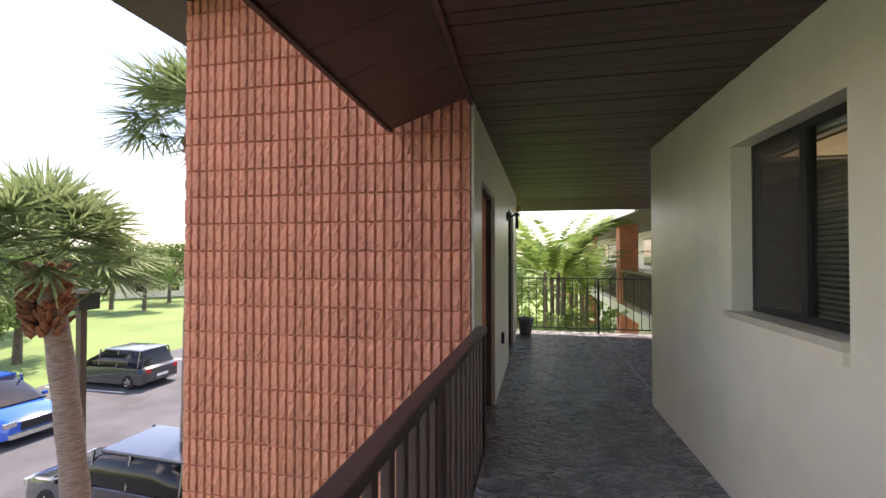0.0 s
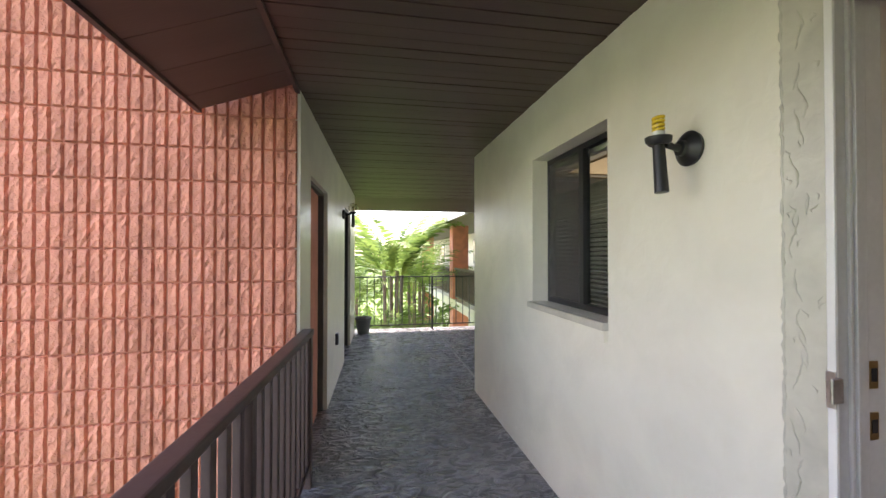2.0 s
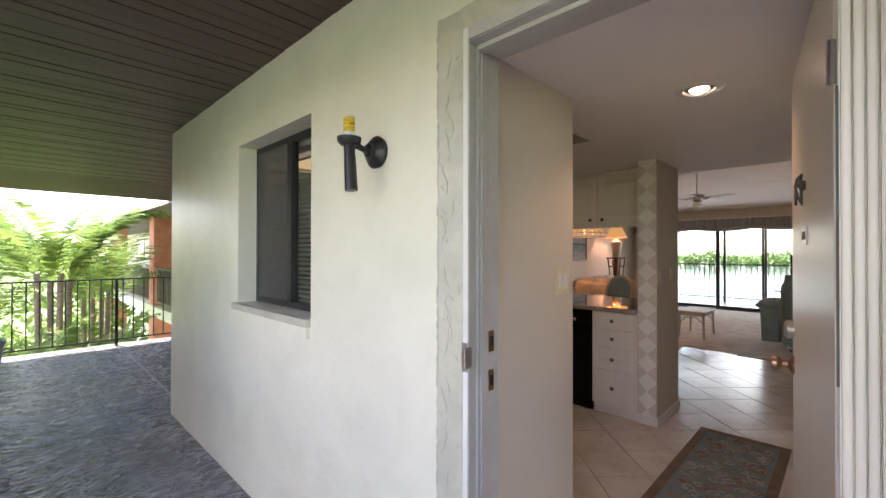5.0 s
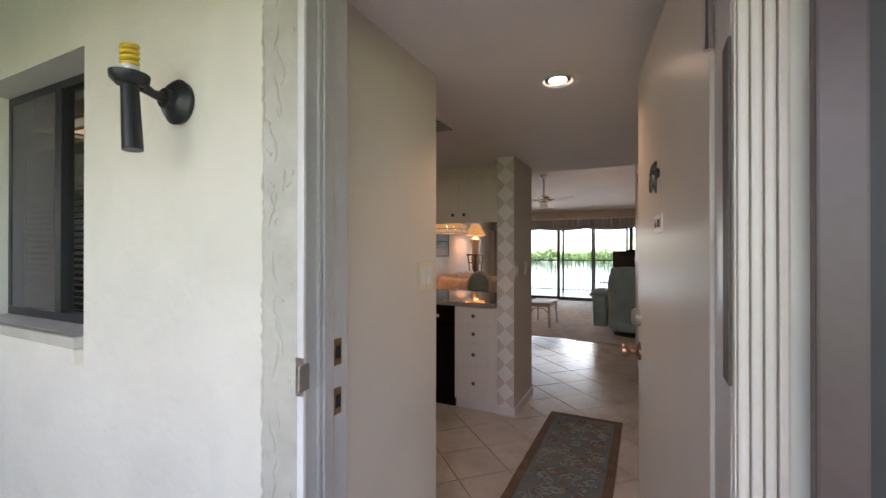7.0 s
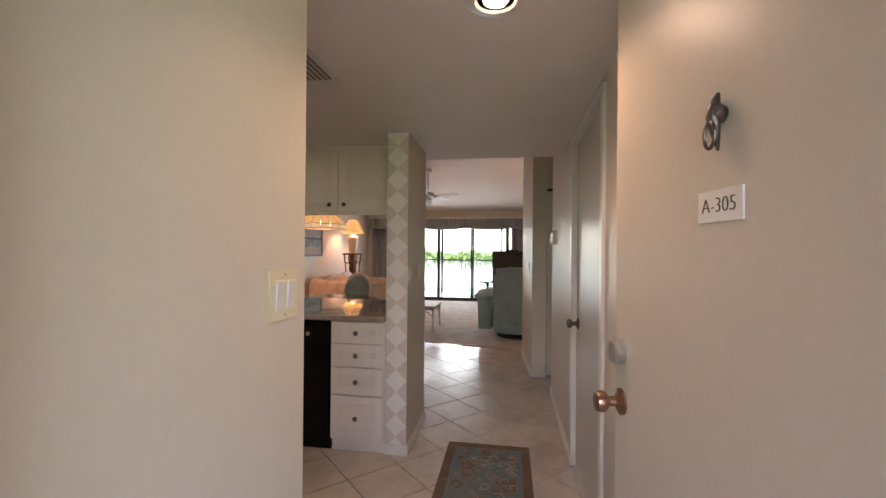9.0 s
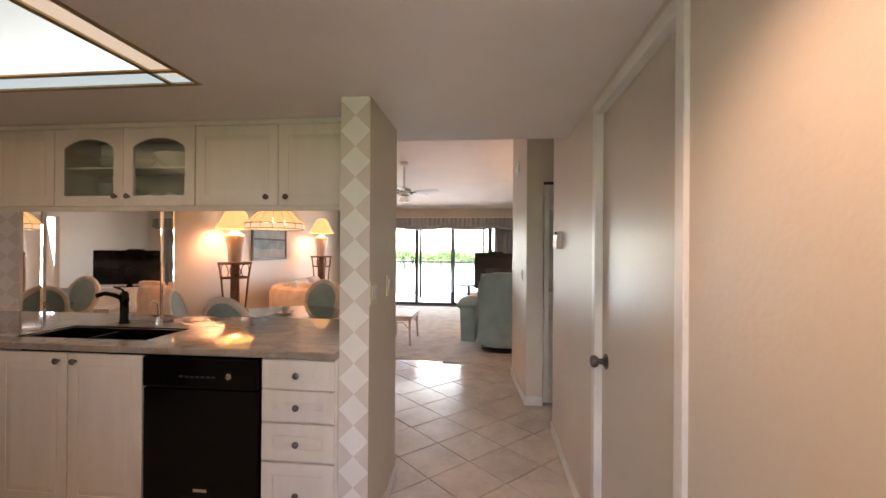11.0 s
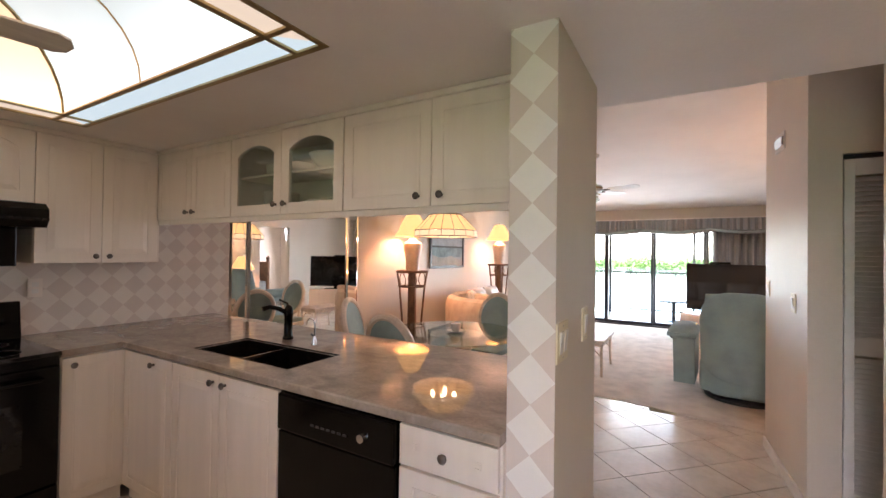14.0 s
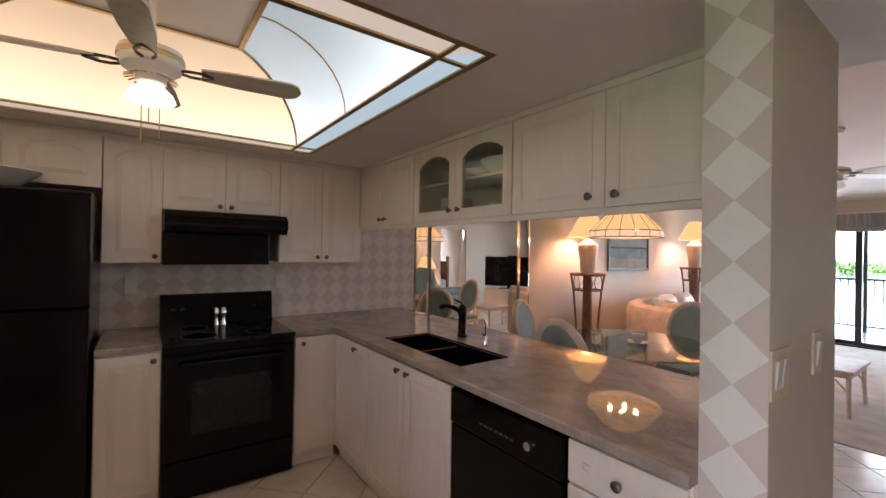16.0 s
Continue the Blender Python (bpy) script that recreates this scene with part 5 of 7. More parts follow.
def dining_chair(m, label):
    """A dining chair with an oval upholstered back; it faces +x."""
    c = thing("dining_chair", label, "chair", m, "chairs round the table")
    part("seat", box(-0.22, -0.23, 0.42, 0.24, 0.23, 0.48, 0.025), M_TEAL, c, "grey-green seat cushion", smooth=True)
    part("seat_frame", box(-0.23, -0.24, 0.37, 0.25, 0.24, 0.419, 0.01), M_WICKER, c)
    ring = [(-0.235 - 0.06 * math.sin(a), 0.205 * math.cos(a), 0.755 + 0.235 * math.sin(a)) for a in [k * math.pi / 14 for k in range(29)]]
    part("back_frame", tube(ring, 0.028, 8), M_WICKER, c, smooth=True)
    bm = bmesh.new()
    f = [bm.verts.new((-0.222 - 0.06 * math.sin(a), 0.185 * math.cos(a), 0.755 + 0.215 * math.sin(a))) for a in [k * math.pi / 14 for k in range(28)]]
    b = [bm.verts.new((-0.252 - 0.06 * math.sin(a), 0.185 * math.cos(a), 0.755 + 0.215 * math.sin(a))) for a in [k * math.pi / 14 for k in range(28)]]
    bm.faces.new(f)
    bm.faces.new(b[::-1])
    for i in range(28):
        bm.faces.new((f[i], f[(i + 1) % 28], b[(i + 1) % 28], b[i]))
    part("backrest", bm, M_TEAL, c, "oval grey-green upholstered back", smooth=True)
    for y in (-0.13, 0.13):
        part("back_post", tube([(-0.20, y, 0.40), (-0.225, y, 0.5), (-0.232, y, 0.58)], 0.016, 8), M_WICKER, c, smooth=True)
    for x in (-0.2, 0.22):
        for y in (-0.2, 0.2):
            part("leg", tube([(x, y, 0.37), (x * 1.04, y * 1.04, 0.0)], [0.022, 0.015], 8), M_WICKER, c, smooth=True)
    return c


ch = dining_chair(pose(7.75, 4.13, 0.006, 0, 0, -70), "whitewashed dining chair with an oval grey-green back")
for m in (pose(7.29, 3.42, 0.006, 0, 0, -4), pose(8.72, 3.45, 0.006, 0, 0, 178), pose(8.10, 2.72, 0.006, 0, 0, 92)):
    copy_thing(ch, m)
tb = thing("dining_table", "round glass-topped dining table on a rattan pedestal", "table", pose(8.0, 3.45, 0.006))
part("tabletop", lathe([(0, 0.722), (0.60, 0.722), (0.61, 0.727), (0.60, 0.735), (0, 0.735)], 64), glass("table_glass", (0.72, 0.80, 0.78)), tb, "clear bevelled glass top", smooth=True)
part("pedestal", lathe([(0, 0), (0.26, 0), (0.27, 0.03), (0.13, 0.12), (0.10, 0.35), (0.14, 0.55), (0.24, 0.70), (0.24, 0.7205), (0, 0.7205)], 32), M_WICKER, tb, smooth=True)
cp_ = thing("coffee_cup", "cream china cup on a saucer on the table", "cup", pose(7.98, 3.42, 0.7415))
part("saucer", lathe([(0, 0), (0.04, 0), (0.08, 0.014), (0.08, 0.018), (0.04, 0.006), (0, 0.005)], 24), M_CHINA, cp_, smooth=True)
part("cup_body", lathe([(0, 0.006), (0.026, 0.006), (0.04, 0.03), (0.045, 0.075), (0.042, 0.075), (0.036, 0.03), (0, 0.012)], 24), M_CHINA, cp_, smooth=True)
part("cup_handle", tube([(0.04 + 0.022 * math.sin(a), 0, 0.042 - 0.022 * math.cos(a)) for a in [k * math.pi / 6 for k in range(7)]], 0.004, 6), M_CHINA, cp_, smooth=True)

# stained-glass pendant
pd = thing("pendant_lamp", "amber stained-glass pendant shade over the dining table, lit", "pendant lamp", pose(8.0, 3.55, 1.60))
M_SHADE = glow("lit_amber_glass", (1.0, 0.56, 0.20), 0.08)
M_SHADE2 = glow("lit_pale_glass", (1.0, 0.64, 0.34), 0.075)
seg = 16
for k in range(seg):
    bm = bmesh.new()
    a0, a1 = 2 * math.pi * (k + 0.04) / seg, 2 * math.pi * (k + 0.96) / seg
    bm.faces.new([bm.verts.new((r * math.cos(a), r * math.sin(a), z)) for r, z, a in ((0.285, 0.06, a0), (0.285, 0.06, a1), (0.15, 0.20, a1), (0.15, 0.20, a0))])
    part("glass_panel", bm, M_SHADE, pd)
    bm = bmesh.new()
    bm.faces.new([bm.verts.new((r * math.cos(a), r * math.sin(a), z)) for r, z, a in ((0.29, 0.005, a0), (0.29, 0.005, a1), (0.287, 0.052, a1), (0.287, 0.052, a0))])
    part("border_panel", bm, M_SHADE2, pd)
bm = bmesh.new()
for k in range(seg):
    a = 2 * math.pi * k / seg
    add_tube(bm, [(0.288 * math.cos(a), 0.288 * math.sin(a), 0.0), (0.287 * math.cos(a), 0.287 * math.sin(a), 0.056), (0.15 * math.cos(a), 0.15 * math.sin(a), 0.202)], 0.003, 5)
for r, z in ((0.29, 0.002), (0.287, 0.056), (0.15, 0.202)):
    add_tube(bm, [(r * math.cos(2 * math.pi * k / 32), r * math.sin(2 * math.pi * k / 32), z) for k in range(33)], 0.004, 5)
part("leading", bm, M_PEWTER, pd, "dark metal leading")
part("cap", lathe([(0.15, 0.2), (0.10, 0.225), (0.03, 0.24), (0.012, 0.27), (0, 0.27)], 24), M_BRASS, pd, smooth=True)
part("chain", lathe([(0.006, 0.27), (0.006, 1.385)], 8), M_BRASS, pd)
for k in range(4):
    a = k * math.pi / 2 + 0.4
    part("bulb", lathe([(0, -0.03), (0.014, -0.02), (0.02, 0.0), (0.014, 0.03), (0.008, 0.05), (0, 0.05)], 12, pose(0.10 * math.cos(a), 0.10 * math.sin(a), 0.07)), glow("pendant_bulb", (1, 0.66, 0.34), 2.2) if k == 0 else bpy.data.materials["pendant_bulb"], pd, "lit candle bulb", smooth=True)



def table_lamp(m, watts, label):
    l = thing("table_lamp", label, "lamp", m)
    part("lamp_body", lathe([(0, 0), (0.085, 0), (0.09, 0.02), (0.095, 0.16), (0.125, 0.30), (0.12, 0.36), (0.06, 0.40), (0.05, 0.42), (0.02, 0.43), (0, 0.43)], 28), M_CERAMIC, l, "cream embossed ceramic body", smooth=True)
    part("stem", lathe([(0.008, 0.43), (0.008, 0.48), (0, 0.48)], 8), M_BRASS, l)
    part("harp", tube([(0, 0, 0.475), (0.075, 0, 0.50), (0.075, 0, 0.66), (0, 0, 0.74), (-0.075, 0, 0.66), (-0.075, 0, 0.50), (0, 0, 0.475)], 0.002, 5), M_BRASS, l)
    part("spider", box(-0.09, -0.003, 0.735, 0.09, 0.003, 0.74), M_BRASS, l)
    part("shade", add_lathe(bmesh.new(), [(0.25, 0.45), (0.20, 0.53), (0.13, 0.68), (0.09, 0.74), (0.087, 0.739), (0.127, 0.68), (0.197, 0.53), (0.247, 0.45), (0.25, 0.45)], 40, ends=False), glow("lit_lampshade", (1.0, 0.55, 0.19), 0.085), l, "pleated cream shade, lit", smooth=True)
    part("finial", lathe([(0, 0.74), (0.012, 0.75), (0.008, 0.765), (0, 0.775)], 12), M_BRASS, l, smooth=True)
    p = new("lamp_light", bpy.data.lights.new("lamp_light", "POINT"))
    p.data.energy, p.data.color, p.data.shadow_soft_size = watts * 0.21, (1.0, 0.58, 0.31), 0.09
    p.matrix_world = m @ Matrix.Translation((0, 0, 0.61))


def plant_stand(m, h, label):
    s = thing("plant_stand", label, "stand", m)
    part("top", lathe([(0, h - 0.03), (0.21, h - 0.03), (0.22, h - 0.015), (0.21, h), (0, h)], 28), M_BAMBOO, s, smooth=True)
    part("lower_ring", tube([(0.17 * math.cos(a), 0.17 * math.sin(a), h - 0.21) for a in [k * math.pi / 12 for k in range(25)]], 0.011, 6), M_BAMBOO, s, smooth=True)
    part("centre_post", lathe([(0.055, 0.25), (0.06, 0.5), (0.055, h - 0.031)], 16), M_BAMBOO, s, smooth=True)
    for k in range(4):
        a = k * math.pi / 2 + math.pi / 4
        ca, sa = math.cos(a), math.sin(a)
        part("leg", tube([(0.20 * ca, 0.20 * sa, h - 0.03), (0.17 * ca, 0.17 * sa, h - 0.21), (0.13 * ca, 0.13 * sa, h * 0.45), (0.18 * ca, 0.18 * sa, 0)], 0.013, 8), M_BAMBOO, s, smooth=True)
    for k in range(8):
        a = k * math.pi / 4
        part("loop", tube([((0.185 + 0.005 * q) * math.cos(a + 0.16 * math.sin(q * math.pi / 4)), (0.185) * math.sin(a + 0.16 * math.sin(q * math.pi / 4)), h - 0.205 + 0.17 * q / 4) for q in range(5)], 0.006, 6), M_BAMBOO, s, smooth=True)
    return s


plant_stand(pose(9.28, 4.80, 0.006), 1.21, "tall dark bamboo plant stand with looped gallery")
table_lamp(pose(9.28, 4.80, 1.217), 15, "cream ceramic table lamp with a glowing shade on the plant stand")
plant_stand(pose(12.05, 4.72, 0.006), 1.26, "dark bamboo pedestal stand in the corner")
table_lamp(pose(12.05, 4.72, 1.267), 15, "cream ceramic table lamp with a glowing shade in the corner")
et = thing("end_table", "small dark end table beside the recliner", "table", pose(10.35, 0.12, 0.006))
part("tabletop", box(-0.25, -0.25, 0.55, 0.25, 0.25, 0.58, 0.005), M_BAMBOO, et)
for x in (-0.22, 0.22):
    for y in (-0.22, 0.22):
        part("leg", box(x - 0.02, y - 0.02, 0, x + 0.02, y + 0.02, 0.549), M_BAMBOO, et)
table_lamp(pose(10.35, 0.12, 0.587), 24, "cream ceramic table lamp on the end table")

# painting
pt = thing("framed_painting", "grey-framed seascape painting with pale blue water and grey sand", "painting", pose(10.72, YB - 0.002, 1.49, 90, 0, 0))
PW, PH = 0.56, 0.28
part("canvas", box(-PW + 0.04, -PH + 0.04, 0.004, PW - 0.04, PH - 0.04, 0.012), grain("canvas_sky", (0.42, 0.50, 0.54), 0.7, 0.12, 4, 30, 0.1), pt)
part("painted_water", box(-PW + 0.04, -0.10, 0.0125, PW - 0.04, 0.06, 0.0135), grain("canvas_water", (0.30, 0.42, 0.46), 0.7, 0.2, 6, 30, 0.1), pt)
part("painted_shore", box(-PW + 0.04, 0.055, 0.0137, PW - 0.04, 0.085, 0.0145), grain("canvas_shore", (0.14, 0.17, 0.17), 0.7, 0.2, 9, 30, 0.1), pt)
part("painted_sand", prism([(-PW + 0.04, -PH + 0.04), (PW - 0.04, -PH + 0.04), (PW - 0.04, -0.16), (0.1, -0.08), (-0.2, -0.12), (-PW + 0.04, -0.06)], 0.0137, 0.0147), grain("canvas_sand", (0.50, 0.50, 0.46), 0.7, 0.15, 5, 30, 0.1), pt)
for b in ((-PW, -PH, PW, -PH + 0.04), (-PW, PH - 0.04, PW, PH), (-PW, -PH + 0.0405, -PW + 0.04, PH - 0.0405), (PW - 0.04, -PH + 0.0405, PW, PH - 0.0405)):
    part("frame_bar", box(b[0], b[1], 0, b[2], b[3], 0.03, 0.004), grain("pewter_frame", (0.10, 0.11, 0.12), 0.4) if b[1] == -PH and b[0] == -PW and b[2] == PW else bpy.data.materials["pewter_frame"], pt)


def cushion(bm, m, w, d, h, r=0.07):
    """A puffed cushion: a rounded box swollen in the middle."""
    n = 8
    for s in (1, -1):
        g = [[None] * (n + 1) for _ in range(n + 1)]
        for i in range(n + 1):
            for j in range(n + 1):
                u, v = i / n * 2 - 1, j / n * 2 - 1
                e = max(0.0, (1 - abs(u) ** 4)) * max(0.0, (1 - abs(v) ** 4))
                g[i][j] = bm.verts.new(m @ Vector((u * w / 2 * (1 - 0.05 * v * v), v * d / 2 * (1 - 0.05 * u * u), s * h / 2 * (0.25 + 0.75 * e ** 0.6))))
        for i in range(n):
            for j in range(n):
                bm.faces.new((g[i][j], g[i + 1][j], g[i + 1][j + 1], g[i][j + 1]))
        rim = [g[i][0] for i in range(n + 1)] + [g[n][j] for j in range(1, n + 1)] + [g[i][n] for i in range(n - 1, -1, -1)] + [g[0][j] for j in range(n - 1, 0, -1)]
        if s == 1:
            first = rim
        else:
            for i in range(len(rim)):
                j = (i + 1) % len(rim)
                bm.faces.new((first[i], first[j], rim[j], rim[i]))
    return bm


# curved sectional sofa: its rounded back turns from the wall to the dining side
so = thing("sectional_sofa", "curved cream brocade sectional sofa with satin pillows", "sofa")
spine = []
for k in range(25):
    f = k / 24
    a = math.pi * (0.5 + 0.62 * f)
    spine.append((10.75 + 1.05 * math.cos(a), 3.92 + 1.05 * math.sin(a)))
spine = [(12.6, 4.97), (12.2, 4.97), (11.7, 4.97), (11.2, 4.97)] + spine
spine += [(spine[-1][0] + 0.16, spine[-1][1] - 0.20)]


def sweep(section, path):
    """Sweeps (offset to the left of travel, height) pairs along a plan path."""
    bm = bmesh.new()
    rings = []
    for i, p in enumerate(path):
        q0, q1 = Vector(path[max(i - 1, 0)]), Vector(path[min(i + 1, len(path) - 1)])
        t = (q1 - q0).normalized()
        nrm = Vector((-t.y, t.x))
        rings.append([bm.verts.new((p[0] + nrm.x * o, p[1] + nrm.y * o, z)) for o, z in section])
    m = len(section)
    for a, b in zip(rings, rings[1:]):
        for j in range(m):
            bm.faces.new((a[j], a[(j + 1) % m], b[(j + 1) % m], b[j]))
    bm.faces.new(rings[0])
    bm.faces.new(rings[-1][::-1])
    return bm
part("backrest", sweep([(0.0, 0.10), (0.0, 0.70), (0.03, 0.79), (0.10, 0.83), (0.18, 0.80), (0.22, 0.72), (0.24, 0.40), (0.24, 0.10)], spine), M_BROCADE, so, smooth=True)
part("seat", sweep([(0.245, 0.10), (0.245, 0.44), (0.30, 0.47), (0.80, 0.47), (0.86, 0.43), (0.86, 0.10)], spine[:-6]), M_BROCADE, so, smooth=True)
bm = bmesh.new()
for k, (x, y, r) in enumerate(((11.5, 4.62, 0), (11.0, 4.62, 5), (10.45, 4.45, 25), (10.1, 4.05, 60), (10.05, 3.55, 100))):
    p_ = part("back_pillow", cushion(bmesh.new(), pose(x, y, 0.68, 70, 0, r), 0.5, 0.42, 0.20), M_SATIN if k < 3 else M_BROCADE, so, "silver satin pillow" if k < 3 else "", smooth=True)
part("plinth", sweep([(0.05, 0.006), (0.05, 0.099), (0.80, 0.099), (0.80, 0.006)], spine[:-6]), M_BAMBOO, so)

# recliner
rc = thing("recliner", "grey-green upholstered swivel recliner seen from behind", "armchair", pose(9.95, 1.14, 0.006, 0, 0, -4) @ Matrix.Diagonal((1.05, 1.08, 1.0, 1)))
part("base", lathe([(0, 0), (0.30, 0), (0.31, 0.03), (0.22, 0.06), (0, 0.06)], 28), M_BLACK, rc, "dark swivel base")
part("seat", box(-0.36, -0.33, 0.10, 0.42, 0.33, 0.44, 0.07), M_TEAL, rc, smooth=True)
bm = bmesh.new()
rings = []
for z, w, x0, x1 in ((0.07, 0.25, -0.30, 0.05), (0.16, 0.29, -0.34, 0.02), (0.34, 0.32, -0.40, -0.05), (0.62, 0.325, -0.47, -0.16), (0.82, 0.33, -0.50, -0.22), (0.95, 0.31, -0.515, -0.26), (1.03, 0.27, -0.51, -0.30), (1.08, 0.20, -0.49, -0.33), (1.10, 0.12, -0.47, -0.36)):
    ring = []
    for k in range(20):
        a = 2 * math.pi * k / 20
        c_, s_ = math.cos(a), math.sin(a)
        ring.append(bm.verts.new(((x0 + x1) / 2 + (x1 - x0) / 2 * math.copysign(abs(c_) ** 0.55, c_), w * math.copysign(abs(s_) ** 0.55, s_), z)))
    rings.append(ring)
for a, b in zip(rings, rings[1:]):
    for k in range(20):
        bm.faces.new((a[k], a[(k + 1) % 20], b[(k + 1) % 20], b[k]))
bm.faces.new(rings[0])
bm.faces.new(rings[-1])
part("backrest", bm, M_TEAL, rc, smooth=True)
for s in (-1, 1):
    ar = part("arm", prism([(-0.22, 0.12), (0.40, 0.12), (0.43, 0.30), (0.44, 0.52), (0.38, 0.60), (-0.10, 0.62), (-0.32, 0.60)], -0.09, 0.09, "y", pose(0, s * 0.46, 0)), M_TEAL, rc)
    part("arm_pad", cushion(bmesh.new(), pose(0.06, s * 0.48, 0.63), 0.74, 0.26, 0.16), M_TEAL, ar, smooth=True)
part("headrest", cushion(bmesh.new(), pose(-0.36, 0.14, 0.95, 0, 78, 0), 0.26, 0.30, 0.22), M_TEAL, rc, smooth=True)
part("headrest", cushion(bmesh.new(), pose(-0.36, -0.14, 0.95, 0, 78, 0), 0.26, 0.30, 0.22), M_TEAL, rc, smooth=True)

# rattan side table
st = thing("side_table", "whitewashed rattan side table with a cane top", "table", pose(10.27, 2.68, 0.006))
part("tabletop", box(-0.37, -0.21, 0.40, 0.37, 0.21, 0.43, 0.006), M_WICKER, st)
part("apron", box(-0.34, -0.185, 0.355, 0.34, 0.185, 0.399), M_WICKER, st)
for x in (-0.33, 0.33):
    for y in (-0.17, 0.17):
        part("leg", tube([(x, y, 0.40), (x * 0.98, y, 0.2), (x * 1.06, y * 1.06, 0)], [0.02, 0.018, 0.016], 8), M_WICKER, st, smooth=True)
    part("brace", tube([(x, -0.16, 0.24), (x, -0.08, 0.33), (x, 0.08, 0.33), (x, 0.16, 0.24)], 0.010, 6), M_WICKER, st, smooth=True)

# television on its stand
TVA = math.degrees(math.atan2(1.0, 0.71))
tvm = pose(12.0, 1.25, 0.006, 0, 0, TVA)
ts = thing("television_stand", "low pale television cabinet", "cabinet", tvm)
part("body", box(-0.6, -0.45, 0.03, 0.6, -0.02, 0.55, 0.006), M_CAB, ts)
for u in (-0.59, 0.01):
    part("door", box(u, -0.019, 0.06, u + 0.58, -0.001, 0.53, 0.003), M_CAB, ts)
tv = thing("television", "large black flat-screen television on the cabinet", "television", tvm @ Matrix.Translation((0, -0.2, 0.551)))
part("foot", box(-0.25, -0.12, 0, 0.25, 0.12, 0.015, 0.004), M_APPL, tv)
part("neck", box(-0.05, -0.03, 0.0155, 0.05, 0.02, 0.12), M_APPL, tv)
part("bezel", box(-0.62, -0.035, 0.06, 0.62, 0.01, 0.79, 0.006), M_APPL, tv)
part("screen", box(-0.60, 0.0105, 0.085, 0.60, 0.0125, 0.77), M_BLKGLASS, tv, "dark glossy screen")
sb = thing("cable_box", "small dark box on top of the television", "box", tvm @ Matrix.Translation((0.1, -0.212, 1.342)))
part("box_body", box(-0.15, -0.02, 0, 0.15, 0.02, 0.03, 0.004), M_APPL, sb)

lf = ceiling_fan(pose(10.4, 2.7, 2.772), 0.46, 0.58, 40, M_TRIM, M_TRIM, "white ceiling fan with light blades in the living room")
part("light_cup", lathe([(0.03, -0.53), (0.06, -0.55), (0.08, -0.60), (0.05, -0.615), (0, -0.62)], 20), glass("frosted_cup", (0.8, 0.78, 0.7)), lf, smooth=True)

# sliding doors
sd = setting("window_sliding_door", box(14.21, SLIDE[0], 0.0065, 14.39, SLIDE[1], 0.03), M_BLACK, "dark bronze sliding glass doors to the lanai", "window")
setting("door_head", box(14.22, SLIDE[0], 2.0, 14.38, SLIDE[1], 2.058), M_BLACK, "", parent=sd)
edges = (SLIDE[0], 1.32, 2.24, 3.15, SLIDE[1])
for k in range(4):
    x = 14.26 + 0.05 * (k % 2)
    a, b = edges[k], edges[k + 1]
    w = 0.045
    pan = setting("sliding_panel", box(x, a, 0.031, x + 0.035, a + w, 1.999), M_BLACK, "", parent=sd)
    for q in ((x, b - w, 0.031, x + 0.035, b, 1.999), (x, a + w, 0.031, x + 0.035, b - w, 0.09), (x, a + w, 1.94, x + 0.035, b - w, 1.999)):
        setting("stile", box(*q), M_BLACK, "", parent=pan)
    g = setting("pane", box(x + 0.015, a + w, 0.09, x + 0.019, b - w, 1.94), M_GLASS, "", parent=pan)
    g.visible_shadow = False
# valance and drapes
M_DRAPE = grain("striped_drape", (0.36, 0.34, 0.31), 0.85, 0.2, 3, 60, 0.2, second=(0.24, 0.25, 0.26), stretch=(1, 14, 0.2))
def drape(y0, y1, z0, z1, x, name, label, cat, folds):
    bm = bmesh.new()
    n = folds * 8
    rows = []
    for z in (z0, (z0 + z1) / 2, z1):
        rows.append([bm.verts.new((x + 0.045 * math.sin(2 * math.pi * folds * k / n + 0.4 * z) + 0.012 * math.sin(k), y0 + (y1 - y0) * k / n, z)) for k in range(n + 1)])
    for a, b in zip(rows, rows[1:]):
        for k in range(n):
            bm.faces.new((a[k], a[k + 1], b[k + 1], b[k]))
    ob = solid(name, bm, M_DRAPE, label, cat, smooth=True)
    md = ob.modifiers.new("thickness", "SOLIDIFY")
    md.thickness = 0.006
drape(4.2, 4.95, 0.02, 2.15, 14.08, "drape", "grey striped floor-length drape tied beside the sliding doors", "curtain", 7)
drape(0.30, 1.22, 0.02, 2.15, 14.08, "drape", "grey striped floor-length drape beside the sliding doors", "curtain", 8)
vl = thing("valance", "grey striped pleated valance with a swagged edge", "curtain")
bm = bmesh.new()
n = 220
top, bot = [], []
for k in range(n + 1):
    y = 0.1 + 4.9 * k / n
    dx = 0.014 * math.sin(y * 60)
    top.append(bm.verts.new((13.98 + dx, y, 2.18)))
    bot.append(bm.verts.new((13.96 + dx * 1.6, y, 1.93 - 0.05 * abs(math.sin(y * math.pi / 1.2)))))
for k in range(n):
    bm.faces.new((top[k], top[k + 1], bot[k + 1], bot[k]))
part("pleated_front", bm, M_DRAPE, vl, smooth=True)
part("board", box(13.97, 0.1, 2.181, 14.195, 5.0, 2.2), M_CAB, vl)
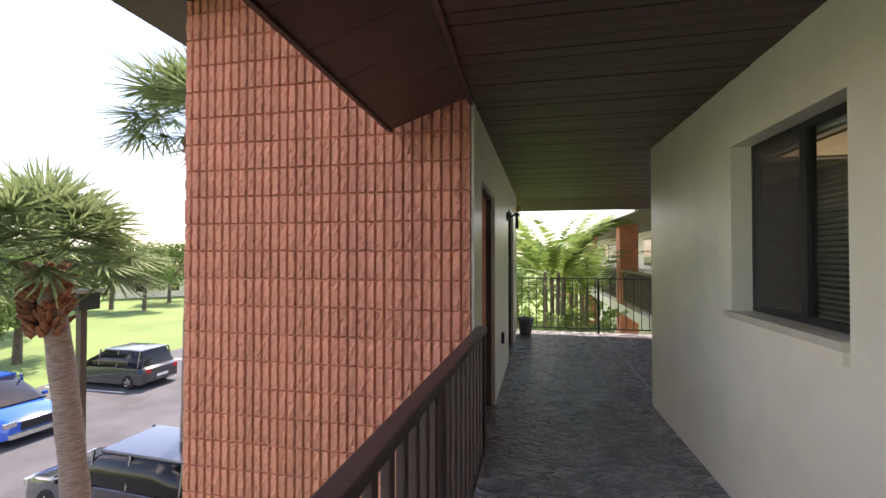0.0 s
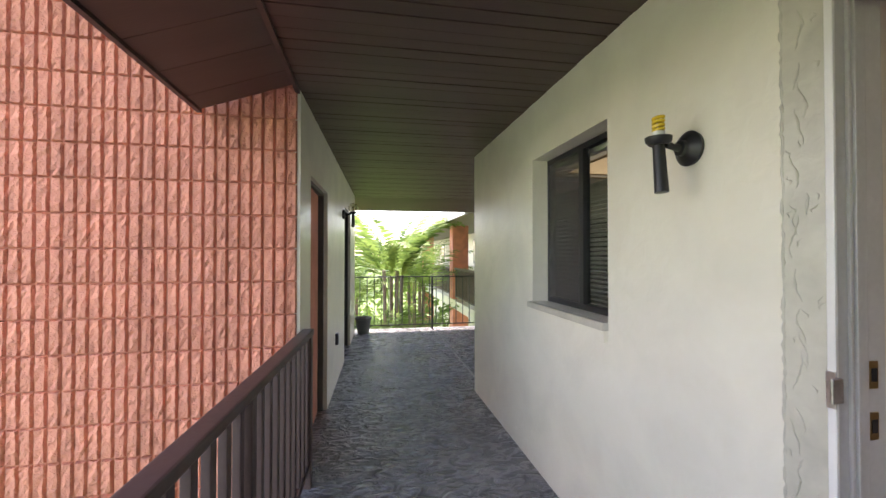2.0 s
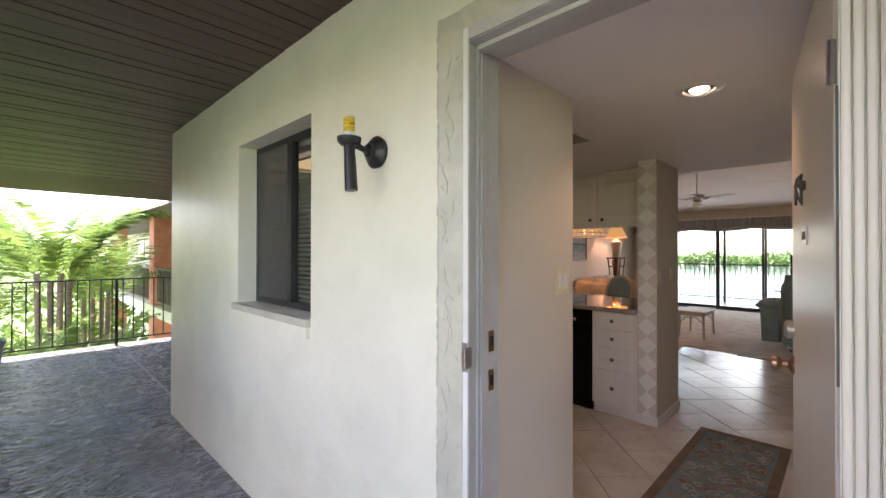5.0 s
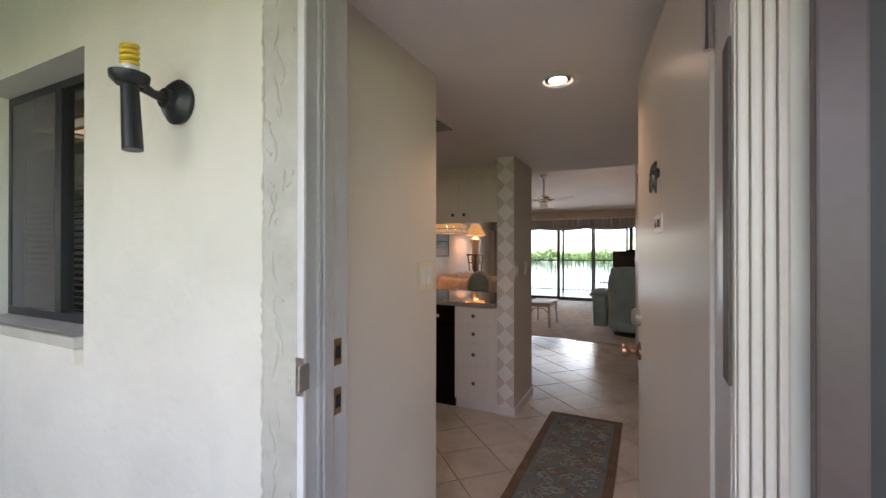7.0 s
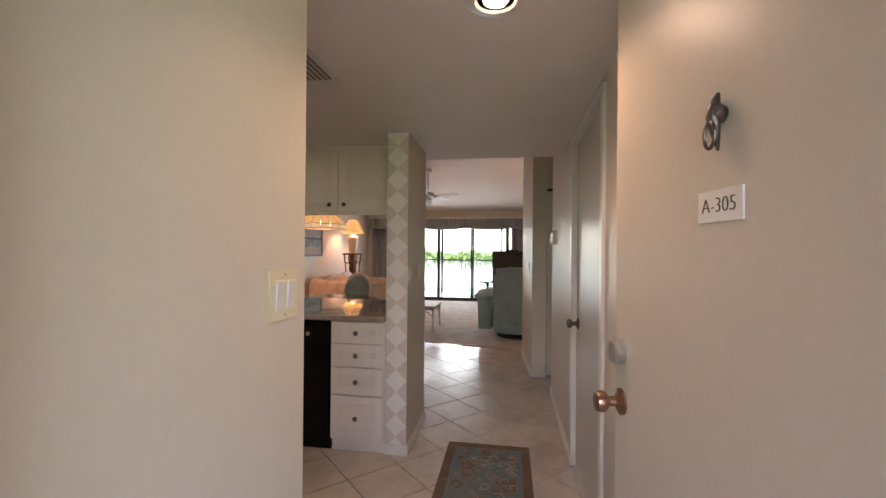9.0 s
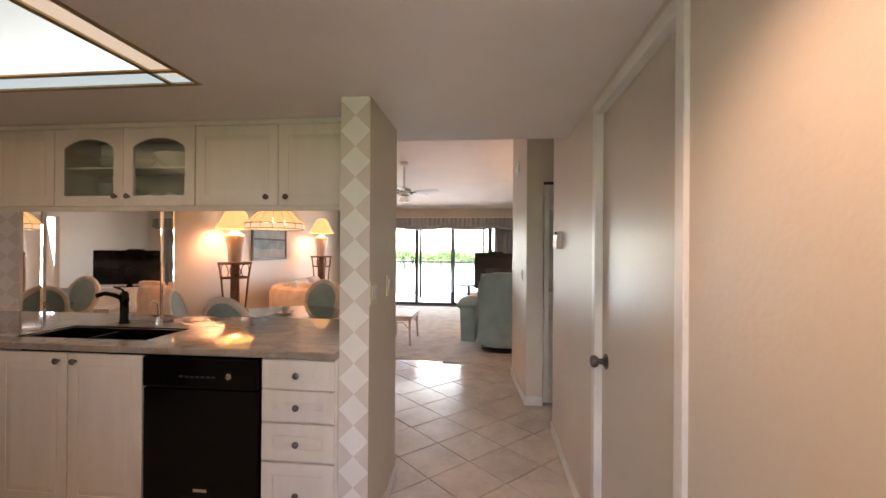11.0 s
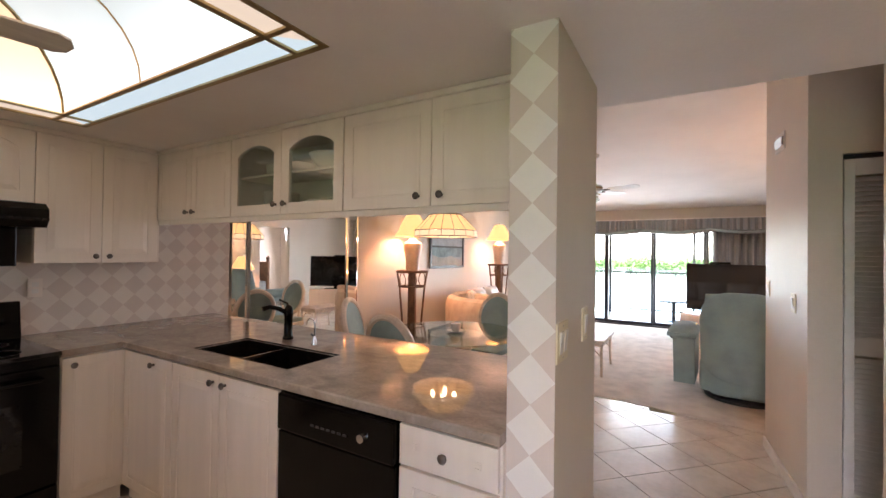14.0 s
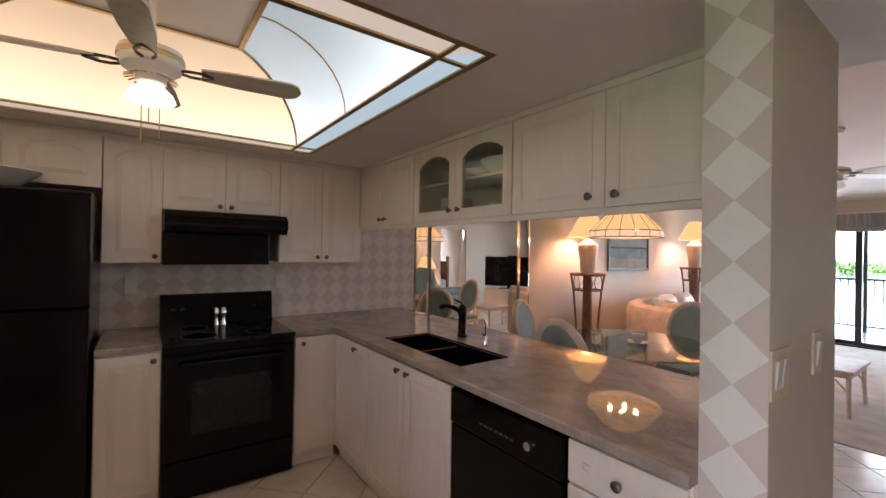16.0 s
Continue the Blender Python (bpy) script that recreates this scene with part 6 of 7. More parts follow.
for k in range(4):
    pts = [(13.945, 0.1 + 1.2 * k + 1.2 * q / 12, 1.99 - 0.07 * math.sin(math.pi * q / 12)) for q in range(13)]
    part("swag", tube(pts, [0.02 + 0.012 * math.sin(math.pi * q / 12) for q in range(13)], 8), grain("swag_cloth", (0.30, 0.34, 0.32), 0.85) if k == 0 else bpy.data.materials["swag_cloth"], vl, smooth=True)

# daylight of the open sky in the sliding doors' opening
day = new("sliding_door_daylight", bpy.data.lights.new("sliding_door_daylight", "AREA"))
day.data.energy, day.data.shape, day.data.size, day.data.size_y, day.data.color = 7, "RECTANGLE", 3.8, 1.9, (0.95, 0.98, 1.0)
day.matrix_world = look((14.42, 2.3, 1.03), (10.0, 2.3, 1.03))

# bedroom corner that the mirror shows
bd = thing("bed", "bed with pale blue and white pillows and a dark bed post", "bed", pose(11.3, -2.5, 0.002))
part("mattress", box(-0.9, -0.95, 0.25, 0.9, 0.95, 0.62, 0.06), grain("blue_quilt", (0.40, 0.50, 0.56), 0.85, 0.15, 8), bd, smooth=True)
part("headboard", box(0.92, -0.95, 0.0, 1.0, 0.95, 1.15, 0.02), M_BAMBOO, bd)
for y in (-0.9, 0.9):
    part("bed_post", lathe([(0.04, 0), (0.04, 1.1), (0.055, 1.15), (0.04, 1.2), (0.06, 1.27), (0, 1.33)], 14, pose(0.97, y, 0)), M_BAMBOO, bd, smooth=True)
for k, y in enumerate((-0.5, 0.1, 0.5)):
    part("pillow", cushion(bmesh.new(), pose(0.72, y, 0.78, 0, 65, 0), 0.42, 0.6, 0.18), M_TRIM if k else grain("blue_print", (0.25, 0.42, 0.52), 0.85, 0.3, 14), bd, smooth=True)
# added area lamp that brightens the bedroom; no window is built there
bed_fill = new("bedroom_window_light", bpy.data.lights.new("bedroom_window_light", "AREA"))
bed_fill.data.energy, bed_fill.data.shape, bed_fill.data.size, bed_fill.data.size_y, bed_fill.data.color = 6, "RECTANGLE", 1.6, 1.4, (0.92, 0.97, 1.0)
bed_fill.matrix_world = look((13.9, -2.0, 1.5), (11.0, -2.0, 1.0))

# ---- outside ----
bm = bmesh.new()
bmesh.ops.create_circle(bm, cap_ends=True, radius=1500, segments=48, matrix=Matrix.Translation((0, 0, GROUND - 0.06)))
setting("ground", bm, M_GRASS, "sunlit green lawn and ground", "ground")
# parking lot
setting("road", prism([(-20.7, -40), (1.5, -40), (1.5, 9.0), (-4, 12.5), (-7, 40), (-20.7, 40)], GROUND - 0.2, GROUND), M_ASPHALT, "smooth dark asphalt parking lot", "road")


def rows_mesh(name, verts, faces, material):
    me = bpy.data.meshes.new(name)
    me.from_pydata(verts, [], faces)
    me.materials.append(material)
    return me


def leafy(material_colour, second):
    m = grain("foliage", material_colour, 0.6, 0.25, 3, 30, 0, second=second)
    n, l = m.node_tree.nodes, m.node_tree.links
    b = n["Principled BSDF"]
    b.inputs["Specular IOR Level"].default_value = 0.3
    tr = n.new("ShaderNodeBsdfTranslucent")
    mx = n.new("ShaderNodeMixShader")
    mx.inputs["Fac"].default_value = 0.35
    l.new(b.inputs["Base Color"].links[0].from_socket, tr.inputs["Color"])
    l.new(b.outputs["BSDF"], mx.inputs[1])
    l.new(tr.outputs["BSDF"], mx.inputs[2])
    l.new(mx.outputs["Shader"], n["Material Output"].inputs["Surface"])
    return m


M_LEAF = leafy((0.16, 0.24, 0.07), (0.07, 0.13, 0.03))
M_PALM = leafy((0.24, 0.31, 0.14), (0.10, 0.15, 0.05))
M_ARECA = leafy((0.24, 0.36, 0.09), (0.06, 0.12, 0.025))
M_FARLEAF = leafy((0.13, 0.20, 0.06), (0.06, 0.11, 0.03))
M_TRUNK = grain("palm_trunk", (0.30, 0.24, 0.20), 0.9, 0.25, 8, 40, 0.6, stretch=(1, 1, 6))
M_BOOT = grain("palm_boot", (0.30, 0.13, 0.07), 0.9, 0.3, 10, 40, 0.5)
M_BARK = grain("bark", (0.14, 0.11, 0.085), 0.9, 0.25, 8, 40, 0.6)


def crown_mesh(rng, blobs, count, size):
    """Many small leaves scattered over the shells of uneven blobs."""
    verts, faces = [], []
    weights = np.array([b[3] ** 2 for b in blobs])
    weights = weights / weights.sum()
    pick = rng.choice(len(blobs), count, p=weights)
    d = rng.normal(size=(count, 3))
    d /= np.linalg.norm(d, axis=1)[:, None]
    rad = rng.uniform(0.55, 1.08, count)
    for i in range(count):
        bx, by, bz, br = blobs[pick[i]]
        p = np.array((bx, by, bz)) + d[i] * br * rad[i] * np.array((1, 1, 0.8))
        a = rng.normal(size=3)
        a /= np.linalg.norm(a)
        c = np.cross(a, d[i])
        c /= np.linalg.norm(c) + 1e-6
        s = size * rng.uniform(0.6, 1.4)
        k = len(verts)
        verts += [tuple(p - a * s), tuple(p + c * s * 0.45), tuple(p + a * s), tuple(p - c * s * 0.45)]
        faces.append((k, k + 1, k + 2, k + 3))
    return verts, faces


def tree(x, y, h, spread, seed, leaves, size, label, material=None, bare=0.35):
    rng = np.random.default_rng(seed)
    t = thing("tree", label, "tree", pose(x, y, GROUND - 0.06))
    bm = tube([(0, 0, 0), (0.1, 0, h * 0.3), (-0.05, 0.1, h * 0.55), (0, 0, h * 0.85)], [0.05 * spread + 0.05, 0.04 * spread + 0.04, 0.03 * spread + 0.03, 0.03], 10)
    blobs = []
    for k in range(11):
        a = rng.uniform(0, 6.28)
        r = spread * rng.uniform(0.15, 0.85)
        z = h * rng.uniform(bare + 0.08, 0.92)
        blobs.append((r * math.cos(a), r * math.sin(a), z, spread * rng.uniform(0.28, 0.5)))
        add_tube(bm, [(0, 0, h * (bare + 0.02 * k)), (r * math.cos(a) * 0.5, r * math.sin(a) * 0.5, (h * bare + z) / 2), (r * math.cos(a), r * math.sin(a), z)], [0.03 * spread, 0.02 * spread, 0.01], 6)
    part("trunk", bm, M_BARK, t, smooth=True)
    v, f = crown_mesh(rng, blobs, leaves, size)
    cr = new("crown", rows_mesh("crown", v, f, material or M_LEAF))
    cr.parent = t
    return t


def fan_palm(x, y, base_z, lean, h, seed, fronds, size, label, boots=True):
    """A cabbage palm: curved ringed trunk, old leaf bases, and stiff fan fronds."""
    rng = random.Random(seed)
    t = thing("palm_tree", label, "palm", pose(x, y, base_z))
    path = [(lean[0] * f * f, lean[1] * f * f, h * f) for f in [k / 14 for k in range(15)]]
    part("trunk", tube(path, [0.19 - 0.05 * (k / 14) + 0.012 * (k % 2) for k in range(15)], 14), M_TRUNK, t, smooth=True)
    tx, ty, tz = path[-1]
    if boots:
        bm = bmesh.new()
        for k in range(110):
            a, z = rng.uniform(0, 6.28), tz - 0.75 + 0.95 * k / 110
            r0 = 0.14
            r1 = 0.24 + 0.10 * math.sin(math.pi * k / 110)
            p0 = Vector((tx + r0 * math.cos(a), ty + r0 * math.sin(a), z - 0.05))
            p1 = Vector((tx + r1 * math.cos(a), ty + r1 * math.sin(a), z + rng.uniform(0.04, 0.14)))
            add_tube(bm, [p0, (p0 + p1) / 2, p1], [0.05, 0.045, 0.015], 5)
        part("boot", bm, M_BOOT, t, "shaggy brown old leaf bases")["kind"] = "stuff"
    verts, faces = [], []

    def quad(a, b, w, side):
        k = len(verts)
        verts.extend([tuple(a - side * w * 0.5), tuple(a + side * w * 0.5), tuple(a.lerp(b, 0.6) + side * w), tuple(b), tuple(a.lerp(b, 0.6) - side * w)])
        faces.append((k, k + 1, k + 2, k + 3, k + 4))
    for k in range(fronds):
        az = k * 2.399963 + rng.uniform(-0.2, 0.2)
        el = radians(86 - 100 * (k / fronds) ** 0.9 + rng.uniform(-8, 8))
        d = Vector((math.cos(az) * math.cos(el), math.sin(az) * math.cos(el), math.sin(el)))
        o = Vector((tx, ty, tz + 0.2))
        ln = size * rng.uniform(0.5, 0.75)
        hub = o + d * ln
        side = d.cross(Vector((0, 0, 1)))
        side = side.normalized() if side.length > 0.1 else Vector((1, 0, 0))
        up = side.cross(d)
        quad(o, hub, 0.02, side)
        for j in range(30):
            b = radians(-100 + 200 * j / 29)
            q = d * math.cos(b) + side * math.sin(b) + up * rng.uniform(-0.15, 0.15)
            tip = hub + q.normalized() * size * rng.uniform(0.55, 0.75) - Vector((0, 0, size * rng.uniform(0.08, 0.28)))
            quad(hub, tip, 0.014 * size, (side * math.cos(b) - d * math.sin(b)))
    cr = new("crown", rows_mesh("crown", verts, faces, M_PALM))
    cr.parent = t
    return t


def feather_palm(x, y, base_z, h, seed, fronds, length, label, material=None, arch=0.8, broad=0.022):
    """An areca-like palm: arching fronds with rows of leaflets."""
    rng = random.Random(seed)
    t = thing("palm_tree", label, "palm", pose(x, y, base_z))
    bm = bmesh.new()
    for k in range(4):
        a = k * 1.7
        add_tube(bm, [(0.12 * math.cos(a), 0.12 * math.sin(a), 0), (0.2 * math.cos(a), 0.2 * math.sin(a), h * 0.6), (0.25 * math.cos(a), 0.25 * math.sin(a), h)], [0.07, 0.06, 0.05], 8)
    part("trunk", bm, M_TRUNK, t, smooth=True)
    verts, faces = [], []
    for k in range(fronds):
        az = k * 2.399963 + rng.uniform(-0.3, 0.3)
        el = radians(rng.uniform(35, 85))
        out = Vector((math.cos(az), math.sin(az), 0))
        o = Vector((0.2 * math.cos(az), 0.2 * math.sin(az), h + rng.uniform(-0.4, 0.1)))
        L = length * rng.uniform(0.75, 1.1)
        side = out.cross(Vector((0, 0, 1)))
        pts = []
        for q in range(17):
            f = q / 16
            e = el - arch * 1.5 * f * f
            pts.append(o.copy() if q == 0 else pts[-1] + (out * math.cos(e) + Vector((0, 0, 1)) * math.sin(e)) * L / 16)
        for q in range(2, 17):
            f = q / 16
            d = (pts[q] - pts[q - 1]).normalized()
            ll = L * 0.30 * math.sin(math.pi * (0.15 + 0.8 * f))
            for s in (-1, 1):
                for hlf in (0, 0.5):
                    p = pts[q - 1].lerp(pts[q], hlf)
                    tip = p + (side * s * 0.85 + d * 0.6).normalized() * ll + Vector((0, 0, -0.30 * ll + rng.uniform(-0.06, 0.06)))
                    mid = p.lerp(tip, 0.45) + d * broad
                    mid2 = p.lerp(tip, 0.45) - d * broad
                    n0 = len(verts)
                    verts.extend([tuple(p), tuple(mid), tuple(tip), tuple(mid2)])
                    faces.append((n0, n0 + 1, n0 + 2, n0 + 3))
            n0 = len(verts)
            verts.extend([tuple(pts[q - 1] - side * 0.012), tuple(pts[q - 1] + side * 0.012), tuple(pts[q] + side * 0.01), tuple(pts[q] - side * 0.01)])
            faces.append((n0, n0 + 1, n0 + 2, n0 + 3))
    cr = new("crown", rows_mesh("crown", verts, faces, material or M_ARECA))
    cr.parent = t
    return t


fan_palm(-4.2, 5.8, GROUND, (-0.25, -0.32), 5.95, 3, 64, 1.25, "leaning cabbage palm with a shaggy brown boot and fan fronds")
fan_palm(-6.1, 9.8, GROUND, (0.1, 0.1), 9.2, 8, 50, 1.75, "tall cabbage palm standing behind the tower")
for x, y, h, s, sd_, n, z, lb in ((-23.5, 14.5, 6.6, 3.6, 1, 6500, 0.15, "spreading green shade tree at the edge of the lot"), (-27, 20, 7.0, 3.8, 2, 5500, 0.17, "broad green tree on the lawn"),
                                   (-41, 41.5, 8.5, 3.4, 3, 3400, 0.2, "pine-like tree on the lawn"), (-45, 41, 9, 4, 4, 3000, 0.22, "tall green tree beyond the lawn"), (-50, 39, 9, 4.5, 5, 3000, 0.24, "green tree beyond the lawn"), (-44, 48, 8, 4, 6, 2600, 0.24, "green tree beyond the lawn"), (-38, 26, 8, 4, 7, 4200, 0.26, "green tree beyond the lawn")):
    tree(x, y, h, s, sd_, n, z, lb, bare=0.3)
rng = np.random.default_rng(12)
def woods(name, pts, count, size, label, material):
    v, f = crown_mesh(rng, pts, count, size)
    o = new(name, rows_mesh(name, v, f, material))
    tagged(o, label, "trees", kind="stuff")
woods("far_woods", [(2 - 88 * math.sin(radians(36 + 2.2 * k)), 88 * math.cos(radians(36 + 2.2 * k)), GROUND + 3 + 1.2 * math.sin(k * 2.3), 4.5) for k in range(26)], 12000, 0.45, "distant green tree line beyond the lawn", M_FARLEAF)
woods("lake_woods", [(262 + 8 * math.sin(k), -120 + 7.5 * k, GROUND + 2.0 + 1.2 * math.sin(k * 1.7), 5.2) for k in range(40)], 15000, 0.8, "distant green tree line across the lake", M_FARLEAF)
woods("court_shrubs", [(-3 + 1.5 * k, 21 + 2 * math.sin(k), -1.9 + 1.6 * math.sin(k * 1.9), 2.2) for k in range(7)], 5000, 0.16, "dense green courtyard shrubs and trees", M_ARECA)
woods("hedge", [(-4.9 + 0.42 * k, 7.0 + 0.10 * k, GROUND + 0.75, 0.55) for k in range(9)], 3200, 0.10, "yellow-green clipped hedge below", leafy((0.42, 0.42, 0.06), (0.22, 0.28, 0.05)))
for x, y, z, h, s, n, L, lb in ((3.7, 14.2, GROUND, 5.4, 22, 20, 2.4, "tall arching palm in the courtyard"), (1.6, 13.6, GROUND, 5.0, 23, 18, 2.4, "arching palm beside the gallery"), (3.3, 10.9, GROUND, 4.0, 25, 16, 1.7, "pale drooping palm below the railing"), (2.3, 10.6, GROUND, 3.9, 26, 16, 1.7, "pale drooping palm below the railing")):
    feather_palm(x, y, z, h, s, n, L, lb)
feather_palm(2.85, 12.4, GROUND, 5.85, 21, 15, 2.7, "large arching green palm in the courtyard", arch=0.95, broad=0.045)
feather_palm(19.0, 4.2, GROUND, 3.5, 31, 9, 1.2, "small palm beyond the lanai railing")

# opposite wing across the courtyard
wing = thing("apartment_wing", "cream apartment wing with terracotta columns and a brown-railed gallery", "building")
part("wall", box(6.6, 9.6, GROUND, 7.0, 34, 2.45), M_STUCCO, wing)
part("gallery_slab", box(4.75, 9.6, -0.25, 6.6, 34, 0.0), M_STUCCO, wing)
part("lower_wall", box(6.2, 9.6, GROUND, 6.6, 34, -0.26), M_STUCCO, wing)
rf = part("roof", prism([(4.3, 2.30), (4.3, 2.46), (9.0, 4.4), (9.0, 2.45)], 9.7, 34.5, "y"), M_TRIM, wing)
part("soffit", box(4.34, 9.75, 2.285, 6.62, 34.4, 2.299), grain("tan_soffit", (0.35, 0.30, 0.25), 0.7), rf)
part("fascia", box(4.24, 9.7, 2.27, 4.30, 34.5, 2.43), M_TRIM, rf)
for y in (13.6, 20.5, 28.5):
    part("column", box(4.78, y, GROUND, 5.28, y + 0.5, 2.284), M_BLOCK, wing, "terracotta painted block column")
for a, b in ((9.8, 13.5), (14.2, 20.4), (21.1, 28.4)):
    r = part("railing", box(4.80, a, 0.92, 4.86, b, 0.97), M_BROWN, wing, "brown metal gallery railing")
    part("rail_panel", box(4.82, a, 0.08, 4.84, b, 0.12), M_BROWN, r)
    pk2 = finish(box(4.815, -0.02, 0.12, 4.845, 0.02, 0.92), "picket", M_BROWN)
    y = a + 0.06
    while y < b:
        o = new("picket", pk2)
        o.parent = r
        o.location = (0, y, 0)
        y += 0.13
for y in (11.5, 15.6, 19.0, 23.4, 26.5):
    d = part("door", box(6.57, y, 0.001, 6.6, y + 0.9, 2.03), M_DOOR, wing)
    w_ = part("window", box(6.58, y + 1.4, 1.0, 6.6, y + 2.4, 2.0), M_BLACK, wing)
    part("pane", box(6.575, y + 1.45, 1.05, 6.579, y + 2.35, 1.95), M_BLKGLASS, w_)
# far house behind the lawn
hs = thing("far_house", "low pale house with a tan roof beyond the lawn", "house", pose(-50, 55, GROUND, 0, 0, 40))
part("wall", box(-7, 0, 0, 7, 5, 3.0), M_STUCCO, hs)
part("roof", prism([(-8, 2.9), (8, 2.9), (5, 5.0), (-5, 5.0)], -1, 6, "y"), grain("tan_roof", (0.42, 0.30, 0.22), 0.8), hs)
for x in (-4, 0, 4):
    part("window", box(x - 0.7, -0.03, 0.9, x + 0.7, 0.0, 2.2), M_BLKGLASS, hs)

# kerbs, bay lines, lamp post
for k, (a, b) in enumerate((((-20.3, 17.4), (-20.3, 19.2)), ((-20.3, 20.3), (-20.3, 22.1)), ((-20.3, 14.5), (-20.3, 16.3)))):
    d = Vector(b) - Vector(a)
    solid("wheel_stop", box(0, -0.08, 0, d.length, 0.08, 0.12, 0.02), grain("pale_concrete", (0.55, 0.54, 0.5), 0.8) if k == 0 else bpy.data.materials["pale_concrete"], "pale concrete wheel stop in a parking bay", "wheel stop", "wheel stops", pose(a[0], a[1], GROUND + 0.001, 0, 0, math.degrees(math.atan2(d.y, d.x))))
bay = Vector((1, 0, 0))
bm = bmesh.new()
for k in range(7):
    o = Vector((-20.4, 8.1 + 2.9 * k, 0))
    n_ = Vector((-bay.y, bay.x, 0)) * 0.06
    bm.faces.new([bm.verts.new(Vector((p.x, p.y, GROUND + 0.006))) for p in (o - n_, o + bay * 4.5 - n_, o + bay * 4.5 + n_, o + n_)])
tagged(setting("road_bay_lines", bm, M_LINE, "white painted parking bay lines", "road"))
lp = thing("street_lamp", "square-headed grey lamp post on the lawn", "street lamp", pose(-5.05, 6.4, GROUND))
part("pole", box(-0.05, -0.05, 0, 0.05, 0.05, 5.4), M_BROWN, lp)
part("lamp_head", box(-0.17, -0.17, 5.4, 0.17, 0.17, 5.68, 0.02), M_BLACK, lp)
part("lid", box(-0.24, -0.24, 5.681, 0.24, 0.24, 5.73, 0.01), grain("lamp_lid", (0.5, 0.48, 0.44), 0.6), lp)


def car(m, paint, name, label, length, width, height, van=False):
    """A parked car built from cross-sections along its length; it faces +x."""
    c = thing(name, label, "car", m)
    L, W, H = length, width / 2, height
    hood = 0.58 * H

    def loft(stations, mat, nm, lab=""):
        bm = bmesh.new()
        rings = []
        for x, z0, z1, w0, w1 in stations:
            b = 0.10 * (z1 - z0)
            rings.append([bm.verts.new(p) for p in ((x, -w0, z0), (x, -w0, (z0 + z1) / 2), (x, -w1, z1 - b), (x, -w1 * 0.86, z1), (x, w1 * 0.86, z1), (x, w1, z1 - b), (x, w0, (z0 + z1) / 2), (x, w0, z0))])
        for a, b in zip(rings, rings[1:]):
            for k in range(8):
                bm.faces.new((a[k], a[(k + 1) % 8], b[(k + 1) % 8], b[k]))
        bm.faces.new(rings[0])
        bm.faces.new(rings[-1][::-1])
        return part(nm, bm, mat, c, lab, smooth=True)
    body = loft([(-L / 2, 0.35, hood * 0.9, W * 0.86, W * 0.84), (-L / 2 + 0.15, 0.24, hood, W, W * 0.95), (-L * 0.1, 0.22, hood * 1.02, W, W * 0.97), (L * 0.22, 0.22, hood * 1.0, W, W * 0.95), (L / 2 - 0.25, 0.24, hood * 0.86, W * 0.97, W * 0.88), (L / 2, 0.32, hood * 0.74, W * 0.8, W * 0.72)], paint, "body")
    roof0 = -L / 2 + (0.12 if van else 0.30)
    loft([(roof0 - 0.05, hood * 0.98, hood * 1.02, W * 0.9, W * 0.88), (roof0 + 0.22, hood * 0.98, H - 0.06, W * 0.93, W * 0.74), (roof0 + 0.9, hood * 0.98, H, W * 0.94, W * 0.76), (L * 0.02, hood * 0.98, H - 0.02, W * 0.94, W * 0.76), (L * 0.28, hood * 0.96, hood * 1.02, W * 0.92, W * 0.88)], M_BLKGLASS, "greenhouse", "dark tinted glass")
    loft([(roof0 + 0.16, H - 0.075, H - 0.01, W * 0.72, W * 0.70), (roof0 + 0.9, H - 0.05, H + 0.015, W * 0.77, W * 0.75), (L * 0.03, H - 0.07, H + 0.005, W * 0.77, W * 0.74)], paint, "roof")
    for x in (roof0 + 0.12, -L * 0.16, L * 0.06):
        for s in (-1, 1):
            part("pillar", tube([(x, s * W * 0.945, hood * 0.99), (x + 0.06, s * W * 0.775, H - 0.03)], 0.035, 6), paint, c)
    for x in (-L * 0.31, L * 0.31):
        for s in (-1, 1):
            wl_ = part("wheel", lathe([(0.20, -0.10), (0.32, -0.11), (0.345, -0.08), (0.345, 0.08), (0.32, 0.11), (0.20, 0.10)], 28, pose(x, s * (W - 0.10), 0.345, 90, 0, 0)), grain("tyre", (0.02, 0.02, 0.02), 0.85) if not bpy.data.materials.get("tyre") else bpy.data.materials["tyre"], c, smooth=True)
            bm = bmesh.new()
            mm = pose(x, s * (W - 0.10), 0.345, 90 * -s, 0, 0)
            add_lathe(bm, [(0, 0.095), (0.05, 0.10), (0.06, 0.085), (0.19, 0.07), (0.205, 0.105), (0.21, 0.06)], 24, mm)
            for k in range(5):
                a = k * 2 * math.pi / 5
                add_box(bm, 0.04, -0.025, 0.085, 0.195, 0.025, 0.102, 0, mm @ Matrix.Rotation(a, 4, "Z"))
            part("rim", bm, M_CHROME, wl_)
    for s in (-1, 1):
        part("headlight", box(L / 2 - 0.16, s * W * 0.72 - 0.16, hood * 0.62, L / 2 + 0.005, s * W * 0.72 + 0.16, hood * 0.78, 0.03), M_CHROME, body, "clear headlight")
        part("tail_light", box(-L / 2 - 0.012, s * W * 0.74 - 0.12, hood * 0.72, -L / 2 + 0.1, s * W * 0.74 + 0.12, hood * 0.92, 0.02), grain("red_lens", (0.5, 0.02, 0.02), 0.2) if not bpy.data.materials.get("red_lens") else bpy.data.materials["red_lens"], body, "red tail light")
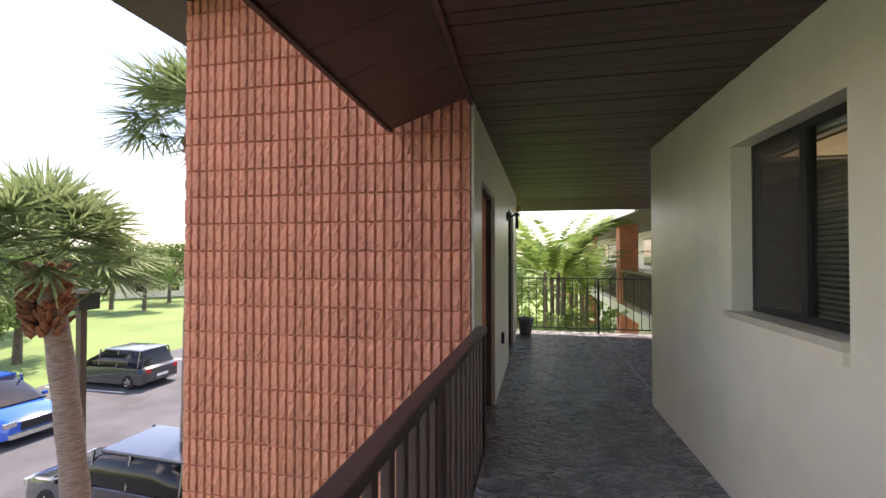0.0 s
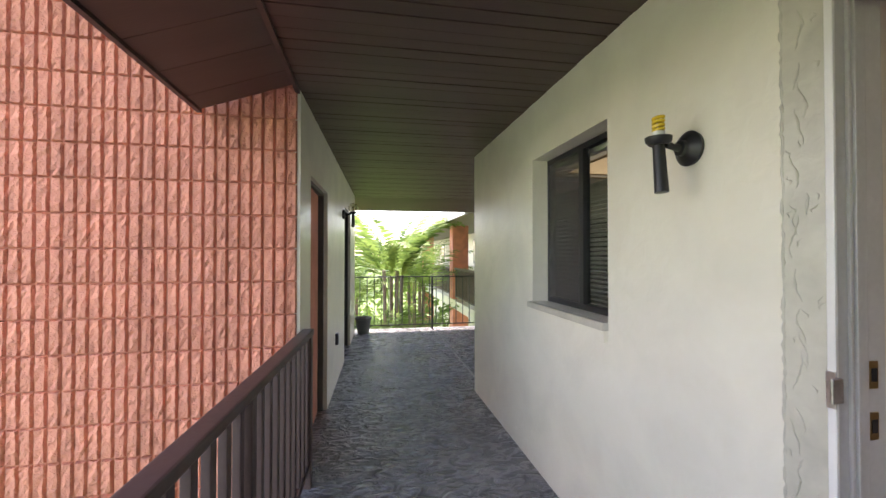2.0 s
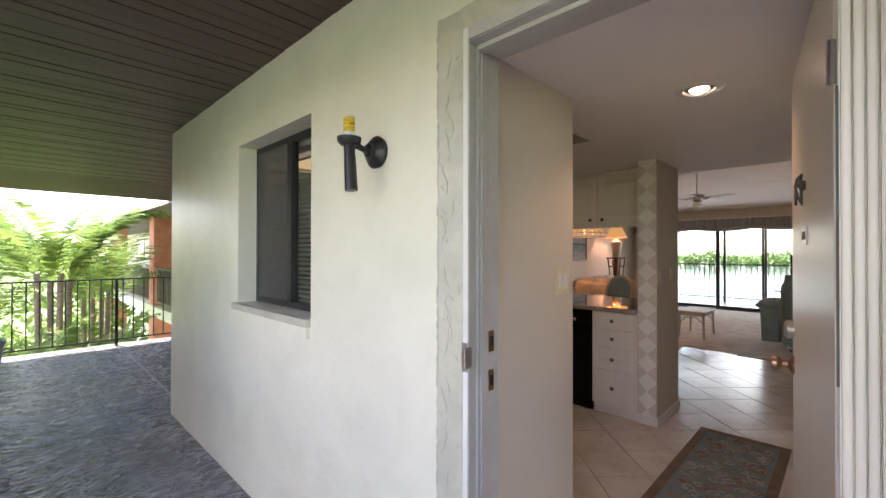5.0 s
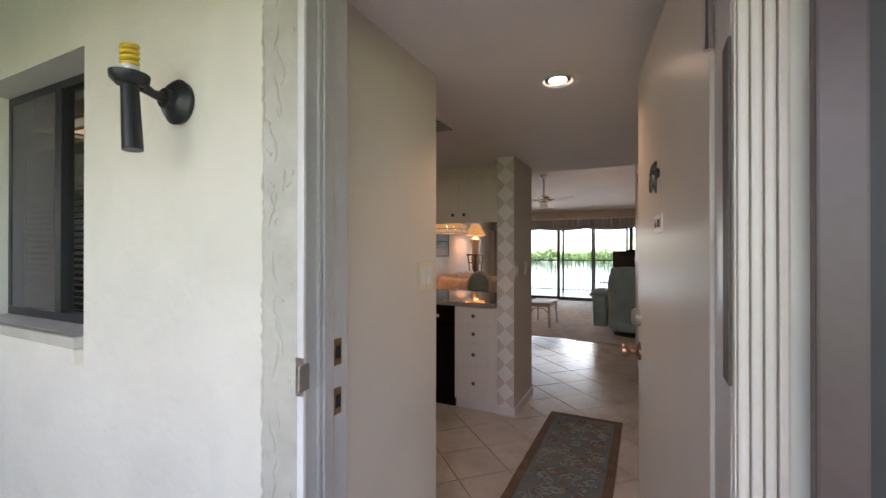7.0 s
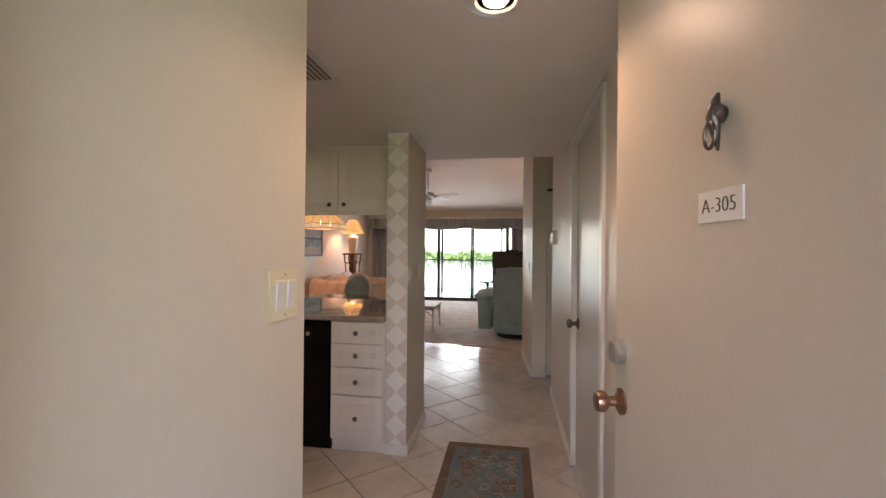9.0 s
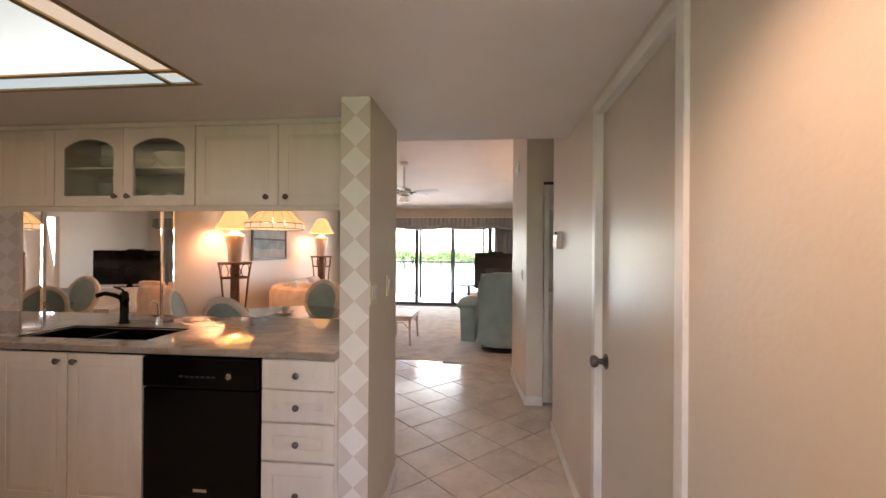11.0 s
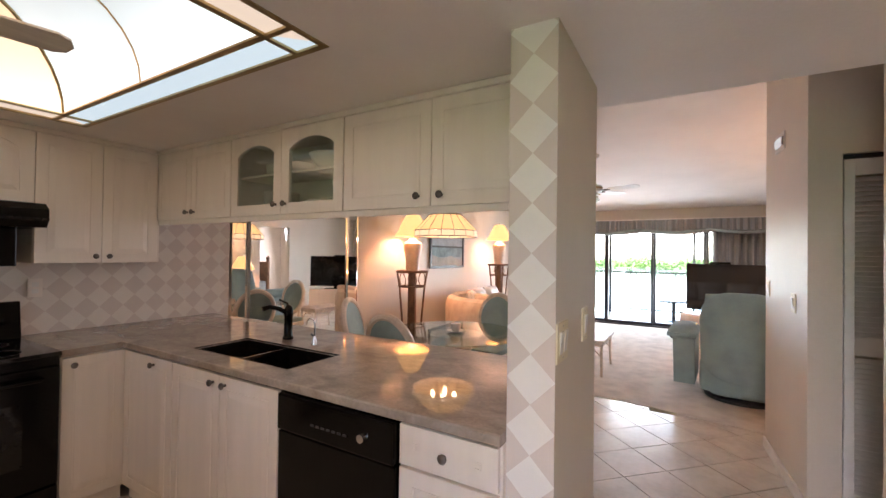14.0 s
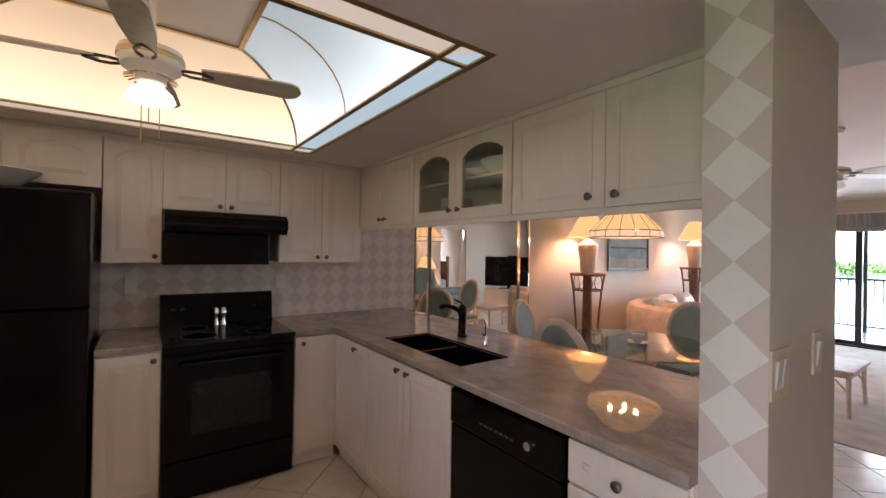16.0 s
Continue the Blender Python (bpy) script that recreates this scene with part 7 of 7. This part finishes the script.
        part("mirror", box(L * 0.2, s * (W + 0.09) - 0.08, hood * 0.98, L * 0.2 + 0.1, s * (W + 0.09) + 0.08, hood * 1.1, 0.03), paint, c)
    part("grille", box(L / 2 - 0.05, -W * 0.48, hood * 0.45, L / 2 + 0.012, W * 0.48, hood * 0.72, 0.02), M_BLACK, body)
    part("bumper", box(L / 2 - 0.12, -W * 0.8, 0.28, L / 2 + 0.05, W * 0.8, 0.46, 0.04), M_CHROME if name == "pickup_truck" else paint, c)
    part("rear_window", box(-L / 2 - 0.004, -W * 0.3, 0.5, -L / 2 + 0.01, W * 0.3, 0.62), M_TRIM, c, "number plate area")
    return c


car(pose(-17.6, 18.2, GROUND, 0, 0, 178), grain("dark_grey_paint", (0.035, 0.035, 0.038), 0.2, 0.03, 3, 50, 0, coat=1), "suv", "dark grey sport utility vehicle parked nose-in", 4.9, 1.95, 1.78)
car(pose(-17.0, 12.5, GROUND, 0, 0, -6), grain("blue_paint", (0.01, 0.10, 0.55), 0.2, 0.03, 3, 50, 0, coat=1), "pickup_truck", "bright blue pickup truck parked facing out", 5.6, 2.0, 1.85)
car(pose(-7.5, 9.7, GROUND, 0, 0, 176), grain("charcoal_paint", (0.03, 0.032, 0.04), 0.2, 0.03, 3, 50, 0, coat=1), "minivan", "charcoal minivan parked below the tower", 5.1, 1.95, 1.72, True)

# lanai and lake
setting("floor_lanai", box(14.4, -0.4, -0.2, 16.6, 5.2, -0.02), M_TILE, "pale lanai floor", "floor")
setting("ceiling_lanai", box(14.4, -0.4, 2.45, 17.0, 5.2, 2.55), M_CEIL, "white lanai ceiling", "ceiling")
lr = thing("lanai_railing", "thin dark lanai railing with upright bars", "railing")
part("top_rail", box(16.45, -0.4, 1.02, 16.5, 5.2, 1.06), M_BLACK, lr)
part("bottom_rail", box(16.46, -0.4, 0.08, 16.49, 5.2, 0.11), M_BLACK, lr)
b3 = finish(box(-0.009, -0.009, 0.11, 0.009, 0.009, 1.02), "bar", M_BLACK)
y = -0.35
while y < 5.2:
    o = new("bar", b3)
    o.parent = lr
    o.location = (16.475, y, 0)
    y += 0.125
for y in (-0.35, 1.5, 3.4, 5.15):
    part("screen_post", box(16.44, y - 0.03, -0.02, 16.5, y + 0.03, 2.45), M_BLACK, lr)
setting("wall_lanai", box(14.4, 5.2, -0.2, 17.0, 5.35, 2.6), M_STUCCO, "cream lanai side wall", "wall")
setting("wall_lanai_south", box(14.4, -0.55, -0.2, 17.0, -0.4, 2.6), M_STUCCO, "cream lanai side wall", "wall")
ll = thing("lanai_light", "white lanai ceiling light", "ceiling light", pose(15.4, 2.9, 2.449))
part("fixture", lathe([(0, 0), (0.16, 0), (0.17, -0.03), (0.12, -0.09), (0, -0.11)], 24), M_TRIM, ll, smooth=True)
lc = thing("lanai_table", "low dark lanai table", "table", pose(15.5, 1.9, -0.02))
part("tabletop", lathe([(0, 0.44), (0.3, 0.44), (0.3, 0.47), (0, 0.47)], 24), M_BLACK, lc)
part("pedestal", lathe([(0.2, 0), (0.04, 0.04), (0.04, 0.4395)], 14), M_BLACK, lc)
setting("water", box(24, -300, GROUND - 0.3, 256, 300, GROUND - 0.02), grain("lake_water", (0.06, 0.09, 0.09), 0.08, 0.1, 0.2, 3, 0.15), "calm lake behind the lanai", "water")

# ---- small pieces of the setting, last ----
# floor tiles, laid diagonally
TILE = 0.335
def clip(poly, x0, y0, x1, y1):
    for ax, lim, keep in ((0, x0, 1), (0, x1, -1), (1, y0, 1), (1, y1, -1)):
        res = []
        for i, p in enumerate(poly):
            q = poly[(i + 1) % len(poly)]
            ip, iq = (p[ax] - lim) * keep >= 0, (q[ax] - lim) * keep >= 0
            if ip:
                res.append(p)
            if ip != iq:
                f = (lim - p[ax]) / (q[ax] - p[ax])
                res.append((p[0] + f * (q[0] - p[0]), p[1] + f * (q[1] - p[1])))
        poly = res
        if len(poly) < 3:
            return []
    return poly
floor_ob = bpy.data.objects["floor_hall"]
regions = ((XI + 0.012, 0.80, 4.44, 1.808), (4.44, 0.892, 5.866, 1.932), (5.866, 0.892, 7.243, 1.932), (7.2435, 0.625, 7.77, 1.932), (7.77, 1.05, 9.05, 1.932), (6.46, 1.932, 9.18, 2.595), (4.203, 1.8085, 4.4395, 1.932), (XI + 0.012, 1.932, 5.87, 4.47))
s2_ = math.sqrt(0.5)
random.seed(6)
for i in range(-40, 60):
    for j in range(-40, 60):
        u, v = i * TILE, j * TILE
        g = 0.004
        quad = [(u + g, v + g), (u + TILE - g, v + g), (u + TILE - g, v + TILE - g), (u + g, v + TILE - g)]
        quad = [((a - b) * s2_ + 6.0, (a + b) * s2_ - 3.0) for a, b in quad]
        if max(p[0] for p in quad) < XI or min(p[0] for p in quad) > 9.2 or max(p[1] for p in quad) < 0.7 or min(p[1] for p in quad) > 4.6:
            continue
        bm = bmesh.new()
        h = random.uniform(-0.0012, 0.0008)
        for r in regions:
            pc = clip(quad, *r)
            if len(pc) >= 3:
                add_prism(bm, pc, -0.0075, h)
        if len(bm.faces):
            o = new("tile", finish(bm, "tile", M_TILE))
            o.parent = floor_ob
        else:
            bm.free()
# fluted split-face blocks of the tower
BW, BH = 0.405, 0.203
def block_mesh(seed, cut=6):
    rng_ = random.Random(seed)
    bm = bmesh.new()
    rw = BW / 6
    for k in range(cut):
        a, b = k * rw + 0.0045, (k + 1) * rw - 0.0045
        z0, z1 = 0.003, BH - 0.003
        fr_ = [[bm.verts.new((a + (b - a) * (0.12 + 0.76 * ii / 2), -0.020 + rng_.uniform(-0.006, 0.006), z0 + 0.006 + (z1 - z0 - 0.012) * jj / 5)) for jj in range(6)] for ii in range(3)]
        lo = [bm.verts.new((a, 0.0, z0 + (z1 - z0) * jj / 5)) for jj in range(6)]
        hi = [bm.verts.new((b, 0.0, z0 + (z1 - z0) * jj / 5)) for jj in range(6)]
        cols = [lo, *fr_, hi]
        for c0_, c1_ in zip(cols, cols[1:]):
            for jj in range(5):
                bm.faces.new((c0_[jj], c1_[jj], c1_[jj + 1], c0_[jj + 1]))
        for jj in (0, 5):
            bm.faces.new([c_[jj] for c_ in cols])
    return finish(bm, "block", M_BLOCK)
blocks = [block_mesh(s) for s in range(7)]
half = [block_mesh(s + 20, 3) for s in range(3)]
z = 2.24 - BH * 35
row = 0
while z < 3.40:
    x = TOWER[0] + 0.02
    k = 0
    while x < TOWER[1] - 0.05:
        whole = x + BW <= TOWER[1] + 0.02
        o = new("block", random.choice(blocks if whole else half))
        o.parent = tower
        o.location = (x, 3.599, z)
        x += BW if whole else BW / 2
    z += BH
    row += 1
